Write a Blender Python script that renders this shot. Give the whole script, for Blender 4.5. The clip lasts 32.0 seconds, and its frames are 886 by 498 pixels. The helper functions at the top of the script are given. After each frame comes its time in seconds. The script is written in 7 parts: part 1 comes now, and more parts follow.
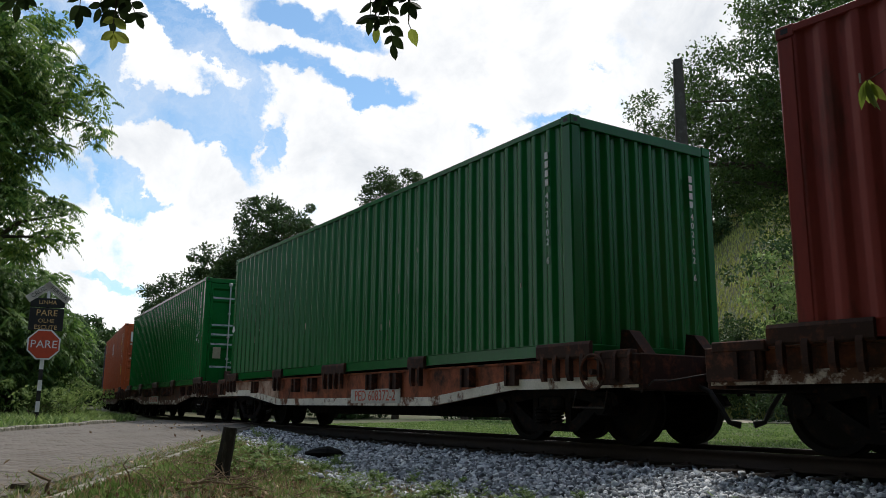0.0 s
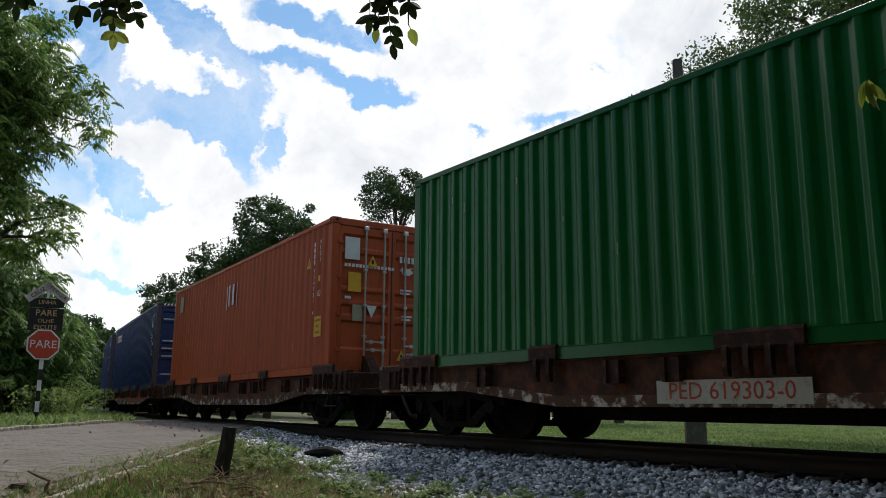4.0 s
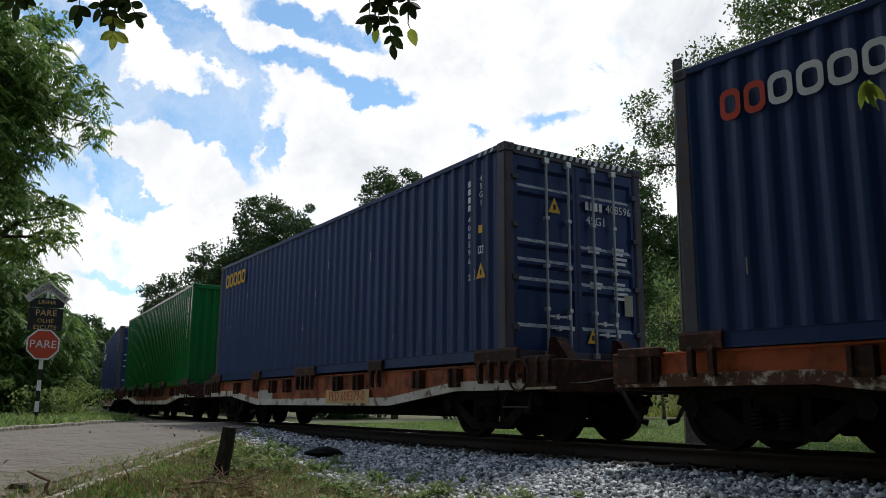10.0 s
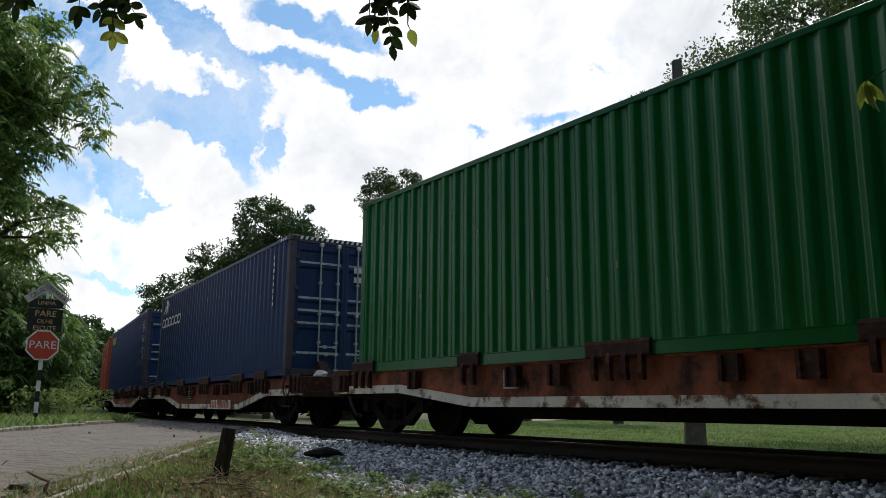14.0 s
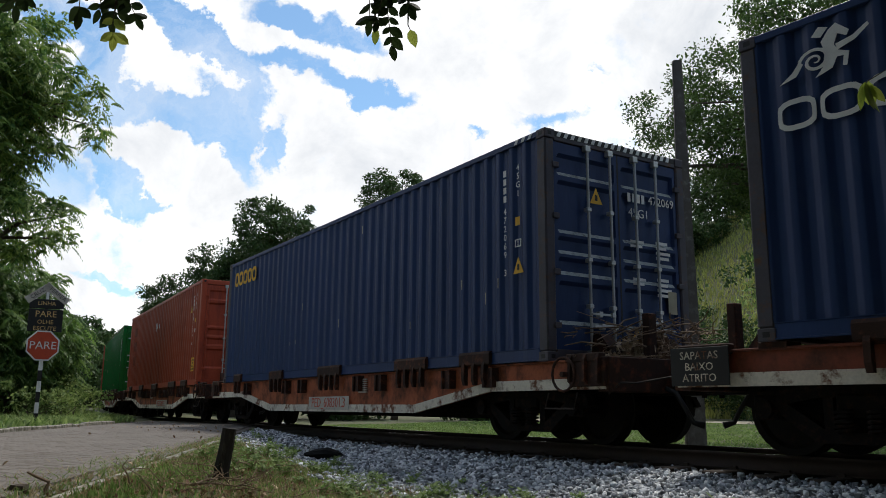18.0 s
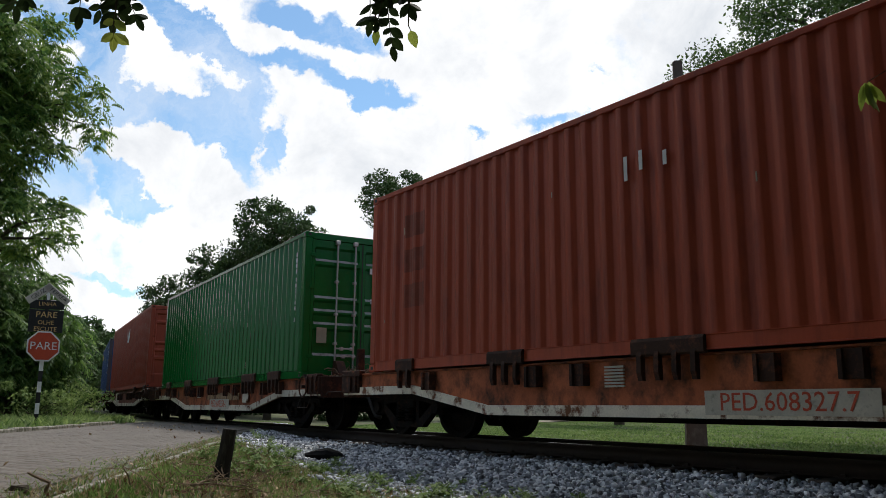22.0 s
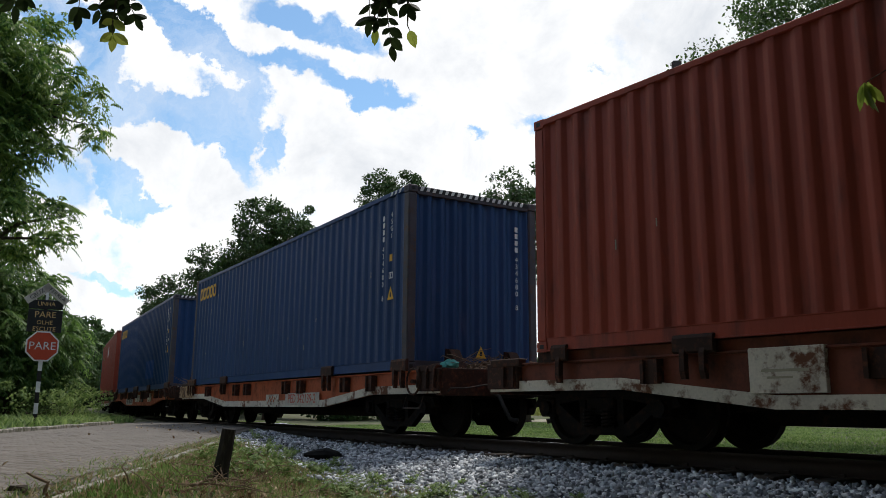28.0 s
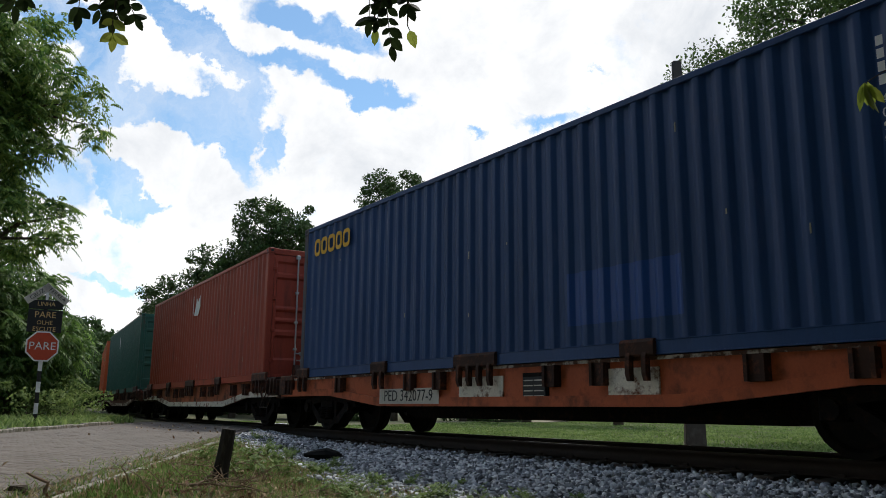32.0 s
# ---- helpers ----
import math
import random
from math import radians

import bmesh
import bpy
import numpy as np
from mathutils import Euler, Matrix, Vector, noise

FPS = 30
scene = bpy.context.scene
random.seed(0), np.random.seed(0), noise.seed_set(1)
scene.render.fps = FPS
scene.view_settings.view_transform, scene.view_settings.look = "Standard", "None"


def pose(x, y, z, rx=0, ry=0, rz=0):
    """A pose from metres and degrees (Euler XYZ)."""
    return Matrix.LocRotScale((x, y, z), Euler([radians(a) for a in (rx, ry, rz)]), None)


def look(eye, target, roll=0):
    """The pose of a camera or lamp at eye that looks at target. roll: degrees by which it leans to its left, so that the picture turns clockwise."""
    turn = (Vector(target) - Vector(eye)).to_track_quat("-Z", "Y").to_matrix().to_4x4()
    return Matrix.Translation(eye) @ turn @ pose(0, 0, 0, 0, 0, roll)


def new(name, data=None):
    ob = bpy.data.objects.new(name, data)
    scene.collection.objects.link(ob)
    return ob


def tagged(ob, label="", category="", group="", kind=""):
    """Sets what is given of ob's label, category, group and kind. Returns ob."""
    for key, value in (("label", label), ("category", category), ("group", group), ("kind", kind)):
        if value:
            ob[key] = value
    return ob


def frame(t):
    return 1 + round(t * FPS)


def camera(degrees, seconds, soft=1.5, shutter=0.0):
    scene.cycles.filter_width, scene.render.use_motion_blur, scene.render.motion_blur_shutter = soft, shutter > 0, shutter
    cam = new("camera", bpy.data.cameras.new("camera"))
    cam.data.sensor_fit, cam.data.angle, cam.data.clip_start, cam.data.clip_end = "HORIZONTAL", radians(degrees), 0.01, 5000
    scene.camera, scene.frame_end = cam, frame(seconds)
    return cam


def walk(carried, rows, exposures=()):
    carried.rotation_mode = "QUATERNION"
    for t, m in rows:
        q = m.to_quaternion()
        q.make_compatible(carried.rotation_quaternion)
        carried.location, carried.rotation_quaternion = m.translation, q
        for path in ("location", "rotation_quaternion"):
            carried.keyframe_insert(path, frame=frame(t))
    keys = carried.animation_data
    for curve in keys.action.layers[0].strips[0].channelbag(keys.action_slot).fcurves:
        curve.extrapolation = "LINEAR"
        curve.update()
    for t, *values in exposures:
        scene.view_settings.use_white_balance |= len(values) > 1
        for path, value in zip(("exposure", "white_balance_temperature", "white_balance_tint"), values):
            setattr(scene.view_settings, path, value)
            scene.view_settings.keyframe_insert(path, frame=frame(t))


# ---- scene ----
# ---- camera ----
EYE = Vector((0.0, -7.448, 0.408))
YAW, PITCH, ROLL = -48.51, 11.025, 0.48
cam = camera(57.15, 32.0, 0.65, 0.03)


def aim(t, dx, dy):
    a, b = radians(YAW - dx * 0.0398), radians(PITCH + dy * 0.0398)
    return (t, look(EYE, EYE + Vector((math.sin(a) * math.cos(b), math.cos(a) * math.cos(b), math.sin(b))), ROLL))


walk(cam, [aim(*r) for r in ((0, 1, 0), (8, 0, 0), (11.5, 0, 0), (13, -.5, .7), (16.5, -.5, 1.7), (19, 0, 2.3), (22, .6, 3), (25, 0, 3.3), (28, -1, 3), (32, -1, 3.2))])

# ---- world, sun ----
SUN_AZ, SUN_EL = radians(-30), radians(58)
scene.view_settings.exposure = 0.0
world = bpy.data.worlds.new("sky")
scene.world = world
world.use_nodes = True


def build_world():
    nt = world.node_tree
    nt.nodes.clear()
    N = nt.nodes.new

    def link(a, b):
        nt.links.new(a, b)

    def mth(op, a, b=None, c=None, clamp=False):
        n = N("ShaderNodeMath")
        n.operation, n.use_clamp = op, clamp
        for i, v in enumerate((a, b, c)):
            if v is None:
                continue
            if isinstance(v, (int, float)):
                n.inputs[i].default_value = v
            else:
                link(v, n.inputs[i])
        return n.outputs[0]

    def dot(v, k):
        n = N("ShaderNodeVectorMath")
        n.operation = "DOT_PRODUCT"
        link(v, n.inputs[0])
        n.inputs[1].default_value = k
        return n.outputs["Value"]

    tc = N("ShaderNodeTexCoord")
    d = tc.outputs["Generated"]
    a, b = radians(YAW), radians(PITCH)
    fw = Vector((math.sin(a) * math.cos(b), math.cos(a) * math.cos(b), math.sin(b)))
    rt = Vector((math.cos(a), -math.sin(a), 0))
    up = rt.cross(fw)
    f = mth("MAXIMUM", dot(d, fw), 0.25)
    u, v = mth("DIVIDE", dot(d, rt), f), mth("DIVIDE", dot(d, up), f)
    # position on a plane before the sky, stirred so that the clouds' edges curl
    comb = N("ShaderNodeCombineXYZ")
    link(u, comb.inputs[0]), link(v, comb.inputs[1])
    stir = None
    for sc_, am in ((7.0, 0.055), (26.0, 0.026), (70.0, 0.009)):
        nzc = N("ShaderNodeTexNoise")
        nzc.inputs["Scale"].default_value, nzc.inputs["Detail"].default_value, nzc.inputs["Roughness"].default_value = sc_, 7, 0.6
        link(comb.outputs[0], nzc.inputs["Vector"])
        sub_ = N("ShaderNodeVectorMath")
        sub_.operation = "SUBTRACT"
        link(nzc.outputs["Color"], sub_.inputs[0])
        sub_.inputs[1].default_value = (0.5, 0.5, 0.5)
        scl = N("ShaderNodeVectorMath")
        scl.operation = "SCALE"
        link(sub_.outputs[0], scl.inputs[0])
        scl.inputs["Scale"].default_value = am * 2
        add_ = N("ShaderNodeVectorMath")
        link(stir or comb.outputs[0], add_.inputs[0]), link(scl.outputs[0], add_.inputs[1])
        stir = add_.outputs[0]
    flat = N("ShaderNodeVectorMath")
    flat.operation = "MULTIPLY"
    flat.inputs[1].default_value = (1, 1, 0)
    link(stir, flat.inputs[0])
    front = mth("MULTIPLY_ADD", dot(d, fw), 4.0, -1.0, clamp=True)

    def nz(scale, detail, rough=0.55, vec=None, dist=0.0):
        n = N("ShaderNodeTexNoise")
        n.inputs["Scale"].default_value, n.inputs["Detail"].default_value = scale, detail
        n.inputs["Roughness"].default_value, n.inputs["Distortion"].default_value = rough, dist
        link(vec or d, n.inputs["Vector"])
        return n.outputs["Fac"]

    big, mid, fine = nz(2.2, 6), nz(8.0, 9, 0.62, None, 0.3), nz(22.0, 8, 0.65)
    wob = mth("ADD", mth("MULTIPLY_ADD", mid, 1.3, -0.65), mth("MULTIPLY_ADD", fine, 1.1, -0.55))
    # openings of blue sky: centre, half axes, turn (degrees), depth
    holes = tuple(((x - 784) / 1439, (441 - y) / 1439, ax / 1439, ay / 1439, turn, depth) for x, y, ax, ay, turn, depth in (
        (345, 48, 140, 28, 44, 1.6), (300, 206, 165, 34, 10, 1.5), (178, 120, 42, 100, 0, 1.4), (412, 240, 95, 30, 64, 1.3), (212, 318, 80, 27, 48, 1.35), (275, 352, 40, 13, 20, 1.0),
        (488, 250, 20, 40, 0, 1.1), (505, 22, 95, 32, 14, 1.15), (510, 118, 72, 22, 14, 1.15), (640, 166, 90, 25, 8, 1.3), (575, 62, 110, 20, 14, .95), (430, 190, 40, 26, 0, .8),
        (200, 497, 75, 13, 3, .8), (850, 240, 34, 10, -20, .5), (965, 214, 60, 16, 0, .55), (100, 25, 95, 45, 0, 1.2), (60, 330, 60, 30, 0, .4), (1040, 120, 40, 9, 0, .3), (90, 300, 90, 60, 0, .8)))
    gap = None
    for x, y, ax, ay, turn, depth in holes:
        m = N("ShaderNodeMapping")
        m.vector_type = "TEXTURE"
        m.inputs["Location"].default_value = (x, y, 0)
        m.inputs["Rotation"].default_value = (0, 0, -radians(turn))
        m.inputs["Scale"].default_value = (ax * 1.3, ay * 1.3, 1)
        link(flat.outputs[0], m.inputs["Vector"])
        ln = N("ShaderNodeVectorMath")
        ln.operation = "LENGTH"
        link(m.outputs[0], ln.inputs[0])
        g = mth("MULTIPLY", mth("SUBTRACT", 1.0, ln.outputs["Value"], clamp=True), depth)
        gap = g if gap is None else mth("ADD", gap, g)
    gap = mth("MULTIPLY", mth("MULTIPLY", gap, front), 1.45)
    behind = mth("MULTIPLY", mth("SUBTRACT", 1.0, front), mth("MULTIPLY_ADD", big, 2.0, -0.35, clamp=True))
    clear = mth("ADD", mth("ADD", gap, mth("MULTIPLY", behind, 0.8)), mth("MULTIPLY", wob, 1.0))
    cover = N("ShaderNodeMapRange")
    cover.interpolation_type = "SMOOTHSTEP"
    link(clear, cover.inputs["Value"])
    for k, val in (("From Min", 0.06), ("From Max", 0.70), ("To Min", 1.0), ("To Max", 0.0)):
        cover.inputs[k].default_value = val
    # thin veils inside the openings
    veil = N("ShaderNodeMapRange")
    link(nz(5.0, 9, 0.66, flat.outputs[0], 0.8), veil.inputs["Value"])
    for k, val in (("From Min", 0.48), ("From Max", 0.74), ("To Min", 0.0), ("To Max", 0.65)):
        veil.inputs[k].default_value = val
    cover_all = mth("MAXIMUM", cover.outputs[0], veil.outputs[0])
    sky = N("ShaderNodeTexSky")
    sky.sky_type, sky.sun_disc, sky.sun_elevation, sky.sun_rotation = "NISHITA", False, SUN_EL, SUN_AZ
    sky.air_density, sky.dust_density, sky.ozone_density = 1.0, 0.3, 1.4
    bg = N("ShaderNodeBackground")
    bg.inputs["Strength"].default_value = 0.15
    deep = N("ShaderNodeHueSaturation")
    deep.inputs["Saturation"].default_value = 1.12
    deep.inputs["Hue"].default_value = 0.492
    link(sky.outputs[0], deep.inputs["Color"])
    link(deep.outputs[0], bg.inputs["Color"])
    # clouds: white where the sun is behind them, grey on their undersides
    shade = N("ShaderNodeValToRGB")
    link(mth("ADD", mth("MULTIPLY", mid, 0.5), mth("MULTIPLY", big, 0.5)), shade.inputs[0])
    e = shade.color_ramp.elements
    e[0].position, e[0].color = 0.33, (0.56, 0.60, 0.66, 1)
    e[1].position, e[1].color = 0.56, (1.0, 1.0, 1.0, 1)
    cl = N("ShaderNodeBackground")
    link(shade.outputs[0], cl.inputs["Color"])
    cl.inputs["Strength"].default_value = 1.15
    mix = N("ShaderNodeMixShader")
    link(cover_all, mix.inputs[0]), link(bg.outputs[0], mix.inputs[1]), link(cl.outputs[0], mix.inputs[2])
    out = N("ShaderNodeOutputWorld")
    link(mix.outputs[0], out.inputs[0])


build_world()
sun = new("sun", bpy.data.lights.new("sun", "SUN"))
sun.data.energy, sun.data.angle, sun.data.color = 2.4, radians(9), (1.0, 0.95, 0.87)
SUN_DIR = Vector((math.sin(SUN_AZ) * math.cos(SUN_EL), math.cos(SUN_AZ) * math.cos(SUN_EL), math.sin(SUN_EL)))
sun.matrix_world = look(SUN_DIR * 60, (0, 0, 0))

# ---- materials ----


def mat(name, base, rough=0.6, metal=0.0, vary=0.25, scale=6.0, other=None, amount=0.0, fine=60.0, bump=0.15, dist=0.01,
        rand=0.0, streak=0.0, other_rough=None, sharp=0.08, spec=0.3):
    """Paint, wood, stone and soil: a base colour varied at two scales, a second colour in patches, fine relief."""
    m = bpy.data.materials.new(name)
    m.use_nodes = True
    nt = m.node_tree
    N, L = nt.nodes.new, nt.links.new
    bs = nt.nodes["Principled BSDF"]
    tc, info = N("ShaderNodeTexCoord"), N("ShaderNodeObjectInfo")
    off = N("ShaderNodeVectorMath")
    off.operation = "ADD"
    shift = N("ShaderNodeMath")
    shift.operation = "MULTIPLY"
    L(info.outputs["Random"], shift.inputs[0])
    shift.inputs[1].default_value = 37.0
    mp = N("ShaderNodeMapping")
    mp.inputs["Scale"].default_value = (1, 1, 1 - streak)
    L(tc.outputs["Object"], mp.inputs["Vector"])
    L(mp.outputs[0], off.inputs[0]), L(shift.outputs[0], off.inputs[1])

    def noise_at(s, detail=5, rough_=0.6):
        n = N("ShaderNodeTexNoise")
        n.inputs["Scale"].default_value, n.inputs["Detail"].default_value, n.inputs["Roughness"].default_value = s, detail, rough_
        L(off.outputs[0], n.inputs["Vector"])
        return n.outputs["Fac"]

    n1, n2 = noise_at(scale), noise_at(fine, 3)
    add = N("ShaderNodeMath")
    add.operation = "MULTIPLY_ADD"
    L(n2, add.inputs[0])
    add.inputs[1].default_value = 0.5
    L(n1, add.inputs[2])
    ramp = N("ShaderNodeMapRange")
    L(add.outputs[0], ramp.inputs["Value"])
    ramp.inputs["From Min"].default_value, ramp.inputs["From Max"].default_value = 0.4, 1.1
    ramp.inputs["To Min"].default_value, ramp.inputs["To Max"].default_value = 1 - vary, 1 + vary
    val = ramp.outputs[0]
    if rand:
        r = N("ShaderNodeMapRange")
        L(info.outputs["Random"], r.inputs["Value"])
        r.inputs["To Min"].default_value, r.inputs["To Max"].default_value = 1 - rand, 1 + rand
        k = N("ShaderNodeMath")
        k.operation = "MULTIPLY"
        L(val, k.inputs[0]), L(r.outputs[0], k.inputs[1])
        val = k.outputs[0]
    mul = N("ShaderNodeVectorMath")
    mul.operation = "SCALE"
    mul.inputs[0].default_value = base
    L(val, mul.inputs["Scale"])
    col = mul.outputs[0]
    bs.inputs["Roughness"].default_value, bs.inputs["Metallic"].default_value = rough, metal
    bs.inputs["Specular IOR Level"].default_value = spec
    if other:
        n3 = noise_at(scale * 2.3, 8, 0.68)
        th = N("ShaderNodeMapRange")
        L(n3, th.inputs["Value"])
        edge = 0.72 - 0.44 * amount
        th.inputs["From Min"].default_value, th.inputs["From Max"].default_value = edge - sharp, edge + sharp
        mx = N("ShaderNodeMix")
        mx.data_type = "RGBA"
        L(th.outputs[0], mx.inputs[0]), L(col, mx.inputs[6])
        mul2 = N("ShaderNodeVectorMath")
        mul2.operation = "SCALE"
        mul2.inputs[0].default_value = other
        L(val, mul2.inputs["Scale"])
        L(mul2.outputs[0], mx.inputs[7])
        col = mx.outputs[2]
        if other_rough is not None:
            rr = N("ShaderNodeMapRange")
            L(th.outputs[0], rr.inputs["Value"])
            rr.inputs["To Min"].default_value, rr.inputs["To Max"].default_value = rough, other_rough
            L(rr.outputs[0], bs.inputs["Roughness"])
    L(col, bs.inputs["Base Color"])
    if bump:
        bp = N("ShaderNodeBump")
        bp.inputs["Strength"].default_value, bp.inputs["Distance"].default_value = bump, dist
        L(add.outputs[0], bp.inputs["Height"])
        L(bp.outputs[0], bs.inputs["Normal"])
    return m


def leaf_mat(name, dark, light, rough=0.55, thru=0.35):
    """Leaves, each piece with a tone of its own; some light passes through."""
    m = bpy.data.materials.new(name)
    m.use_nodes = True
    nt = m.node_tree
    N, L = nt.nodes.new, nt.links.new
    bs = nt.nodes["Principled BSDF"]
    geo = N("ShaderNodeNewGeometry")
    mx = N("ShaderNodeMix")
    mx.data_type = "RGBA"
    mx.inputs[6].default_value, mx.inputs[7].default_value = (*dark, 1), (*light, 1)
    tcl, nl, ml = N("ShaderNodeTexCoord"), N("ShaderNodeTexNoise"), N("ShaderNodeMapRange")
    nl.inputs["Scale"].default_value, nl.inputs["Detail"].default_value = 0.9, 4
    L(tcl.outputs["Object"], nl.inputs["Vector"]), L(nl.outputs["Fac"], ml.inputs["Value"])
    for k_, v_ in (("From Min", 0.3), ("From Max", 0.7), ("To Min", -0.35), ("To Max", 0.35)):
        ml.inputs[k_].default_value = v_
    ad = N("ShaderNodeMath")
    ad.use_clamp = True
    L(geo.outputs["Random Per Island"], ad.inputs[0]), L(ml.outputs[0], ad.inputs[1])
    L(ad.outputs[0], mx.inputs[0])
    L(mx.outputs[2], bs.inputs["Base Color"])
    bs.inputs["Roughness"].default_value = rough
    bs.inputs["Specular IOR Level"].default_value = 0.3
    tr = N("ShaderNodeBsdfTranslucent")
    L(mx.outputs[2], tr.inputs["Color"])
    ms = N("ShaderNodeMixShader")
    ms.inputs[0].default_value = thru
    L(bs.outputs[0], ms.inputs[1]), L(tr.outputs[0], ms.inputs[2])
    L(ms.outputs[0], nt.nodes["Material Output"].inputs["Surface"])
    return m


RUST = (0.085, 0.038, 0.02)
M_GREEN = mat("green_paint", (0.006, 0.125, 0.025), 0.25, 0, 0.22, 1.6, (0.009, 0.12, 0.034), 0.18, 30, 0.05, 0.006, 0.06, 0.75, spec=0.22)
M_TEAL = mat("grey_green_paint", (0.03, 0.11, 0.085), 0.5, 0, 0.2, 1.6, (0.10, 0.07, 0.05), 0.1, 30, 0.05, 0.006, 0.05, 0.7, spec=0.2)
M_ORANGE = mat("orange_red_paint", (0.44, 0.088, 0.03), 0.5, 0, 0.2, 1.5, (0.22, 0.06, 0.034), 0.2, 30, 0.05, 0.006, 0.08, 0.8, spec=0.2)
M_BRICK = mat("faded_orange_red_paint", (0.34, 0.064, 0.038), 0.5, 0, 0.2, 1.5, (0.20, 0.046, 0.032), 0.25, 30, 0.05, 0.006, 0.08, 0.8, spec=0.2)
M_RED = mat("faded_red_paint", (0.25, 0.042, 0.032), 0.5, 0, 0.22, 1.5, (0.11, 0.035, 0.025), 0.25, 30, 0.05, 0.006, 0.08, 0.8, spec=0.2)
M_RED2 = mat("sun_faded_red_paint", (0.40, 0.073, 0.034), 0.48, 0, 0.2, 1.5, (0.26, 0.048, 0.028), 0.3, 30, 0.05, 0.006, 0.08, 0.8, spec=0.2)
# Pale tone that paints the sky's gleam on upward door ledges.
M_LEDGE = mat("sky_lit_pale_ledge", (0.34, 0.38, 0.37), 0.5, 0, 0.3, 4, (0.12, 0.14, 0.13), 0.35, 40, 0.1)
M_DARKROD = mat("dark_iron_rod", (0.035, 0.03, 0.027), 0.6, 0.2, 0.3, 5, RUST, 0.3, 50, 0.1)
M_BLUE = mat("navy_blue_paint", (0.020, 0.043, 0.122), 0.45, 0, 0.22, 1.6, (0.04, 0.063, 0.135), 0.2, 30, 0.05, 0.006, 0.08, 0.8, spec=0.2)
M_BLUE2 = mat("blue_paint", (0.022, 0.06, 0.16), 0.45, 0, 0.22, 1.6, (0.05, 0.08, 0.18), 0.2, 30, 0.05, 0.006, 0.06, 0.8, spec=0.2)
M_BLUEPATCH = mat("fresh_blue_paint", (0.014, 0.066, 0.25), 0.42, 0, 0.12, 1.6, None, 0, 30, 0.05, 0.006)
M_FLANGE0 = mat("dulled_white_board", (0.52, 0.48, 0.41), 0.6, 0, 0.2, 5, (0.25, 0.24, 0.2), 0.2, 60, 0.05)
M_STAIN = mat("dark_removed_lettering", (0.22, 0.046, 0.024), 0.6, 0, 0.3, 6, None, 0, 40, 0.05)
M_POST = mat("weathered_post_steel", (0.075, 0.07, 0.085), 0.6, 0, 0.3, 3, (0.12, 0.06, 0.03), 0.25, 40, 0.1, 0.006, 0.1)
M_ROD = mat("galvanised_steel", (0.50, 0.51, 0.50), 0.45, 0.55, 0.15, 8, RUST, 0.08, 50, 0.08, 0.004)
M_SILL = mat("rusty_red_sill_paint", (0.40, 0.105, 0.04), 0.65, 0, 0.35, 1.5, (0.05, 0.025, 0.016), 0.40, 40, 0.25, 0.008, 0.25, 0.2, 0.8, 0.12)
M_SILL_BROWN = mat("red_brown_sill_paint", (0.20, 0.05, 0.026), 0.65, 0, 0.3, 1.5, (0.06, 0.028, 0.018), 0.35, 40, 0.2, 0.008, 0.15, 0.2, 0.8, 0.12)
M_SILL_PALE = mat("faded_chipped_sill_paint", (0.55, 0.37, 0.27), 0.7, 0, 0.4, 1.3, (0.20, 0.075, 0.035), 0.45, 40, 0.25, 0.008, 0.1, 0.2, 0.8, 0.10)
M_SILL_DARK = mat("dark_rusted_sill_steel", (0.055, 0.024, 0.014), 0.75, 0, 0.35, 1.8, (0.21, 0.06, 0.023), 0.38, 40, 0.25, 0.008, 0.25, 0.2, 0.8, 0.12)
M_FLANGE = mat("chipped_white_flange_paint", (0.66, 0.60, 0.50), 0.65, 0, 0.3, 1.6, (0.15, 0.06, 0.03), 0.36, 40, 0.25, 0.006, 0.2, 0, 0.8, 0.05)
M_FLANGE_WORN = mat("worn_white_flange_paint", (0.58, 0.51, 0.43), 0.65, 0, 0.3, 2.2, (0.10, 0.045, 0.025), 0.62, 40, 0.25, 0.006, 0.2, 0, 0.8, 0.05)
M_BOARD = mat("stained_bare_board", (0.34, 0.22, 0.13), 0.8, 0, 0.4, 3, (0.12, 0.06, 0.035), 0.42, 40, 0.3, 0.008, 0, 0.3, 0.8, 0.06)
M_SILL2 = mat("orange_red_sill_paint", (0.46, 0.10, 0.032), 0.6, 0, 0.25, 1.8, (0.11, 0.04, 0.022), 0.25, 40, 0.2, 0.008, 0.15, 0.2, 0.8, 0.12)
M_DRYLEAF = leaf_mat("fallen_brown_leaves", (0.15, 0.075, 0.04), (0.55, 0.42, 0.28), 0.8, 0.1)
M_WEED = leaf_mat("weed_leaves", (0.11, 0.19, 0.05), (0.33, 0.43, 0.15), 0.6, 0.45)
M_CHAR = mat("charred_wood", (0.006, 0.006, 0.006), 0.9, 0, 0.4, 9, None, 0, 60, 0.6, 0.02)
M_BAG = mat("turquoise_plastic_bag", (0.10, 0.42, 0.36), 0.4, 0, 0.2, 9, None, 0, 60, 0.3, 0.01)
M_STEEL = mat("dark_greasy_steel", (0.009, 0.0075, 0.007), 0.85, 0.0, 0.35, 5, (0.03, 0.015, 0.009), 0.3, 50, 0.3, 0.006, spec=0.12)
M_BRACKET = mat("rust_brown_bracket_steel", (0.038, 0.017, 0.011), 0.8, 0, 0.35, 4, (0.13, 0.042, 0.02), 0.3, 50, 0.3, 0.006, 0.25)
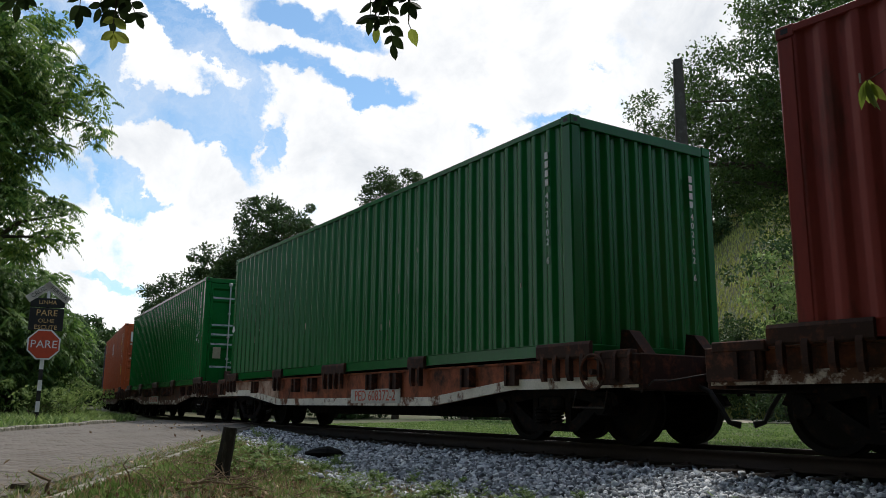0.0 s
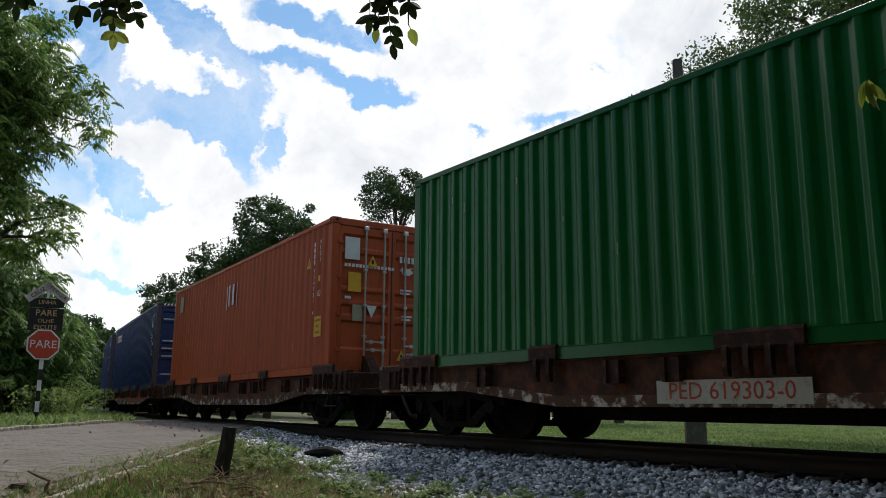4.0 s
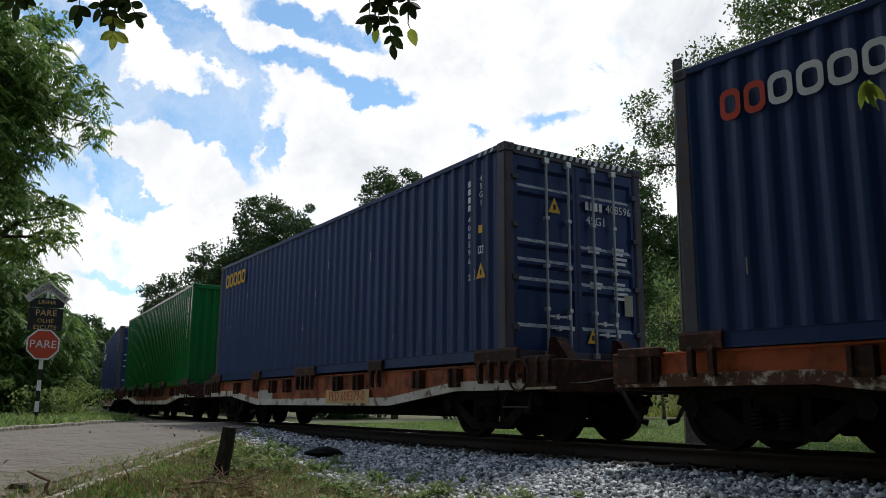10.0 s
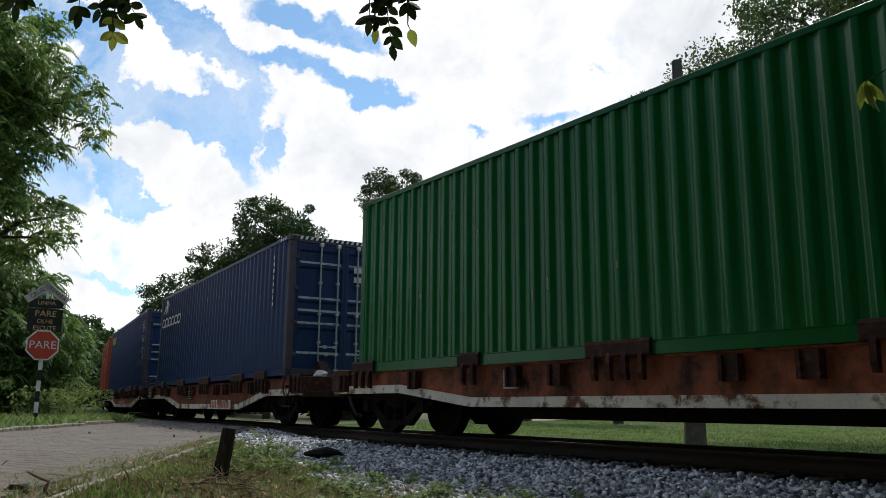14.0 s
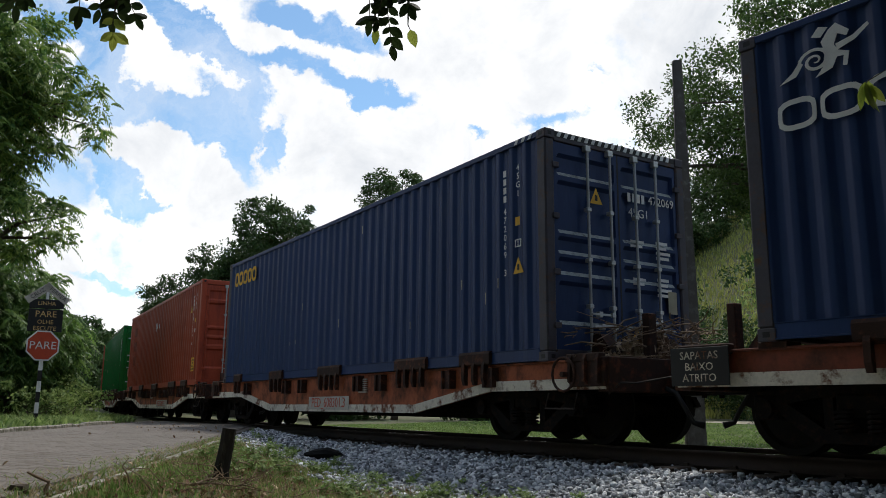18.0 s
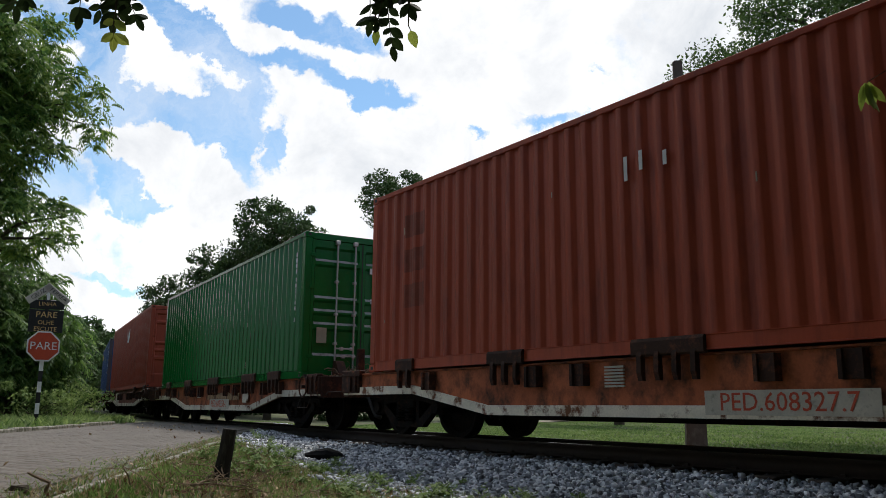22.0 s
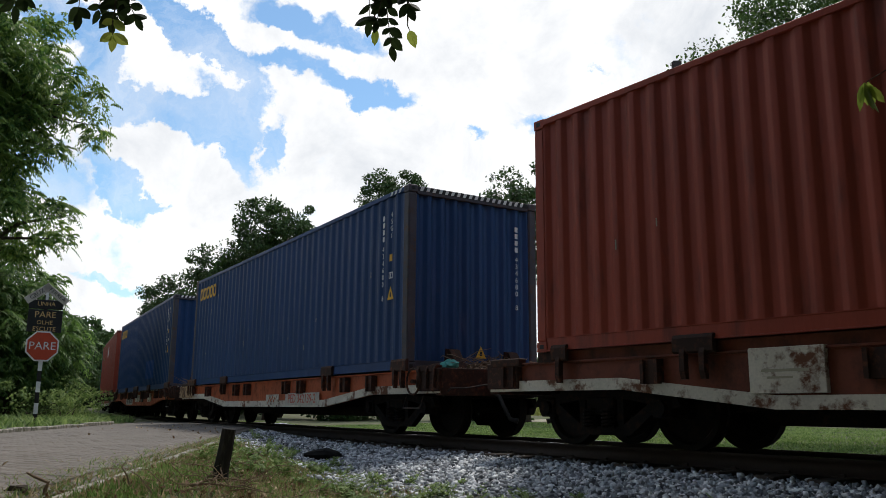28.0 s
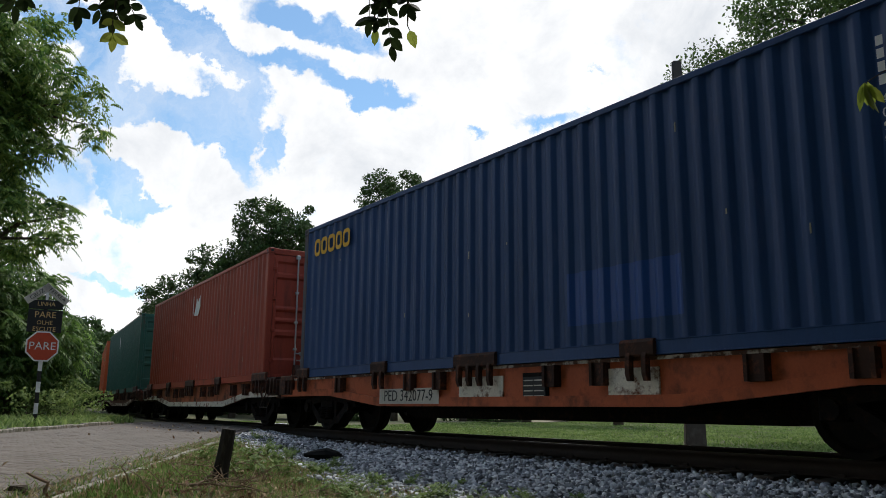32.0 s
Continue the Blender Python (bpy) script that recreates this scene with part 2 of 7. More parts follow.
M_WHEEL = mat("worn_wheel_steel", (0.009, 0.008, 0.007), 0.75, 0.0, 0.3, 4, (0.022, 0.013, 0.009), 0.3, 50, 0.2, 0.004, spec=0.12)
M_RAIL = mat("rusty_rail_steel", (0.035, 0.022, 0.016), 0.7, 0.1, 0.3, 3, (0.03, 0.02, 0.015), 0.4, 40, 0.25, 0.006)
M_RAILTOP = mat("polished_rail_head", (0.42, 0.41, 0.40), 0.25, 0.9, 0.15, 3, None, 0, 40, 0.05, 0.002)
M_SLEEPER = mat("oily_sleeper_wood", (0.06, 0.045, 0.035), 0.85, 0, 0.4, 3, (0.11, 0.09, 0.07), 0.3, 40, 0.5, 0.01, 0.2)
M_CONCRETE = mat("grey_concrete", (0.10, 0.088, 0.075), 0.85, 0, 0.25, 3, (0.16, 0.15, 0.13), 0.3, 60, 0.35, 0.008)
M_KERB = mat("worn_pale_kerb", (0.34, 0.32, 0.275), 0.85, 0, 0.3, 4, (0.11, 0.11, 0.07), 0.45, 60, 0.35, 0.01)
M_WOOD = mat("weathered_dark_wood", (0.026, 0.022, 0.02), 0.85, 0, 0.4, 6, (0.10, 0.09, 0.075), 0.3, 60, 0.5, 0.01, 0, 0.8)
M_BARK = mat("rough_bark", (0.085, 0.065, 0.05), 0.9, 0, 0.4, 3, (0.05, 0.045, 0.03), 0.4, 30, 0.7, 0.03, 0, 0.6)
M_WHITE = mat("white_marking_paint", (0.74, 0.74, 0.72), 0.6, 0, 0.15, 5, None, 0, 60, 0.05)
M_YELLOW = mat("yellow_marking_paint", (0.75, 0.42, 0.04), 0.6, 0, 0.15, 5, None, 0, 60, 0.05)
M_REDMARK = mat("red_marking_paint", (0.62, 0.07, 0.03), 0.6, 0, 0.15, 5, None, 0, 60, 0.05)
M_BLACK = mat("black_paint", (0.02, 0.02, 0.02), 0.55, 0, 0.2, 5, None, 0, 60, 0.05)
M_PATCH = mat("beige_sticker", (0.36, 0.33, 0.24), 0.6, 0, 0.2, 8, None, 0, 60, 0.05)
M_SIGNRED = mat("stop_sign_red", (0.52, 0.075, 0.035), 0.45, 0, 0.12, 5, (0.3, 0.05, 0.04), 0.15, 60, 0.03)
M_GOLD = mat("faded_gold_lettering", (0.62, 0.40, 0.17), 0.6, 0, 0.15, 5, None, 0, 60, 0.05)
M_TWIG = mat("dry_brown_twigs", (0.22, 0.155, 0.105), 0.85, 0, 0.35, 6, None, 0, 60, 0.3)
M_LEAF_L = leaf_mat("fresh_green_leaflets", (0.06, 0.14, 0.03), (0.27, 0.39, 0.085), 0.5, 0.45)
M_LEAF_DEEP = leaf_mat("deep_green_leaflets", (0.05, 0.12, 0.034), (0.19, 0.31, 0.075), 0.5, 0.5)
M_LEAF_R = leaf_mat("dark_green_leaves", (0.022, 0.05, 0.014), (0.06, 0.11, 0.026), 0.5, 0.3)
M_LEAF_R2 = leaf_mat("broad_tree_leaves", (0.03, 0.065, 0.018), (0.095, 0.165, 0.04), 0.5, 0.4)
M_LEAF_FAR = leaf_mat("distant_green_leaves", (0.026, 0.056, 0.016), (0.075, 0.13, 0.035), 0.6, 0.2)
# Overhanging leaves: shade and sunlight are put into these two leaf colours.
M_LEAF_TOP = leaf_mat("shade_toned_near_leaves", (0.02, 0.035, 0.012), (0.035, 0.06, 0.018), 0.45, 0.25)
M_LEAF_YEL = leaf_mat("sun_toned_yellow_green_leaves", (0.19, 0.26, 0.045), (0.36, 0.41, 0.08), 0.45, 0.45)
M_GRASS = leaf_mat("green_grass_blades", (0.09, 0.17, 0.035), (0.29, 0.40, 0.13), 0.65, 0.4)
M_SLOPE = leaf_mat("yellow_green_hill_grass", (0.21, 0.235, 0.055), (0.40, 0.41, 0.12), 0.7, 0.35)
M_DRYGRASS = leaf_mat("dry_grass_blades", (0.26, 0.20, 0.10), (0.52, 0.43, 0.26), 0.7, 0.3)

# ---- building helpers ----


def obj(name, bm, material, smooth=False):
    me = bpy.data.meshes.new(name)
    bm.to_mesh(me)
    bm.free()
    me.materials.append(material)
    if smooth:
        me.shade_smooth()
    return me


def part(name, bm, material, parent, label="", m=None, smooth=False):
    """One mesh under a thing or a part. bm: a bmesh, or a finished mesh to share."""
    me = bm if isinstance(bm, bpy.types.Mesh) else obj(name, bm, material, smooth)
    ob = new(name, me)
    ob.parent = parent
    if m is not None:
        ob.matrix_basis = m
    return tagged(ob, label)


def thing(name, label, category, m=None, group="", kind=""):
    ob = new(name)
    ob.empty_display_size = 0.2
    if m is not None:
        ob.matrix_basis = m
    return tagged(ob, label, category, group, kind)


def box(bm, x0, x1, y0, y1, z0, z1, bevel=0.0, m=None):
    vs = [bm.verts.new((x, y, z)) for x in (x0, x1) for y in (y0, y1) for z in (z0, z1)]
    fs = [bm.faces.new([vs[i] for i in q]) for q in ((0, 1, 3, 2), (4, 6, 7, 5), (0, 4, 5, 1), (2, 3, 7, 6), (0, 2, 6, 4), (1, 5, 7, 3))]
    if bevel:
        es = list({e for f in fs for e in f.edges})
        r = bmesh.ops.bevel(bm, geom=es, offset=bevel, segments=1, affect="EDGES")
        vs = list({v for f in r["faces"] for v in f.verts} | {v for v in vs if v.is_valid})
    if m is not None:
        bmesh.ops.transform(bm, matrix=m, verts=[v for v in vs if v.is_valid])
    return bm


def B(*boxes, bevel=0.0):
    bm = bmesh.new()
    for b in boxes:
        box(bm, *b, bevel=bevel)
    return bm


def tube(bm, pts, radii, n=8, caps=True):
    """A tapered tube along points."""
    rings, prev = [], None
    pts = [Vector(p) for p in pts]
    for i, p in enumerate(pts):
        d = (pts[min(i + 1, len(pts) - 1)] - pts[max(i - 1, 0)]).normalized()
        ref = Vector((0, 0, 1)) if abs(d.z) < 0.9 else Vector((1, 0, 0))
        a = d.cross(ref).normalized() if prev is None else (prev - d * prev.dot(d)).normalized()
        prev = a
        b = d.cross(a)
        r = radii[i] if hasattr(radii, "__len__") else radii
        rings.append([bm.verts.new(p + a * (r * math.cos(2 * math.pi * k / n)) + b * (r * math.sin(2 * math.pi * k / n))) for k in range(n)])
    for r0, r1 in zip(rings, rings[1:]):
        for k in range(n):
            bm.faces.new((r0[k], r0[(k + 1) % n], r1[(k + 1) % n], r1[k]))
    if caps:
        bm.faces.new(rings[0][::-1])
        bm.faces.new(rings[-1])
    return bm


def cyl(bm, c, axis, r, h, n=16, bevel=0.0):
    a = Vector(axis).normalized()
    return tube(bm, [Vector(c) - a * h / 2, Vector(c) + a * h / 2], r, n)


def prism(bm, pts, axis, a0, a1):
    """A flat outline pushed along an axis: pts are pairs on the two other axes."""
    def put(p, a):
        return {"x": (a, p[0], p[1]), "y": (p[0], a, p[1]), "z": (p[0], p[1], a)}[axis]
    lo, hi = [bm.verts.new(put(p, a0)) for p in pts], [bm.verts.new(put(p, a1)) for p in pts]
    n = len(pts)
    for i in range(n):
        bm.faces.new((lo[i], lo[(i + 1) % n], hi[(i + 1) % n], hi[i]))
    bm.faces.new(lo[::-1])
    bm.faces.new(hi)
    bmesh.ops.recalc_face_normals(bm, faces=bm.faces[:])
    return bm


def np_mesh(name, verts, faces, material, smooth=False):
    me = bpy.data.meshes.new(name)
    verts, faces = np.asarray(verts, np.float32), np.asarray(faces, np.int32)
    k = faces.shape[1]
    me.vertices.add(len(verts))
    me.vertices.foreach_set("co", verts.ravel())
    me.loops.add(faces.size)
    me.loops.foreach_set("vertex_index", faces.ravel())
    me.polygons.add(len(faces))
    me.polygons.foreach_set("loop_start", np.arange(0, faces.size, k, dtype=np.int32))
    me.update(calc_edges=True)
    me.validate()
    me.materials.append(material)
    if smooth:
        me.shade_smooth()
    return me


# ---- track line: arc length s, metres; the train runs towards +s ----
K_AT = (-400, -150, -130, -60, -40, -20, 0, 20, 24, 400)
K_VAL = (0, 0, 2.4, 3.35, 4.3, 3.52, 6.77, 14.4, 0, 0)
TS = np.arange(-320, 260, 0.5)
_k = np.interp(TS, K_AT, K_VAL) / 1000
_th = np.cumsum(_k) * 0.5
_i0 = int(np.argmin(abs(TS - 10)))
_th = _th - _th[_i0]
TX = np.concatenate([[0], np.cumsum(np.cos(0.5 * (_th[1:] + _th[:-1])) * 0.5)])
TY = np.concatenate([[0], np.cumsum(np.sin(0.5 * (_th[1:] + _th[:-1])) * 0.5)])
TX, TY = TX - TX[_i0] + 10, TY - TY[_i0]


def on_track(s, side=0.0, z=0.0):
    p = Vector((float(np.interp(s, TS, TX)), float(np.interp(s, TS, TY)), z))
    if side:
        a = heading(s)
        p += Vector((-math.sin(a), math.cos(a), 0)) * side
    return p


def heading(s):
    return float(np.interp(s, TS, _th))


# train: distance run by time, and how far each wagon trails
RUN_T = np.arange(0, 33, 4.0)
RUN_S = np.array((0.07, 23.60, 47.14, 70.32, 93.48, 116.08, 138.67, 161.59, 184.66))
TRAIL = (-2.85, 11.96, 26.87, 41.91, 57.0, 71.88, 86.91, 102.29, 117.17, 131.95, 146.91, 162.01, 177.12, 192.11, 206.28, 221.21, 236.2, 251.2)
LIFT = (0, .012, -.052, 0, -.014, .011, -.042, .036, -.014, .004, -.053, .10, .001, -.014, -.01, -.014, 0, 0)


def _second():
    n = len(RUN_T)
    A, b = np.eye(n), np.zeros(n)
    for i in range(1, n - 1):
        A[i, i - 1:i + 2] = (4, 16, 4)
        b[i] = 6 * (RUN_S[i + 1] - 2 * RUN_S[i] + RUN_S[i - 1]) / 4
    return np.linalg.solve(A, b)


RUN_M = _second()


def run(t):
    i = min(int(t / 4), 7)
    a = (RUN_T[i + 1] - t) / 4
    c = 1 - a
    return float(a * RUN_S[i] + c * RUN_S[i + 1] + ((a ** 3 - a) * RUN_M[i] + (c ** 3 - c) * RUN_M[i + 1]) * 16 / 6)


def wagon_pose(w, t):
    s = run(t) - TRAIL[w]
    a, b = on_track(s + 4.9), on_track(s - 4.9)
    d, m = a - b, (a + b) / 2
    return Matrix.Translation(m) @ Matrix.Rotation(math.atan2(d.y, d.x), 4, "Z")


# ---- ground ----
ROAD_DIR = Vector((-0.84, 0.5426, 0)).normalized()
ROAD_N = Vector((0.5426, 0.84, 0)).normalized()
ROAD_NEAR = Vector((-8.13, -3.82, 0)).dot(ROAD_N)
ROAD_FAR = Vector((-17.84, -2.11, 0)).dot(ROAD_N)
_tp = np.stack([TX[::2], TY[::2]], 1)
_ta = _th[::2]


def lateral(x, y):
    """Signed distance from the track's centre line: negative on the camera's side."""
    x, y = np.atleast_1d(x).astype(float), np.atleast_1d(y).astype(float)
    out = np.empty(len(x))
    for i in range(0, len(x), 4000):
        dx, dy = x[i:i + 4000, None] - _tp[None, :, 0], y[i:i + 4000, None] - _tp[None, :, 1]
        j = np.argmin(dx * dx + dy * dy, 1)
        k = np.arange(len(j))
        out[i:i + 4000] = -dx[k, j] * np.sin(_ta[j]) + dy[k, j] * np.cos(_ta[j])
    return out


def sm(x, a, b):
    t = np.clip((x - a) / (b - a), 0, 1)
    return t * t * (3 - 2 * t)


def wave(x, y, k, ph):
    return np.sin(x * k + ph) * np.cos(y * k * 0.8 + 1.7 * ph) + 0.5 * np.sin((x * 0.7 + y) * k * 1.9 + 2.3 * ph)


def ground_z(x, y, bare=False):
    x, y = np.atleast_1d(x).astype(float), np.atleast_1d(y).astype(float)
    d = lateral(x, y)
    z = np.where(d < 0, -0.40, -0.30) + 0.02 * wave(x, y, 0.9, 0.4)
    # bank that carries the track
    z = z + (-0.22 - z) * (1 - sm(abs(d), 1.4, 2.6))
    # road and the verge beyond it lie almost as high as the rails
    q = x * ROAD_N.x + y * ROAD_N.y
    z = z + (-0.075 - z) * (1 - sm(q - ROAD_NEAR, 0.1, 2.0)) * (1 - sm(d, 2.5, 6.0))
    z = z + (-0.01 - z) * (1 - sm(q - ROAD_FAR, -0.7, -0.1)) * (1 - sm(d, -2.0, 1.0))
    # hill behind the far side, away from the track
    hill = sm(d, 44, 92) * 32 * sm(x, -125, -75) + sm(d, 60, 200) * 12
    return z + hill + 0.15 * wave(x, y, 0.21, 1.1) * sm(np.hypot(x, y), 14, 60)


def gz(x, y):
    return float(ground_z(x, y)[0])


def soil_mat():
    m = bpy.data.materials.new("grassy_soil")
    m.use_nodes = True
    nt = m.node_tree
    N, L = nt.nodes.new, nt.links.new
    bs = nt.nodes["Principled BSDF"]
    tc = N("ShaderNodeTexCoord")

    def nz(s, dt=6):
        n = N("ShaderNodeTexNoise")
        n.inputs["Scale"].default_value, n.inputs["Detail"].default_value = s, dt
        n.inputs["Roughness"].default_value = 0.65
        L(tc.outputs["Object"], n.inputs["Vector"])
        return n.outputs["Fac"]
    a, b, c = nz(0.35), nz(2.5, 8), nz(28, 4)
    ramp = N("ShaderNodeValToRGB")
    ad = N("ShaderNodeMath")
    ad.operation = "MULTIPLY_ADD"
    L(b, ad.inputs[0])
    ad.inputs[1].default_value = 0.6
    L(a, ad.inputs[2])
    ad2 = N("ShaderNodeMath")
    ad2.operation = "MULTIPLY_ADD"
    L(c, ad2.inputs[0])
    ad2.inputs[1].default_value = 0.35
    L(ad.outputs[0], ad2.inputs[2])
    L(ad2.outputs[0], ramp.inputs[0])
    e = ramp.color_ramp.elements
    e[0].position, e[0].color = 0.55, (0.045, 0.07, 0.02, 1)
    e[1].position, e[1].color = 1.0, (0.082, 0.082, 0.038, 1)
    k = ramp.color_ramp.elements.new(0.85)
    k.color = (0.07, 0.095, 0.03, 1)
    L(ramp.outputs[0], bs.inputs["Base Color"])
    bs.inputs["Roughness"].default_value = 0.95
    bp = N("ShaderNodeBump")
    bp.inputs["Strength"].default_value, bp.inputs["Distance"].default_value = 0.6, 0.05
    L(ad2.outputs[0], bp.inputs["Height"])
    L(bp.outputs[0], bs.inputs["Normal"])
    return m


M_SOIL = soil_mat()


def build_ground():
    k = np.linspace(-1, 1, 281)
    ax = np.sinh(k * 6.2) / np.sinh(6.2) * 2500
    gx, gy = np.meshgrid(ax - 9, ax - 1.5, indexing="ij")
    x, y = gx.ravel(), gy.ravel()
    v = np.stack([x, y, ground_z(x, y)], 1)
    n = len(ax)
    i = np.arange(n * n).reshape(n, n)
    f = np.stack([i[:-1, :-1], i[1:, :-1], i[1:, 1:], i[:-1, 1:]], -1).reshape(-1, 4)
    tagged(new("ground", np_mesh("ground", v, f, M_SOIL, True)), "grassy ground rising to a hill beyond the track", "ground", kind="structure")


build_ground()


def strip(name, line, half_w, z_of, material, label, category, n_across=7, thick=0.0):
    """A surface along a line of (x, y), with its own height."""
    P = [Vector((p[0], p[1], 0)) for p in line]
    v, f = [], []
    for i, p in enumerate(P):
        d = (P[min(i + 1, len(P) - 1)] - P[max(i - 1, 0)]).normalized()
        nrm = Vector((-d.y, d.x, 0))
        hw = half_w[i] if hasattr(half_w, "__len__") else half_w
        for j in range(n_across):
            q = p + nrm * hw * (2 * j / (n_across - 1) - 1)
            v.append((q.x, q.y, z_of(q.x, q.y)))
    for i in range(len(P) - 1):
        for j in range(n_across - 1):
            a = i * n_across + j
            f.append((a, a + 1, a + n_across + 1, a + n_across))
    return tagged(new(name, np_mesh(name, v, f, material, True)), label, category, kind="structure")


M_ROAD = mat("worn_grey_paving", (0.145, 0.128, 0.113), 0.85, 0, 0.25, 0.7, (0.09, 0.078, 0.065), 0.35, 40, 0.3, 0.008)
M_PAVER = mat("grey_paving_block", (0.155, 0.138, 0.122), 0.85, 0, 0.2, 0.9, (0.12, 0.10, 0.085), 0.3, 40, 0.3, 0.006, 0.14)
M_DIRT = mat("pale_dirt", (0.42, 0.38, 0.31), 0.9, 0, 0.25, 0.6, (0.2, 0.2, 0.1), 0.25, 40, 0.3, 0.01)


def build_road():
    mid = ROAD_N * ((ROAD_NEAR + ROAD_FAR) / 2)
    half = (ROAD_NEAR - ROAD_FAR) / 2
    base = mid + ROAD_DIR * (Vector((-13.0, -3.0, 0)) - mid).dot(ROAD_DIR)
    line = [base + ROAD_DIR * t for t in np.arange(-26, 14.1, 0.5)]
    strip("road", line, half, lambda x, y: -0.052 + 0.003 * float(wave(np.array([x]), np.array([y]), 0.8, 2.0)[0]), M_ROAD,
          "worn grey block-paved road leading to the level crossing", "road", 12)
    # pale dirt road beyond the track
    pts = [(-36, 27), (-35, 34), (-27, 44), (-12, 50), (8, 56), (30, 64)]
    line = []
    for (x0, y0), (x1, y1) in zip(pts, pts[1:]):
        line += [(x0 + (x1 - x0) * t, y0 + (y1 - y0) * t) for t in np.arange(0, 1, 0.125)]
    strip("dirt_road", line, list(np.interp(range(len(line)), (0, 8, 16, 32, len(line)), (2.5, 5, 6.5, 7, 4))), lambda x, y: gz(x, y) + 0.05, M_DIRT, "pale dirt road across the grass beyond the track", "road")


build_road()

# ---- track ----


def build_track():
    prof = ((-0.065, -0.16), (0.065, -0.16), (0.065, -0.145), (0.012, -0.125), (0.012, -0.042), (0.034, -0.032), (0.034, -0.004), (0.028, 0.0),
            (-0.028, 0.0), (-0.034, -0.004), (-0.034, -0.032), (-0.012, -0.042), (-0.012, -0.125), (-0.065, -0.145))
    ss = np.concatenate([np.arange(-150, -30, 3.0), np.arange(-30, 31, 1.0)])
    n = len(prof)
    for side, lab in ((-0.533, "rusty steel rail with a worn bright head"), (0.533, "rusty steel rail with a worn bright head")):
        v = [tuple(on_track(s, side + a, b)) for s in ss for a, b in prof]
        f = [(i * n + j, i * n + (j + 1) % n, (i + 1) * n + (j + 1) % n, (i + 1) * n + j) for i in range(len(ss) - 1) for j in range(n)]
        me = np_mesh("rail", v, f, M_RAIL)
        me.materials.append(M_RAILTOP)
        me.polygons.foreach_set("material_index", [1 if (i % n) == 7 else 0 for i in range(len(f))])
        tagged(new("rail", me), lab, "rail", "rails of the track", "structure")
    bm = box(bmesh.new(), -0.11, 0.11, -1.0, 1.0, -0.32, -0.165, 0.012)
    me = obj("sleeper", bm, M_SLEEPER)
    plate = obj("tie_plate", B((-0.09, 0.09, -0.1, 0.1, -0.165, -0.155), (-0.03, 0.03, -0.1, -0.07, -0.155, -0.13), (-0.03, 0.03, 0.07, 0.1, -0.155, -0.13)), M_RAIL)
    rnd = random.Random(5)
    for s in np.arange(-60, 14, 0.58):
        ob = tagged(new("sleeper", me), "dark oily wooden sleeper bedded in ballast", "sleeper", "sleepers of the track")
        ob.matrix_basis = Matrix.Translation(on_track(s + rnd.uniform(-.03, .03))) @ Matrix.Rotation(heading(s) + rnd.uniform(-.02, .02), 4, "Z")
        if s > -26:
            for y in (-0.533, 0.533):
                part("tie_plate", plate, None, ob, m=Matrix.Translation((0, y, 0)))


build_track()


def stones(name, pts, sizes, material, seed, label):
    """Broken stones: each a squashed, jittered octahedron cut to 8 corners."""
    rg = np.random.default_rng(seed)
    n = len(pts)
    base = np.array([(x, y, z) for x in (-1, 1) for y in (-1, 1) for z in (-1, 1)], float)
    v = base[None] * rg.uniform(0.55, 1.0, (n, 8, 3)) * 0.62
    v *= rg.uniform(0.6, 1.25, (n, 1, 3))
    ang = rg.uniform(0, 2 * np.pi, (n, 3))
    c, s_ = np.cos(ang), np.sin(ang)
    R = np.empty((n, 3, 3))
    R[:, 0, 0], R[:, 0, 1], R[:, 0, 2] = c[:, 0] * c[:, 1], c[:, 0] * s_[:, 1] * s_[:, 2] - s_[:, 0] * c[:, 2], c[:, 0] * s_[:, 1] * c[:, 2] + s_[:, 0] * s_[:, 2]
    R[:, 1, 0], R[:, 1, 1], R[:, 1, 2] = s_[:, 0] * c[:, 1], s_[:, 0] * s_[:, 1] * s_[:, 2] + c[:, 0] * c[:, 2], s_[:, 0] * s_[:, 1] * c[:, 2] - c[:, 0] * s_[:, 2]
    R[:, 2, 0], R[:, 2, 1], R[:, 2, 2] = -s_[:, 1], c[:, 1] * s_[:, 2], c[:, 1] * c[:, 2]
    v = np.einsum("nij,nkj->nki", R, v) * sizes[:, None, None] + pts[:, None]
    q = np.array(((0, 1, 3, 2), (4, 6, 7, 5), (0, 4, 5, 1), (2, 3, 7, 6), (0, 2, 6, 4), (1, 5, 7, 3)))
    f = (np.arange(n)[:, None, None] * 8 + q[None]).reshape(-1, 4)
    return tagged(new(name, np_mesh(name, v.reshape(-1, 3), f, material)), label, "ballast", kind="stuff")


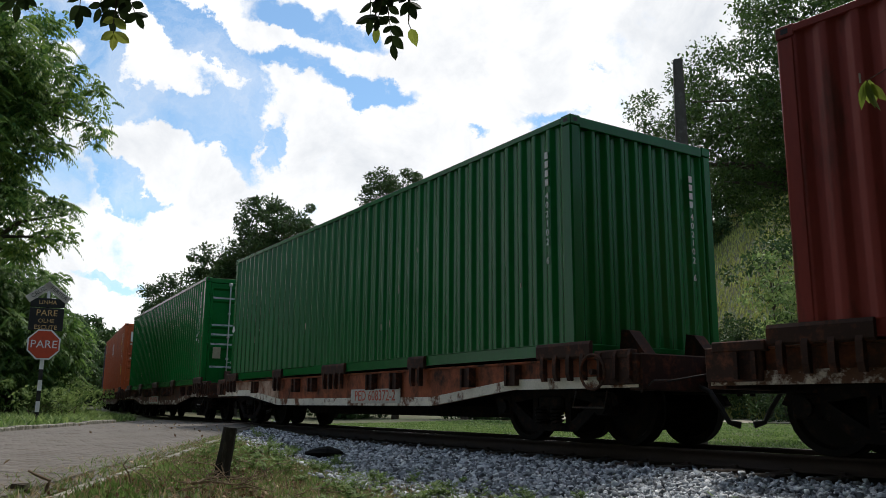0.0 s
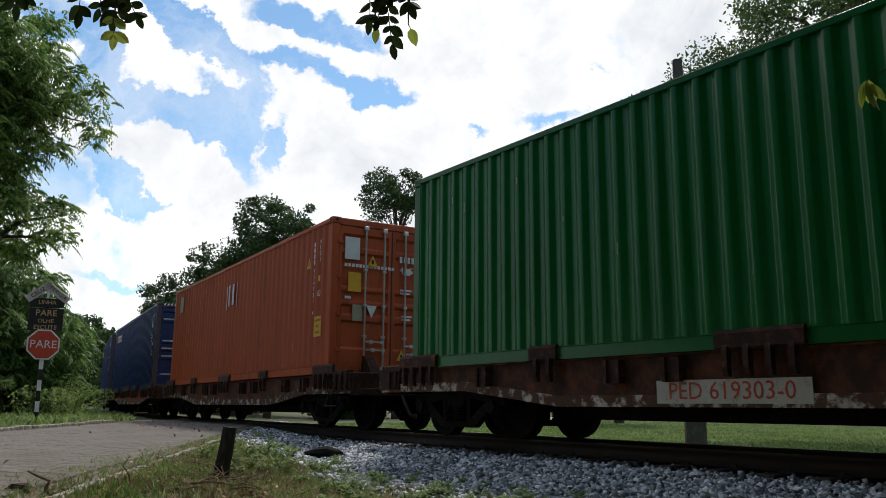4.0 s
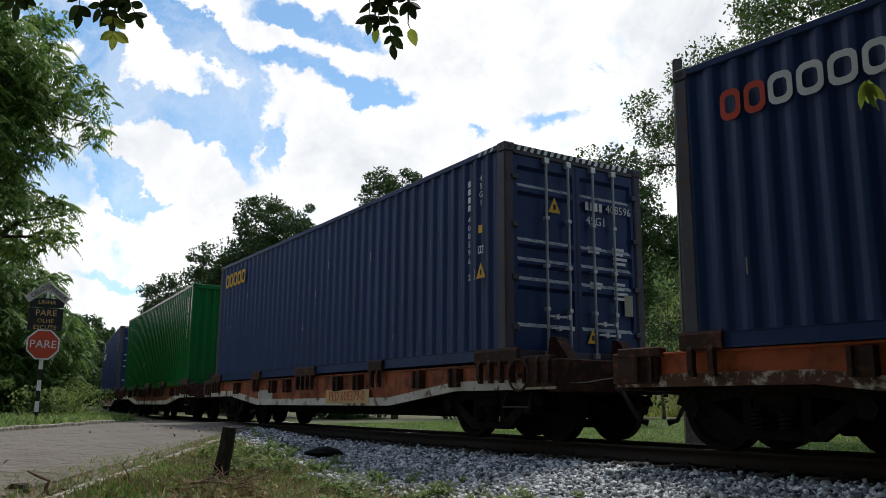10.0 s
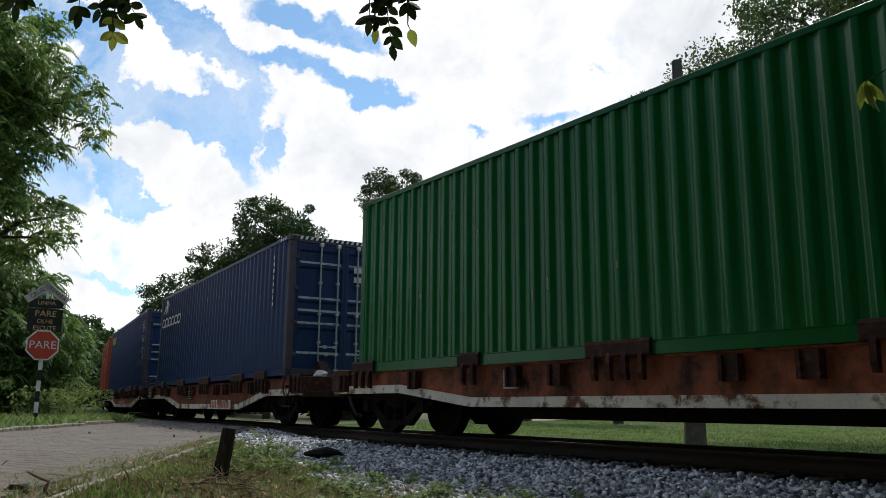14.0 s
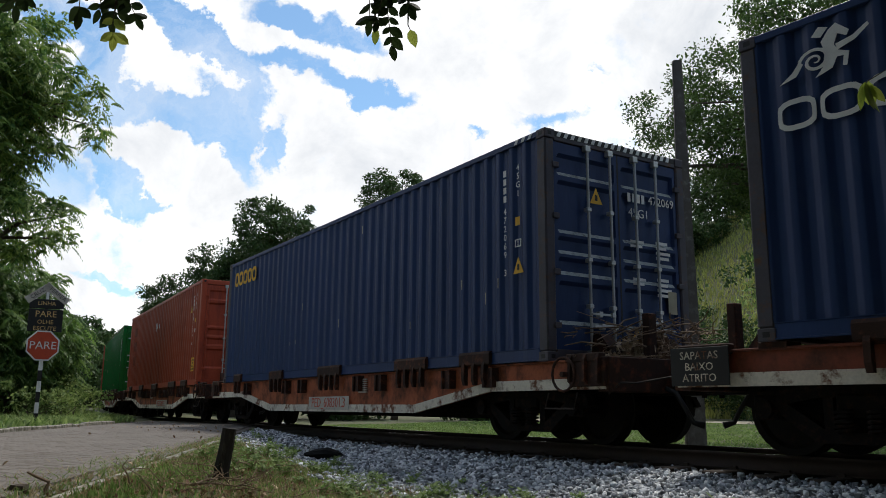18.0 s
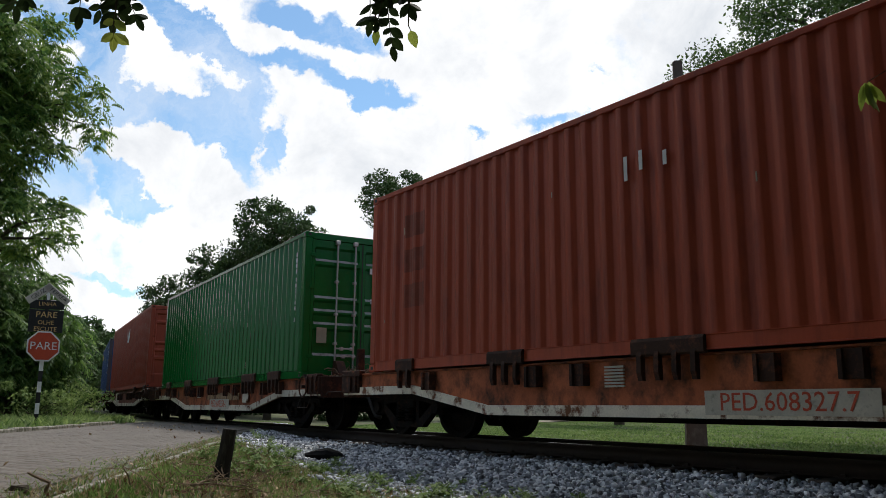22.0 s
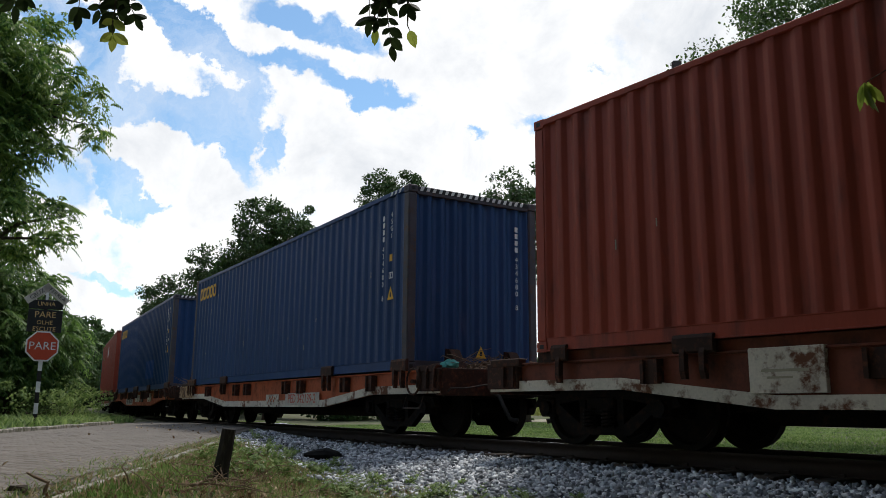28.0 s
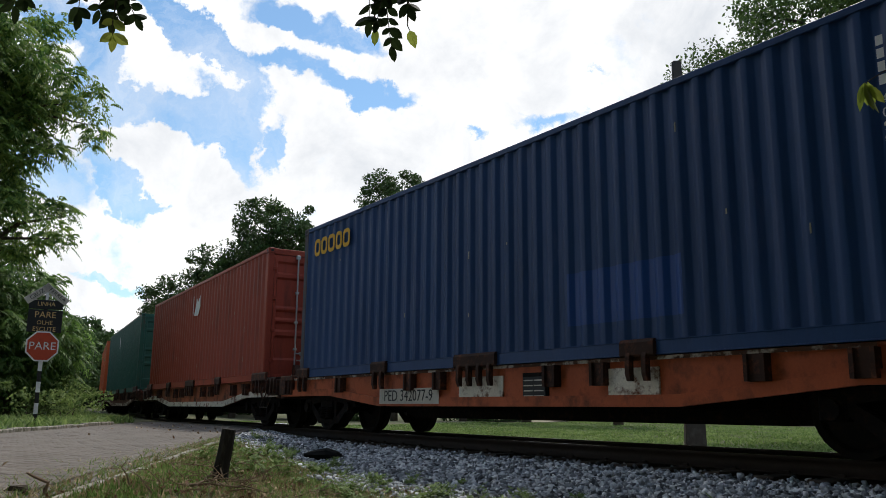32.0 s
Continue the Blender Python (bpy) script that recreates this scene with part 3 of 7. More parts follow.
def stone_mat():
    m = bpy.data.materials.new("broken_grey_stone")
    m.use_nodes = True
    nt = m.node_tree
    N, L = nt.nodes.new, nt.links.new
    bs = nt.nodes["Principled BSDF"]
    geo, tc = N("ShaderNodeNewGeometry"), N("ShaderNodeTexCoord")
    r = N("ShaderNodeValToRGB")
    L(geo.outputs["Random Per Island"], r.inputs[0])
    e = r.color_ramp.elements
    e[0].position, e[0].color = 0.0, (0.03, 0.034, 0.042, 1)
    e[1].position, e[1].color = 1.0, (0.82, 0.84, 0.86, 1)
    k = e.new(0.6)
    k.color = (0.40, 0.43, 0.47, 1)
    n = N("ShaderNodeTexNoise")
    n.inputs["Scale"].default_value, n.inputs["Detail"].default_value = 30, 5
    L(tc.outputs["Object"], n.inputs["Vector"])
    mr = N("ShaderNodeMapRange")
    L(n.outputs["Fac"], mr.inputs["Value"])
    mr.inputs["To Min"].default_value, mr.inputs["To Max"].default_value = 0.6, 1.35
    sc = N("ShaderNodeVectorMath")
    sc.operation = "SCALE"
    L(r.outputs[0], sc.inputs[0]), L(mr.outputs[0], sc.inputs["Scale"])
    L(sc.outputs[0], bs.inputs["Base Color"])
    bs.inputs["Roughness"].default_value = 0.85
    return m


M_STONES = stone_mat()


# Soiled bed; its dark colour also paints shade by the rails and between stones.
M_BED = mat("soiled_shaded_ballast", (0.06, 0.052, 0.047), 0.9, 0, 0.4, 6, (0.07, 0.06, 0.052), 0.3, 50, 0.6, 0.02)


def bed_z(d):
    """Height of the ballast by the distance from the track's centre."""
    a = abs(d)
    return np.where(a < 1.25, -0.21, -0.21 - (a - 1.25) * 0.10)


def build_ballast():
    ss = np.concatenate([np.arange(-120, -30, 3.0), np.arange(-30, 25, 0.5)])
    ds = np.linspace(-3.4, 2.6, 25)
    v = [tuple(on_track(s, d, float(bed_z(d)) + (0.015 * math.sin(s * 7 + d * 9) if abs(d) > 1.2 else 0) - (0.2 if d in (ds[0], ds[-1]) else 0))) for s in ss for d in ds]
    n = len(ds)
    f = [(i * n + j, i * n + j + 1, (i + 1) * n + j + 1, (i + 1) * n + j) for i in range(len(ss) - 1) for j in range(n - 1)]
    tagged(new("ballast_bed", np_mesh("ballast_bed", v, f, M_BED, True)), "bed of grey crushed stone under the track", "ballast", kind="structure")
    rg = np.random.default_rng(3)
    P, S = [], []
    for lo, hi, s0, s1, dens in ((-4.0, -1.25, -10.5, 1, 1150), (-4.0, -1.25, -14.5, -10.5, 700), (-3.9, -1.15, -24, -14.5, 160), (-1.25, -0.66, -14, 0, 120), (-0.45, 0.45, -13, 0, 60), (0.9, 2.7, -24, 0, 90)):
        m = int((hi - lo) * (s1 - s0) * dens)
        s, d = rg.uniform(s0, s1, m), rg.uniform(lo, hi, m)
        edge = -3.25 + 0.35 * np.sin(s * 1.3) + 0.25 * np.sin(s * 3.1 + 1)
        keep = (d > edge - rg.exponential(0.25, m)) | (d > -2.3)
        s, d = s[keep], d[keep]
        x, y = np.interp(s, TS, TX), np.interp(s, TS, TY)
        a = np.interp(s, TS, _th)
        x, y = x - np.sin(a) * d, y + np.cos(a) * d
        road = (x * ROAD_N.x + y * ROAD_N.y - ROAD_NEAR) < 0.1
        x, y, d = x[~road], y[~road], d[~road]
        z = np.maximum(bed_z(d), ground_z(x, y) - 0.01) + rg.uniform(-0.012, 0.03, len(x)) - np.where(abs(d) < .5, .06, 0)
        P.append(np.stack([x, y, z], 1))
        S.append(rg.uniform(0.018, 0.052, len(x)) if s0 > -20 else rg.uniform(0.03, 0.07, len(x)))
    stones("ballast_stones", np.concatenate(P), np.concatenate(S), M_STONES, 4, "loose blue-grey crushed stone beside the rails")


build_ballast()

# ---- containers ----
CL, CW, CH = 12.192, 2.50, 2.896
BASE = 0.982
_cache = {}


def shared(key, make):
    if key not in _cache:
        _cache[key] = make()
    return _cache[key]


def corrugated(length, height, n, depth, flat=0.30):
    """A sheet in the x-z plane with upright trapezoid folds that stand out towards -y; a thin sheet with a back."""
    xs, ys = [0.0], [0.0]
    p = length / n
    for i in range(n):
        a = i * p
        for k, y in ((0.125, 0.0), (0.365, depth), (0.635, depth), (0.875, 0.0)):
            xs.append(a + k * p)
            ys.append(y)
    xs.append(length)
    ys.append(0.0)
    # round every fold with a small arc
    rx, ry = [xs[0]], [ys[0]]
    for i in range(1, len(xs) - 1):
        p, a, b = Vector((xs[i], ys[i])), Vector((xs[i - 1], ys[i - 1])), Vector((xs[i + 1], ys[i + 1]))
        r = min(0.011, (a - p).length * .45, (b - p).length * .45)
        u, v = p + (a - p).normalized() * r, p + (b - p).normalized() * r
        for q in (u, u * .25 + p * .5 + v * .25, v):
            rx.append(q.x)
            ry.append(q.y)
    xs, ys = rx + [xs[-1]], ry + [ys[-1]]
    bm = bmesh.new()
    for front in (True, False):
        o = 0.0 if front else 0.004
        lo = [bm.verts.new((x - length / 2, y + o, 0)) for x, y in zip(xs, ys)]
        hi = [bm.verts.new((x - length / 2, y + o, height)) for x, y in zip(xs, ys)]
        for i in range(len(xs) - 1):
            q = (lo[i], lo[i + 1], hi[i + 1], hi[i])
            bm.faces.new(q if front else q[::-1])
    return bm


def door_leaf(w, h):
    """A steel door leaf, facing +x, with pressed level channels."""
    bm = bmesh.new()
    bands = ((0.13, 0.31), (0.365, 0.425), (0.465, 0.525), (0.565, 0.80), (0.85, 0.935))
    zs, xs = [0.0], [0.0]
    for a, b in bands:
        for z, x in ((a - 0.014, 0.0), (a + 0.006, -0.042), (b - 0.006, -0.042), (b + 0.012, 0.0)):
            zs.append(z * h)
            xs.append(x)
    zs.append(h)
    xs.append(0.0)
    m = 0.05
    cols = []
    for y, flat in ((0, True), (m, True), (m + 0.03, False), (w - m - 0.03, False), (w - m, True), (w, True)):
        cols.append([bm.verts.new((0.0 if flat else x, y, z)) for x, z in zip(xs, zs)])
    for c0, c1 in zip(cols, cols[1:]):
        for i in range(len(zs) - 1):
            bm.faces.new((c0[i], c1[i], c1[i + 1], c0[i + 1]))
    rim = bmesh.ops.extrude_edge_only(bm, edges=[e for e in bm.edges if e.is_boundary])
    for v in rim['geom']:
        if isinstance(v, bmesh.types.BMVert):
            v.co.x -= 0.05
    bmesh.ops.recalc_face_normals(bm, faces=bm.faces[:])
    return bm


def ledged(me):
    """Sky light painted as a pale tone on the ledges that face upwards."""
    if me.materials[0] not in (M_GREEN, M_BLUE, M_BLUE2):
        return me
    me.materials.append(M_LEDGE)
    for p in me.polygons:
        if p.normal.z > .5 and abs(p.normal.y) < .2 and .1 < p.center.z < CH - .4:
            p.material_index = 1
    return me


def casting_mesh():
    bm = box(bmesh.new(), -0.089, 0.089, -0.081, 0.081, 0, 0.118, 0.008)
    # slots of the casting as dark recessed plates
    return bm


GLYPH = {}


def text_mesh(s, size, material):
    """Lettering as a thin solid, its face towards +z, centred."""
    key = (s, round(size, 3), material.name)
    if key in GLYPH:
        return GLYPH[key]
    cu = bpy.data.curves.new("lettering", "FONT")
    cu.body, cu.size, cu.extrude, cu.align_x, cu.align_y, cu.resolution_u = s, size, 0.0015, "CENTER", "CENTER", 2
    tmp = bpy.data.objects.new("lettering", cu)
    me = bpy.data.meshes.new_from_object(tmp)
    bpy.data.objects.remove(tmp)
    bpy.data.curves.remove(cu)
    me.materials.clear()
    me.materials.append(material)
    GLYPH[key] = me
    return me


SIDE_FACE = Matrix.Rotation(radians(90), 4, "X")                                  # lettering that faces -y
END_FACE = Matrix.Rotation(radians(90), 4, "Z") @ Matrix.Rotation(radians(90), 4, "X")  # lettering that faces +x


def side_text(parent, s, size, x, z, material, name="lettering", label="", y=None):
    return part(name, text_mesh(s, size, material), None, parent, label, Matrix.Translation((x, -CW / 2 - 0.004 if y is None else y, z)) @ SIDE_FACE)


def end_text(parent, s, size, y, z, material, name="lettering", label=""):
    return part(name, text_mesh(s, size, material), None, parent, label, Matrix.Translation((CL / 2 + 0.006, y, z)) @ END_FACE)


def bars(parent, x, y, z, w, h, n, material, face, label):
    """Rows of short bars for writing too small to read."""
    bm = bmesh.new()
    rg = random.Random(n * 7 + int(abs(x) * 10))
    for i in range(n):
        a, b = z - i * h * 1.7, w * rg.uniform(0.65, 1.0)
        if face == "x":
            box(bm, x, x + 0.003, y - w / 2, y - w / 2 + b, a, a + h)
        else:
            box(bm, x - w / 2, x - w / 2 + b, y - 0.003, y, a, a + h)
    return part("small_print", bm, material, parent, label)


def vertical_code(parent, n_first, digits, x, z_top, face, material=None, step=0.115, h=0.085):
    """An owner's code as plain bars and the digits below it, one over another."""
    material = material or M_WHITE
    bm = bmesh.new()
    for i in range(n_first):
        z = z_top - i * step
        if face == "side":
            box(bm, x - 0.03, x + 0.03, -CW / 2 - 0.006, -CW / 2 - 0.003, z - h / 2, z + h / 2)
        else:
            box(bm, CL / 2 + 0.003, CL / 2 + 0.006, x - 0.03, x + 0.03, z - h / 2, z + h / 2)
    part("owner_code", bm, material, parent, "white code bars painted one over another")
    z = z_top - (n_first + 0.5) * step
    for ch in digits:
        if ch != " ":
            if face == "side":
                side_text(parent, ch, 0.12, x, z, material, "digit")
            else:
                end_text(parent, ch, 0.12, x, z, material, "digit")
        z -= step


def triangle_mark(parent, x, y, z, size, face):
    bm = bmesh.new()
    if face == "side":
        prism(bm, ((x - size / 2, z), (x + size / 2, z), (x, z + size)), "y", -CW / 2 - 0.007, -CW / 2 - 0.003)
    else:
        prism(bm, ((y - size / 2, z), (y + size / 2, z), (y, z + size)), "x", CL / 2 + 0.003, CL / 2 + 0.007)
    t = part("warning_triangle", bm, M_YELLOW, parent, "yellow triangular warning sticker")
    bm = bmesh.new()
    if face == "side":
        box(bm, x - size * .1, x + size * .1, -CW / 2 - 0.009, -CW / 2 - 0.007, z + size * .2, z + size * .55)
    else:
        box(bm, CL / 2 + 0.007, CL / 2 + 0.009, y - size * .1, y + size * .1, z + size * .2, z + size * .55)
    part("symbol", bm, M_BLACK, t)


def letter_blocks(parent, x0, z0, h, widths, material, label, thin=.58):
    """A maker's name as plain rounded rings in its colour."""
    for j, w in enumerate(widths):
        bm = bmesh.new()
        n, y0, y1 = 20, -CW / 2 - 0.007, -CW / 2 - 0.003
        cx, cz = x0 + w / 2, z0 + h / 2
        rings = []
        for y in (y0, y1):
            for kx, kz in ((w / 2, h / 2), (w / 2 - h * (1 - thin) * .40, h / 2 * thin)):
                rings.append([bm.verts.new((cx + kx * max(-1, min(1, 1.18 * math.cos(2 * math.pi * k / n))), y, cz + kz * max(-1, min(1, 1.12 * math.sin(2 * math.pi * k / n))))) for k in range(n)])
        for a, b in ((0, 1), (2, 3), (0, 2), (1, 3)):
            for k in range(n):
                bm.faces.new((rings[a][k], rings[a][(k + 1) % n], rings[b][(k + 1) % n], rings[b][k]))
        bmesh.ops.recalc_face_normals(bm, faces=bm.faces[:])
        part("painted_ring", bm, material, parent, label)
        x0 += w + h * .13


def container(paint, door, label, post=None, striped=False):
    """A 12.2 m steel box; its front end faces +x, its base lies at z = 0."""
    post = post or paint
    c = thing("shipping_container", label, "container", group="containers on the train")
    k = paint.name
    hw, hl = CW / 2, CL / 2
    wall = shared(("wall", k), lambda: obj("side_wall", corrugated(CL - 0.30, CH - 0.22, 42, 0.036), paint, True))
    part("side_wall", wall, None, c, m=Matrix.Translation((0, -hw + 0.012, 0.16)))
    part("side_wall", wall, None, c, m=Matrix.Translation((0, hw - 0.012, 0.16)) @ Matrix.Rotation(math.pi, 4, "Z"))
    part("roof", shared(("roof", k), lambda: obj("roof", B((-hl + 0.08, hl - 0.08, -hw + 0.05, hw - 0.05, CH - 0.05, CH - 0.025)), paint)), None, c)
    part("floor", shared(("floor", k), lambda: obj("floor", B((-hl + 0.08, hl - 0.08, -hw + 0.05, hw - 0.05, 0.06, 0.16)), paint)), None, c)
    top = shared(("top", k), lambda: obj("top_rail", B((-hl + 0.17, hl - 0.17, -0.03, 0.03, CH - 0.085, CH - 0.012), bevel=0.005), paint))
    low = shared(("low", k), lambda: obj("bottom_rail", prism(bmesh.new(), ((-.04, .012), (.028, .012), (.028, .165), (-.036, .165), (-.036, .158), (-.028, .15), (-.028, .026), (-.04, .024)), "x", -hl + .17, hl - .17), paint))
    for y in (-1, 1):
        part("top_rail", top, None, c, m=Matrix.Translation((0, y * (hw - 0.032), 0)))
        part("bottom_rail", low, None, c, m=Matrix.Translation((0, y * (hw - 0.04), 0)))
    pm = shared(("post", post.name), lambda: obj("corner_post", B((-0.085, 0.085, -0.075, 0.075, 0.118, CH - 0.118), bevel=0.02), post))
    cm = shared(("casting", post.name), lambda: obj("corner_casting", casting_mesh(), post))
    slot = shared("slot", lambda: obj("slot", B((-0.035, 0.035, -0.0825, -0.0805, 0.035, 0.085)), M_BLACK))
    slot2 = shared("slot2", lambda: obj("slot", B((0.0885, 0.0905, -0.03, 0.03, 0.035, 0.085)), M_BLACK))
    for x in (-1, 1):
        for y in (-1, 1):
            part("corner_post", pm, None, c, m=Matrix.Translation((x * (hl - 0.087), y * (hw - 0.078), 0)))
            for z in (0, CH - 0.118):
                o = part("corner_casting", cm, None, c, m=Matrix.Translation((x * (hl - 0.089), y * (hw - 0.081), z)))
                if y < 0 and x > 0:
                    part("slot", slot, None, o)
                    part("slot", slot2, None, o)
                elif y < 0:
                    part("slot", slot, None, o)
    ends = (("door", 1), ("plain", -1)) if door else (("plain", 1), ("door", -1))
    for kind, x in ends:
        turn = Matrix.Identity(4) if x > 0 else Matrix.Rotation(math.pi, 4, "Z")
        hm = shared(("header", post.name), lambda: obj("end_header", B((hl - 0.15, hl - 0.012, -hw + 0.16, hw - 0.16, CH - 0.14, CH - 0.01), bevel=0.006), post))
        part("end_header", hm, None, c, m=turn)
        sm_ = shared(("end_sill", post.name), lambda: obj("end_sill", B((hl - 0.16, hl - 0.02, -hw + 0.16, hw - 0.16, 0.02, 0.15), bevel=0.006), post))
        part("end_sill", sm_, None, c, m=turn)
        if kind == "plain":
            em = shared(("end", k), lambda: obj("end_wall", corrugated(CW - 0.30, CH - 0.27, 9, 0.045), paint, True))
            part("end_wall", em, None, c, m=turn @ Matrix.Translation((hl - 0.035, 0, 0.14)) @ Matrix.Rotation(radians(90), 4, "Z"))
            continue
        if x < 0:
            dm = shared(("door", k), lambda: ledged(obj("door", door_leaf((CW - 0.32) / 2 - 0.01, CH - 0.30), paint)))
            for y in (-(CW - 0.32) / 2, 0.01):
                part("door", dm, None, c, m=turn @ Matrix.Translation((hl - 0.03, y, 0.15)))
            continue
        dm = shared(("door", k), lambda: ledged(obj("door", door_leaf((CW - 0.32) / 2 - 0.01, CH - 0.30), paint)))
        rod = shared("rod", lambda: obj("lock_rod", tube(bmesh.new(), [(0, 0, 0.05), (0, 0, CH - 0.20)], 0.019, 8), M_ROD))
        keep = shared("keeper", lambda: obj("rod_keeper", B((-0.05, 0.03, -0.045, 0.045, 0.02, 0.10), bevel=0.006), M_ROD))
        guide = shared("guide", lambda: obj("rod_guide", B((-0.05, 0.03, -0.035, 0.035, 0, 0.05), bevel=0.006), M_ROD))
        hd = shared("handle", lambda: obj("door_handle", B((0.0, 0.018, -0.02, 0.34, -0.014, 0.014), (0.0, 0.04, 0.30, 0.36, -0.03, 0.03), (-0.05, 0.02, 0.10, 0.16, -0.035, 0.035), bevel=0.004), M_ROD))
        hinge = shared(("hinge", k), lambda: obj("hinge", B((-0.02, 0.03, -0.05, 0.05, 0, 0.07), bevel=0.006), post))
        for side, y in ((-1, -(CW - 0.32) / 2), (1, 0.01)):
            leaf = part("door", dm, None, c, m=Matrix.Translation((hl - 0.03, y, 0.15)))
            w = (CW - 0.32) / 2 - 0.01
            for q in ((0.44, 0.80) if side < 0 else (0.20, 0.56)):
                part("lock_rod", rod, None, leaf, "galvanised lock rod", Matrix.Translation((0.045, q * w + 0.05, -0.1)))
                for z in (-0.1, CH - 0.38):
                    part("rod_keeper", keep, None, leaf, m=Matrix.Translation((0.04, q * w + 0.05, z)))
                for z in (0.52, 1.1, 1.75):
                    part("rod_guide", guide, None, leaf, m=Matrix.Translation((0.04, q * w + 0.05, z)))
            for q, z in (((0.44, 0.45), (0.80, 0.30)) if side < 0 else ((0.20, 0.40), (0.56, 0.25))):
                part("door_handle", hd, None, leaf, "galvanised lever handle", Matrix.Translation((0.07, q * w + (0.05 if q < 0.7 and side < 0 or q < .3 else -0.3), z)))
            for z in (0.25, 0.9, 1.6, 2.25):
                part("hinge", hinge, None, leaf, m=Matrix.Translation((0.02, 0.0 if side < 0 else w, z)))
        part("gasket", shared("gasket", lambda: obj("gasket", B((hl - 0.05, hl - 0.028, -0.012, 0.014, 0.15, CH - 0.15)), M_BLACK)), None, c)
    if striped:
        part("stripe_band", shared("band", lambda: obj("stripe_band", B((hl - .014, hl - .0105, -hw + .17, hw - .17, CH - .09, CH - .015)), M_BLACK)), None, c, "black band under white stripes")
        bm = bmesh.new()
        for i in range(18):
            y = -hw + 0.2 + i * 0.115
            prism(bm, ((y, CH - 0.085), (y + 0.055, CH - 0.085), (y + 0.085, CH - 0.02), (y + 0.03, CH - 0.02)), "x", hl - 0.010, hl - 0.006)
        part("hazard_stripes", bm, M_WHITE, c, "white slanted stripes along the end header")
        bm = bmesh.new()
        for i in range(3):
            x = hl - 0.62 + i * 0.14
            prism(bm, ((x, CH - 0.08), (x + 0.06, CH - 0.08), (x + 0.10, CH - 0.02), (x + 0.04, CH - 0.02)), "y", -hw - 0.004, -hw)
        part("hazard_stripes", bm, M_WHITE, c, "white slanted stripes at the rail's end")
    return c


# colour, front end, label and markings of each box, in the order in which they pass
BOXES = (
    ("red", M_RED, True, "dark weathered red shipping container with stained ribs", None),
    ("green", M_GREEN, False, "glossy green shipping container with a ribbed blank end", "402102 6"),
    ("green", M_GREEN, True, "glossy green shipping container with ribbed doors and bare steel rods", "402107 3"),
    ("orange", M_ORANGE, True, "orange-red shipping container with stickers on its doors", "954721 4"),
    ("blue", M_BLUE, True, "navy blue shipping container with red and white name", "629867 0"),
    ("blue", M_BLUE, True, "navy blue shipping container with yellow name and door warnings", "408596 2"),
    ("green", M_GREEN, False, "glossy green shipping container with a ribbed blank end", "402103 1"),
    ("blue", M_BLUE, True, "navy blue shipping container with white name and emblem", None),
    ("blue", M_BLUE, True, "navy blue shipping container with branches at its doors", "472069 3"),
    ("red", M_RED2, True, "faded red shipping container with yellow caution sticker", "501571 8"),
    ("green", M_GREEN, True, "glossy green shipping container with pale door ledges", "402100 5"),
    ("red", M_BRICK, True, "faded orange-red shipping container with torn white emblem", None),
    ("blue", M_BLUE2, False, "scuffed blue shipping container with yellow name and ribbed end", "434680 8"),
    ("blue", M_BLUE2, False, "scuffed blue shipping container with a repainted patch", "409830 0"),
    ("red", M_BRICK, True, "orange-red shipping container with white emblem", None),
    ("teal", M_TEAL, True, "dull grey-green shipping container with white mark", None),
    ("orange", M_ORANGE, True, "orange shipping container at the far end of the train", None),
    ("red", M_RED, True, "weathered red shipping container at the far end", None),
)
CONTAINERS, WAGONS = [], []


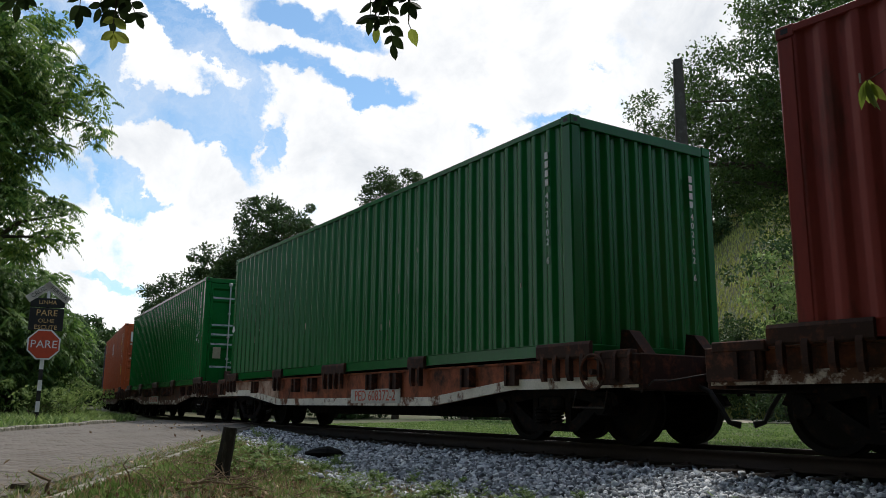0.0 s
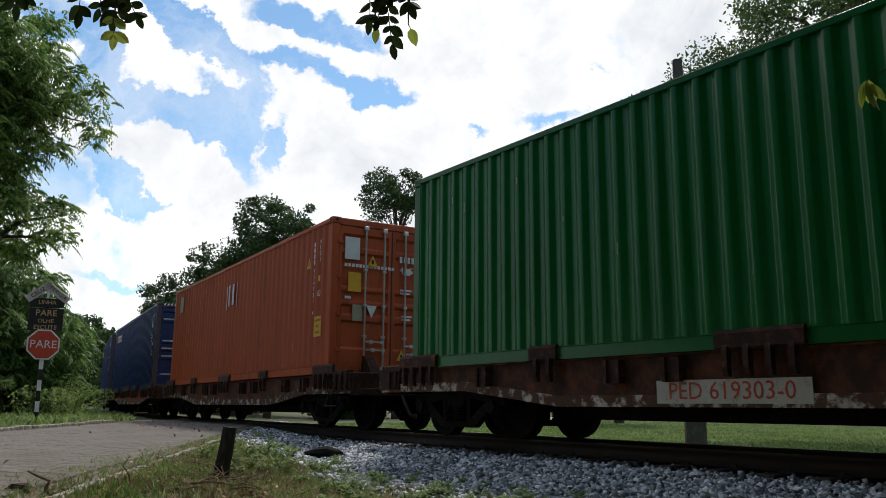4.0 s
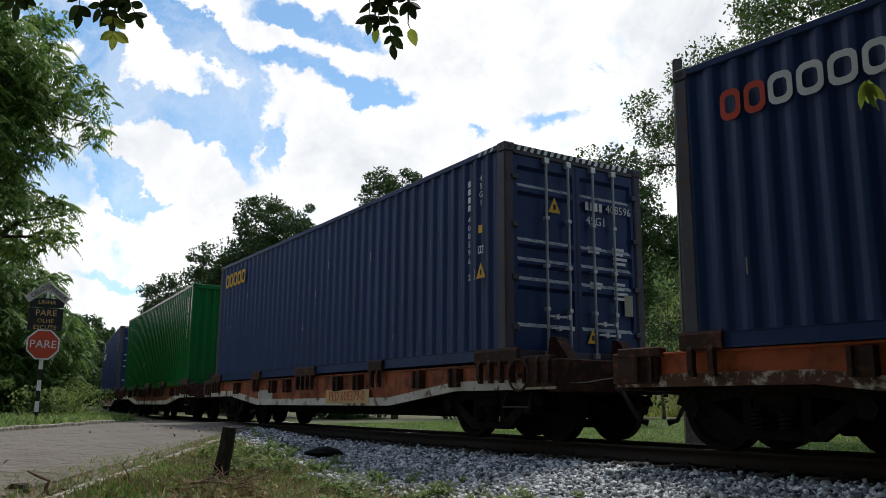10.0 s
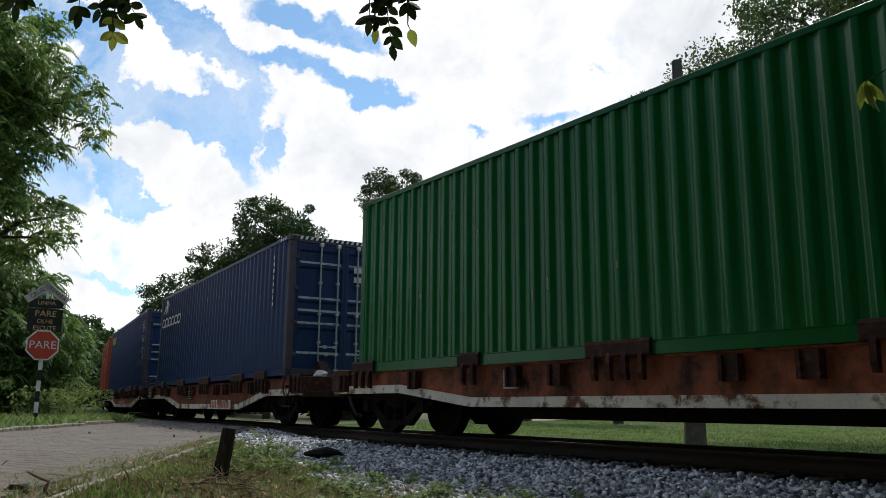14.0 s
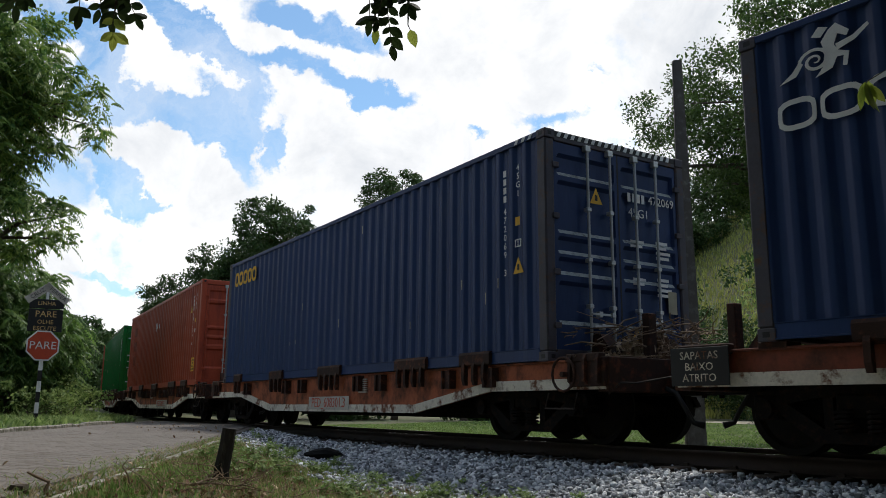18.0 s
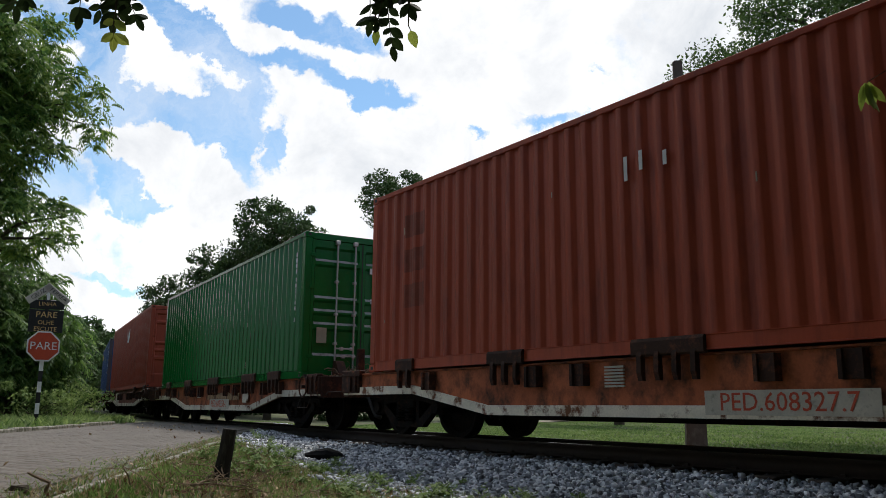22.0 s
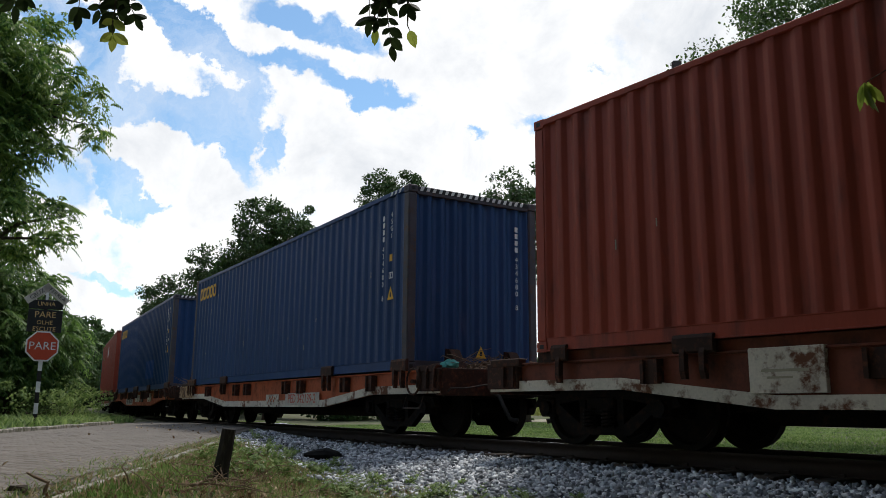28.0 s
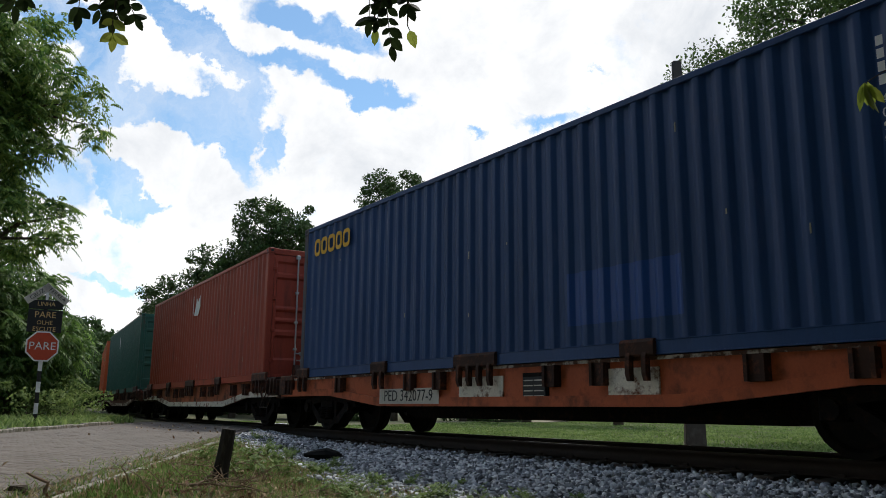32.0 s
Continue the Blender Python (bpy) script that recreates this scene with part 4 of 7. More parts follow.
def dress(c, i, kind, door, code):
    """Markings and stickers of one box."""
    hl = CL / 2
    if code:
        last = code[-1]
        digits = code[:-2]
        if kind == "green":
            vertical_code(c, 4, digits + " " + last, hl - 0.45, 2.48, "side")
        else:
            vertical_code(c, 4, digits + " " + last, hl - 0.82, 2.48, "side")
            if kind in ("blue", "red", "orange"):
                for j, ch in enumerate("45G1"):
                    side_text(c, ch, 0.12, hl - 0.54, 2.50 - j * 0.115, M_WHITE, "digit")
                part("sticker", B((hl - 0.60, hl - 0.51, -CW / 2 - 0.006, -CW / 2 - 0.002, 1.74, 1.85)), M_YELLOW, c, "small yellow sticker")
                part("approval_mark", B((hl - 0.61, hl - 0.49, -CW / 2 - 0.006, -CW / 2 - 0.002, 1.46, 1.472), (hl - 0.61, hl - 0.49, -CW / 2 - 0.006, -CW / 2 - 0.002, 1.548, 1.56), (hl - 0.61, hl - 0.598, -CW / 2 - 0.006, -CW / 2 - 0.002, 1.472, 1.548), (hl - 0.556, hl - 0.544, -CW / 2 - 0.006, -CW / 2 - 0.002, 1.472, 1.548), (hl - 0.502, hl - 0.49, -CW / 2 - 0.006, -CW / 2 - 0.002, 1.472, 1.548)), M_WHITE, c, "small white boxed mark")
        if door:
            part("owner_code", B(*[(hl - 0.028, hl - 0.024, 0.17 + k * 0.085, 0.225 + k * 0.085, 2.15, 2.27) for k in range(4)]), M_WHITE, c, "white code bars on the door")
            t = text_mesh(code, 0.165, M_WHITE)
            part("lettering", t, None, c, "white number on the door", Matrix.Translation((hl - 0.022, 0.86, 2.21)) @ END_FACE)
            if kind != "green":
                part("lettering", text_mesh("45G1", 0.17, M_WHITE), None, c, "white type code on the door", Matrix.Translation((hl - 0.022, 0.36, 2.0)) @ END_FACE)
            bars(c, hl - 0.024, 0.32, 1.60, 0.26, 0.035, 2, M_WHITE, "x", "rows of small white print")
            bars(c, hl - 0.024, 0.80, 1.62, 0.28, 0.04, 4, M_WHITE, "x", "rows of small white print")
            bars(c, hl - 0.024, 0.34, 1.10, 0.24, 0.035, 2, M_WHITE, "x", "rows of small white print")
            bars(c, hl - 0.024, 0.80, 1.12, 0.28, 0.04, 4, M_WHITE, "x", "rows of small white print")
            part("plate", B((hl - 0.028, hl - 0.020, -0.95 if kind == "green" else 0.86, -0.74 if kind == "green" else 1.02, 0.70, 1.0)), M_PATCH, c, "dull beige metal plate")
        else:
            vertical_code(c, 4, digits + " " + last, 0.82, 2.40, "end")
    hw = CW / 2
    if i in (5, 8, 12, 13):
        letter_blocks(c, -5.6, 2.28, 0.33, (0.24, 0.25, 0.27, 0.24, 0.27), M_YELLOW, "yellow maker's name as rounded blocks")
    if i == 4:
        letter_blocks(c, -5.55, 2.19, 0.31, (0.22, 0.22), M_REDMARK, "red initials as blocks")
        letter_blocks(c, -5.04, 2.20, 0.31, (0.24, 0.25, 0.26, 0.24, 0.27), M_WHITE, "white maker's name as rounded blocks")
    if i == 7:
        letter_blocks(c, -5.74, 1.86, 0.29, (0.36, 0.37, 0.39, 0.39, 0.39, 0.36), M_WHITE, "white maker's name as rounded blocks", .66)
        bm = bmesh.new()
        ex, ez, y0, y1 = -5.36, 2.44, -hw - .007, -hw - .003
        ring = []
        for k in range(40):
            a, r = -2.9 - k * .30, .15 * (1 - k / 44)
            th = .02 * (1 - abs(k - 12) / 40)
            ring.append([bm.verts.new((ex + (r + sg * th) * math.cos(a), y, ez + (r + sg * th) * .8 * math.sin(a))) for y in (y0, y1) for sg in (-1, 1)])
        for p, q in zip(ring, ring[1:]):
            for i0, i1 in ((0, 1), (3, 2), (2, 0), (1, 3)):
                bm.faces.new((p[i0], p[i1], q[i1], q[i0]))
        for out in (((-5.78, 2.22), (-5.55, 2.27), (-5.45, 2.40), (-5.50, 2.44), (-5.60, 2.33)), ((-5.30, 2.18), (-5.08, 2.24), (-4.98, 2.42), (-5.06, 2.55), (-5.16, 2.46), (-5.20, 2.28)),
                    ((-5.16, 2.46), (-5.04, 2.52), (-4.97, 2.68), (-5.0, 2.78), (-5.10, 2.72), (-5.20, 2.60)), ((-5.0, 2.78), (-4.84, 2.64), (-4.88, 2.58), (-5.02, 2.66)),
                    ((-5.02, 2.52), (-4.80, 2.56), (-4.62, 2.66), (-4.60, 2.62), (-4.78, 2.50), (-5.0, 2.44)), ((-5.0, 2.44), (-4.86, 2.38), (-4.90, 2.22), (-4.95, 2.23), (-4.93, 2.35), (-5.03, 2.36)), ((-5.10, 2.76), (-5.22, 2.80), (-5.32, 2.70), (-5.20, 2.66))):
            prism(bm, [(-5.70 + (u + 5.78) * .70, 2.28 + (v - 2.18) * .74) for u, v in out], "y", y0, y1)
        part("emblem", bm, M_WHITE, c, "white curled emblem")
    if door and kind != "green" and code:
        triangle_mark(c, 0, -0.42, 2.02, 0.21, "end")
        triangle_mark(c, 0, 0.22, 0.28, 0.20, "end")
    if kind in ("blue", "orange", "red") and code:
        triangle_mark(c, 5.55 if kind == "blue" else 5.0, 0, 1.12 if kind == "blue" else 2.05, 0.21, "side")
    if i in (12, 13):
        triangle_mark(c, 0, 0.10, 0.22, 0.20, "end")
    if i == 1:
        part("torn_paper", prism(bmesh.new(), ((-hl + .0, 1.15), (-hl + .10, 1.12), (-hl + .2, 1.17), (-hl + .11, 1.29), (-hl + .04, 1.25)), "y", -hw - .006, -hw - .001), M_WHITE, c, "torn scrap of white paper")
    if i == 2:
        part("approval_mark", B((hl - .70, hl - .61, -hw - .006, -hw - .002, 1.30, 1.38), (hl - .70, hl - .61, -hw - .006, -hw - .002, 1.20, 1.26)), M_WHITE, c, "small white boxed mark")
    if i == 3:
        for x, w in ((-.49, .03), (-.34, .10), (-.04, .14), (.32, .03)):
            part("torn_sticker", B((x, x + w, -hw - .006, -hw - .002, 1.77 + .08 * (w > .05), 2.37)), M_WHITE, c, "torn strip of white lettering")
        part("sticker", B((-5.37, -5.0, -hw - .006, -hw - .002, 2.16, 2.61)), M_PATCH, c, "large pale square sticker")
    if i in (3, 9):
        for (y, z, w, h, m_) in ((-.98, 2.12, .30, .42, M_WHITE), (-.90, 1.52, .26, .36, M_YELLOW), (-.80, .98, .20, .30, M_PATCH), (-.96, 1.38, .12, .05, M_WHITE)) if i == 3 else ():
            part("sticker", B((hl - .026, hl - .018, y, y + w, z, z + h)), m_, c, "square sticker on the door")
        zc = .74 if i == 3 else .42
        s = part("caution_sticker", B((5.36, 5.70, -hw - .006, -hw - .002, zc - .04, zc + .34)), M_YELLOW, c, "yellow caution sticker")
        for j, wd in enumerate(("CAUTION", "9'6\"", "HIGH") if i == 3 else ("CAUTION", "9'6\"", "HIGH", "CONTAINER")):
            side_text(c, wd, 0.062 if len(wd) > 6 else 0.08, 5.53, zc + .26 - j * (.11 if i == 3 else .082), M_BLACK, "lettering", y=-hw - .0065)
    if i in (11, 14):
        bm = bmesh.new()
        prism(bm, ((-.35, 1.98), (.1, 1.95), (.3, 2.2), (.24, 2.5), (.02, 2.32), (-.12, 2.46), (-.22, 2.2)), "y", -hw - .006, -hw - .002)
        box(bm, -.5, -.46, -hw - .006, -hw - .002, 2.0, 2.55)
        part("torn_emblem", bm, M_WHITE, c, "torn white emblem")
        bm = tube(bmesh.new(), [(hl - .03, .35, 1.75), (hl - .02, .35, 1.75)], .10, 16)
        part("round_sticker", bm, M_WHITE, c, "round white sticker")
        part("plate", B((hl - .028, hl - .02, .3, .52, .75, 1.0)), M_PATCH, c, "dull metal plate")
    if i == 3:
        part("round_sticker", tube(bmesh.new(), [(hl - .03, .36, 1.98), (hl - .018, .36, 1.98)], .07, 16), M_WHITE, c, "round white sticker")
        part("white_triangle", prism(bmesh.new(), ((-.52, 1.28), (-.30, 1.28), (-.41, 1.05)), "x", hl - .026, hl - .018), M_WHITE, c, "white downward triangle sticker")
        part("web_line", B(*[(hl - .026, hl - .02, -.98 + k * .075, -.925 + k * .075, 1.98, 2.04) for k in range(14)]), M_WHITE, c, "line of white print as bars")
    if i == 9:
        for k in range(3):
            part("removed_lettering", corrugated(.566, .36, 2, .036), M_STAIN, c, "dark stain of removed lettering", Matrix.Translation((-CL / 2 + .15 + 4 * (CL - .3) / 42, -hw + .0105, 2.05 - k * .55)))
        for x, z, h in ((-.5, 1.92, .28), (-.28, 2.0, .22), (.05, 1.98, .16)):
            part("torn_sticker", B((x, x + .05, -hw - .006, -hw - .002, z, z + h)), M_WHITE, c, "torn strip of white lettering")
    if i == 7:
        bars(c, hl - .95, -hw - .003, 2.5, .06, .085, 8, M_WHITE, "y", "column of white code bars")
        bars(c, hl - .024, .6, 2.2, .8, .12, 2, M_WHITE, "x", "white code bars on the door")
        bars(c, hl - .024, .8, 1.5, .3, .04, 5, M_WHITE, "x", "rows of small white print")
    if i == 13:
        part("repaint_patch", corrugated(1.6986, .62, 6, .036), M_BLUEPATCH, c, "cleaner blue repainted patch", Matrix.Translation((-CL / 2 + .15 + 29 * (CL - .3) / 42, -hw + .009, .40)))
    if i == 15:
        part("emblem", B((-1.0, -.85, -hw - .006, -hw - .002, 2.0, 2.5)), M_WHITE, c, "white upright mark")
    # paint scuffs
    rg = random.Random(i * 13 + 1)
    bm = bmesh.new()
    for _ in range(9):
        x, z, h = rg.uniform(-hl + .3, hl - .4), rg.uniform(.3, 2.5), rg.uniform(.03, .16)
        k = round((x + CL / 2 - .15) / ((CL - .3) / 42))
        x = -CL / 2 + .15 + k * (CL - .3) / 42
        box(bm, x - .008, x + .008, -hw + .008, -hw + .0105, z, z + h)
    tagged(part("scuff", bm, M_PATCH, c, "pale scuffs on the ribs"), kind="stuff")


for _i, (_kind, _paint, _door, _lab, _code) in enumerate(BOXES):
    _post = M_POST if _kind == "blue" else None
    _c = container(_paint, _door, _lab, _post, striped=_kind == "blue")
    dress(_c, _i, _kind, _door, _code)
    CONTAINERS.append(_c)

# ---- wagons ----
WHEEL_R = 0.43


def wheel_mesh():
    bm = bmesh.new()
    prof = ((0.0, 0.09), (0.10, 0.09), (0.12, 0.03), (0.34, 0.005), (0.37, 0.05), (0.43, 0.06), (0.425, -0.055), (0.45, -0.058), (0.45, -0.085), (0.37, -0.085),
            (0.34, -0.02), (0.12, -0.01), (0.10, -0.08), (0.0, -0.08))
    n = 28
    rings = [[bm.verts.new((r * math.cos(2 * math.pi * k / n), a, r * math.sin(2 * math.pi * k / n))) for k in range(n)] if r > 0 else bm.verts.new((0, a, 0)) for r, a in prof]
    for r0, r1 in zip(rings, rings[1:]):
        for k in range(n):
            if isinstance(r0, list) and isinstance(r1, list):
                bm.faces.new((r0[k], r0[(k + 1) % n], r1[(k + 1) % n], r1[k]))
            elif isinstance(r0, list):
                bm.faces.new((r0[k], r0[(k + 1) % n], r1))
            else:
                bm.faces.new((r0, r1[(k + 1) % n], r1[k]))
    return bm


def wheelset_mesh():
    a = wheel_mesh()
    me = bpy.data.meshes.new("tmp")
    a.to_mesh(me)
    a.free()
    bm = bmesh.new()
    for y, turn in ((-0.53, math.pi), (0.53, 0)):
        b = bmesh.new()
        b.from_mesh(me)
        bmesh.ops.transform(b, matrix=Matrix.Translation((0, y, 0)) @ Matrix.Rotation(turn, 4, "Z"), verts=b.verts[:])
        t = bpy.data.meshes.new("tmp2")
        b.to_mesh(t)
        b.free()
        bm.from_mesh(t)
        bpy.data.meshes.remove(t)
    bpy.data.meshes.remove(me)
    tube(bm, [(0, -0.86, 0), (0, 0.86, 0)], 0.075, 12)
    # bolts on the axle's ends
    for y in (-0.865, 0.865):
        for k in range(3):
            a_ = 2 * math.pi * k / 3
            cyl(bm, (0.045 * math.cos(a_), y, 0.045 * math.sin(a_)), (0, 1, 0), 0.014, 0.03, 6)
    bmesh.ops.recalc_face_normals(bm, faces=bm.faces[:])
    return bm


def side_frame(bm, y):
    """A cast truck side frame: arched top, dropped middle, pedestals over the axles."""
    for out in (((-1.12, .46), (-1.05, .58), (-.70, .60), (-.42, .66), (.42, .66), (.70, .60), (1.05, .58), (1.12, .46), (.98, .42), (.75, .47), (.40, .53), (-.40, .53), (-.75, .47), (-.98, .42)),
                ((.72, .50), (.88, .47), (.42, .14), (.28, .22)), ((-.72, .50), (-.28, .22), (-.42, .14), (-.88, .47)),
                ((-.42, .14), (.42, .14), (.34, .235), (-.34, .235)), ((.25, .22), (.34, .22), (.34, .56), (.25, .56)), ((-.34, .22), (-.25, .22), (-.25, .56), (-.34, .56))):
        prism(bm, out, "y", y - 0.05, y + 0.05)
    return bm


def sill_outline(end_low, mid_low, top):
    return ((-7.0, end_low), (-4.85, end_low), (-3.05, mid_low), (2.95, mid_low), (4.85, end_low), (7.0, end_low), (7.0, top), (-7.0, top))


def bracket_plate(n, pitch=0.23):
    """The plate of a guide that holds a box's foot; its ribs are parts of their own."""
    L = (n - 1) * pitch
    return prism(bmesh.new(), ((0.0, 0.185), (-0.035, 0.185), (-0.055, 0.15), (-0.055, 0.02), (-0.035, 0.0), (0.0, 0.0)), "x", -L / 2 - .12, L / 2 + .12)


def bracket_rib(w=0.06):
    return prism(bmesh.new(), ((-0.004, 0.06), (-0.05, 0.06), (-0.072, 0.0), (-0.076, -0.17), (-0.05, -0.25), (-0.004, -0.25)), "x", -w / 2, w / 2)


STYLES = (  # sill paint, brackets (x, ribs), boxes on the sill, low middle, number plate text and place, plate colours
    (M_SILL_DARK, ((5.9, 4), (2.6, 2), (-.3, 4), (-3.2, 2), (-5.9, 4)), .43, M_FLANGE_WORN),
    (M_SILL, ((5.9, 4), (2.6, 2), (-.3, 4), (-3.0, 2), (-5.9, 3)), .43, M_FLANGE),
    (M_SILL, ((4.6, 3), (2.9, 4), (0.0, 4), (-2.6, 3), (-5.0, 2)), .34, M_FLANGE),
    (M_SILL2, ((5.9, 3), (2.5, 2), (-.4, 4), (-3.0, 2), (-5.9, 2)), .45, M_SILL2),
    (M_SILL2, ((5.9, 2), (3.2, 2), (-3.0, 2), (-5.9, 3)), .43, M_FLANGE),
    (M_SILL2, ((5.9, 3), (2.6, 2), (-.05, 5), (-3.0, 2), (-5.9, 2)), .43, M_FLANGE_WORN),
    (M_SILL_BROWN, ((5.9, 2), (3.2, 2), (-3.85, 2), (-5.7, 1)), .43, M_FLANGE),
    (M_SILL_BROWN, ((4.6, 3), (2.9, 4), (0.0, 4), (-2.6, 3), (-5.0, 2)), .34, M_FLANGE),
)


def wagon(i, style, label, number="", plate_x=0.3, number_style="white"):
    paint, brackets, low, edge = style
    w = thing("flat_wagon", label, "wagon", group="wagons of the train")
    key = (paint.name, low)
    for y in (-1, 1):
        me = shared(("sill",) + key, lambda: obj("side_sill", prism(bmesh.new(), sill_outline(.63, low, .965), "y", -0.015, 0.015), paint))
        s = part("side_sill", me, None, w, m=Matrix.Translation((0, y * 1.16, 0)))
        # lower flange with its white edge, and the upper flange
        def fl():
            bm = bmesh.new()
            pts = ((-7.0, .63), (-4.85, .63), (-3.05, low), (2.95, low), (4.85, .63), (7.0, .63))
            prism(bm, pts + tuple((x, z + .125) for x, z in pts[::-1]), "y", -.055, -.016)
            bmesh.ops.triangulate(bm, faces=bm.faces[:])
            return obj("lower_flange", bm, edge)
        part("lower_flange", shared(("flange", low, edge.name), fl), None, w, "chipped white paint on rusted steel", Matrix.Translation((0, y * 1.16, 0)) if y < 0 else Matrix.Translation((0, 1.16, 0)) @ Matrix.Rotation(math.pi, 4, "Z"))
        part("upper_flange", shared(("uflange", paint.name), lambda: obj("upper_flange", B((-7.0, 7.0, -.05, .05, .945, .972), bevel=.006), paint)), None, w, m=Matrix.Translation((0, y * 1.16, 0)))
    part("deck", shared(("deck", paint.name), lambda: obj("deck", B((-7.0, 7.0, -1.13, 1.13, .90, .962), *[(x - .06, x + .06, -1.13, 1.13, .70, .90) for x in np.arange(-6.4, 6.5, 1.6)]), M_BRACKET)), None, w)
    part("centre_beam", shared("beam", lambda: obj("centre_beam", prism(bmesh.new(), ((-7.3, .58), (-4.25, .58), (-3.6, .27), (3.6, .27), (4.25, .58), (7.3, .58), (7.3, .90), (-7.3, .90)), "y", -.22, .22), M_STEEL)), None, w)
    for x in (-1, 1):
        t = Matrix.Identity(4) if x > 0 else Matrix.Rotation(math.pi, 4, "Z")
        part("end_beam", shared(("endbeam", paint.name), lambda: obj("end_beam", B((6.86, 7.05, -1.2, 1.2, .60, .985), bevel=.012), M_BRACKET)), None, w, m=t)
        for y in (-1, 1):
            g = part("corner_bracket", shared("cornerb", lambda: obj("corner_bracket", B((6.45, 7.03, -.05, .05, .66, .98), (6.40, 6.95, -.06, .06, .93, 1.03), bevel=.012), M_BRACKET)), None, w, "dark grimy corner plate", t @ Matrix.Translation((0, y * 1.2, 0)))
            for x2 in (6.5, 6.74, 6.95):
                part("rib", shared("crib", lambda: obj("rib", prism(bmesh.new(), ((-.05, .68), (-.10, .72), (-.09, .96), (-.06, 1.02), (-.05, 1.02)), "x", -.02, .02), M_BRACKET)), None, g, m=Matrix.Translation((x2, 0, 0)) if x * y < 0 else Matrix.Translation((x2, 0, 0)) @ Matrix.Rotation(math.pi, 4, "Z"))
        cp = part("coupler", shared("coupler", lambda: obj("coupler", B((7.05, 7.30, -.10, .10, .62, .82), (7.28, 7.43, -.16, .13, .60, .85), (7.30, 7.46, .02, .15, .62, .83), bevel=.02), M_STEEL)), None, w, "dark greasy knuckle coupler", t)
        part("coupler_pin", shared("pin", lambda: obj("coupler_pin", tube(bmesh.new(), [(7.36, -.06, .55), (7.36, -.06, .90)], .03, 8), M_STEEL)), None, cp)
        hose = shared("hose", lambda: obj("brake_hose", tube(bmesh.new(), [(7.02, -.32, .66), (7.18, -.32, .60), (7.30, -.30, .42), (7.36, -.26, .28), (7.44, -.18, .25)], (.03, .028, .028, .028, .04), 8), M_BLACK, True))
        part("brake_hose", hose, None, w, "black rubber hose", t)
        part("uncoupling_lever", shared("lever", lambda: obj("uncoupling_lever", tube(bmesh.new(), [(6.95, -1.12, .58), (7.12, -1.1, .70), (7.16, -.9, .70), (7.2, -.25, .80), (7.3, -.08, .82)], .010, 6), M_DARKROD)), None, w, "thin bent steel lever", t)
        part("grab_iron", shared("grab", lambda: obj("grab_iron", tube(bmesh.new(), [(6.55, -1.21, .60), (6.55, -1.27, .42), (6.05, -1.27, .42), (6.05, -1.21, .60)], .010, 6), M_DARKROD)), None, w, "thin steel step iron", t)
        for y in (-.55, .55):
            part("end_stop", shared("stop", lambda: obj("end_stop", prism(bmesh.new(), ((6.16, .965), (6.62, .965), (6.34, 1.30), (6.22, 1.32)), "y", -.09, .09), M_BRACKET)), None, w, "rusted wedge-shaped container stop", t @ Matrix.Translation((0, y, 0)))
    for x, n in brackets:
        me = shared(("bracket", n), lambda: obj("guide_bracket", bracket_plate(n), M_BRACKET))
        rib = shared("rib", lambda: obj("rib", bracket_rib(), M_BRACKET))
        for m_ in (Matrix.Translation((x, -1.235, .965)), Matrix.Translation((x, 1.235, .965)) @ Matrix.Rotation(math.pi, 4, "Z")):
            g = part("guide_bracket", me, None, w, m=m_)
            for k in range(n):
                part("rib", rib, None, g, m=Matrix.Translation((-(n - 1) * .115 + k * .23, 0, 0)))
    pocket = shared("pocket", lambda: obj("stake_pocket", prism(bmesh.new(), ((-.11, 0), (-.11, -.11), (-.07, -.11), (-.07, -.075), (.07, -.075), (.07, -.11), (.11, -.11), (.11, 0)), "z", .68, .93), M_BRACKET))
    for x in (-6.6, -4.4, -2.1, -1.3, 1.1, 1.9, 3.9, 4.9):
        part("stake_pocket", pocket, None, w, m=Matrix.Translation((x, -1.175, 0)))
    if number:
        z = low + .14
        bg_, fg = {"white": (M_FLANGE0, M_BLACK), "orange": (M_GOLD, M_SIGNRED), "red": (M_FLANGE0, M_SIGNRED)}[number_style]
        part("number_panel", B((plate_x - .85, plate_x + .85, -1.224, -1.218, z - .105, z + .125)), bg_, w, "painted number panel")
        part("lettering", text_mesh(number, .24, fg), None, w, "stencilled wagon number", Matrix.Translation((plate_x, -1.2265, z + .01)) @ SIDE_FACE)
    # handbrake wheel and brake gear
    part("handbrake_wheel", shared("hb", lambda: obj("handbrake_wheel", tube(cyl(bmesh.new(), (0, -.04, 0), (0, 1, 0), .03, .1, 8), [(.19 * math.cos(k * math.pi / 8), -.06, .19 * math.sin(k * math.pi / 8)) for k in range(17)], .016, 6, False), M_BRACKET)), None, w, m=Matrix.Translation((6.45, -1.27, .80)))
    part("brake_cylinder", shared("bc", lambda: obj("brake_cylinder", cyl(bmesh.new(), (-1.2, -.5, .55), (1, 0, 0), .16, .6, 14), M_STEEL)), None, w)
    part("brake_rod", shared("br", lambda: obj("brake_rod", tube(bmesh.new(), [(-4.4, -.35, .40), (-1.4, -.4, .5), (4.4, -.35, .40)], .02, 6), M_STEEL)), None, w)
    lift = max(LIFT[i], -.02)
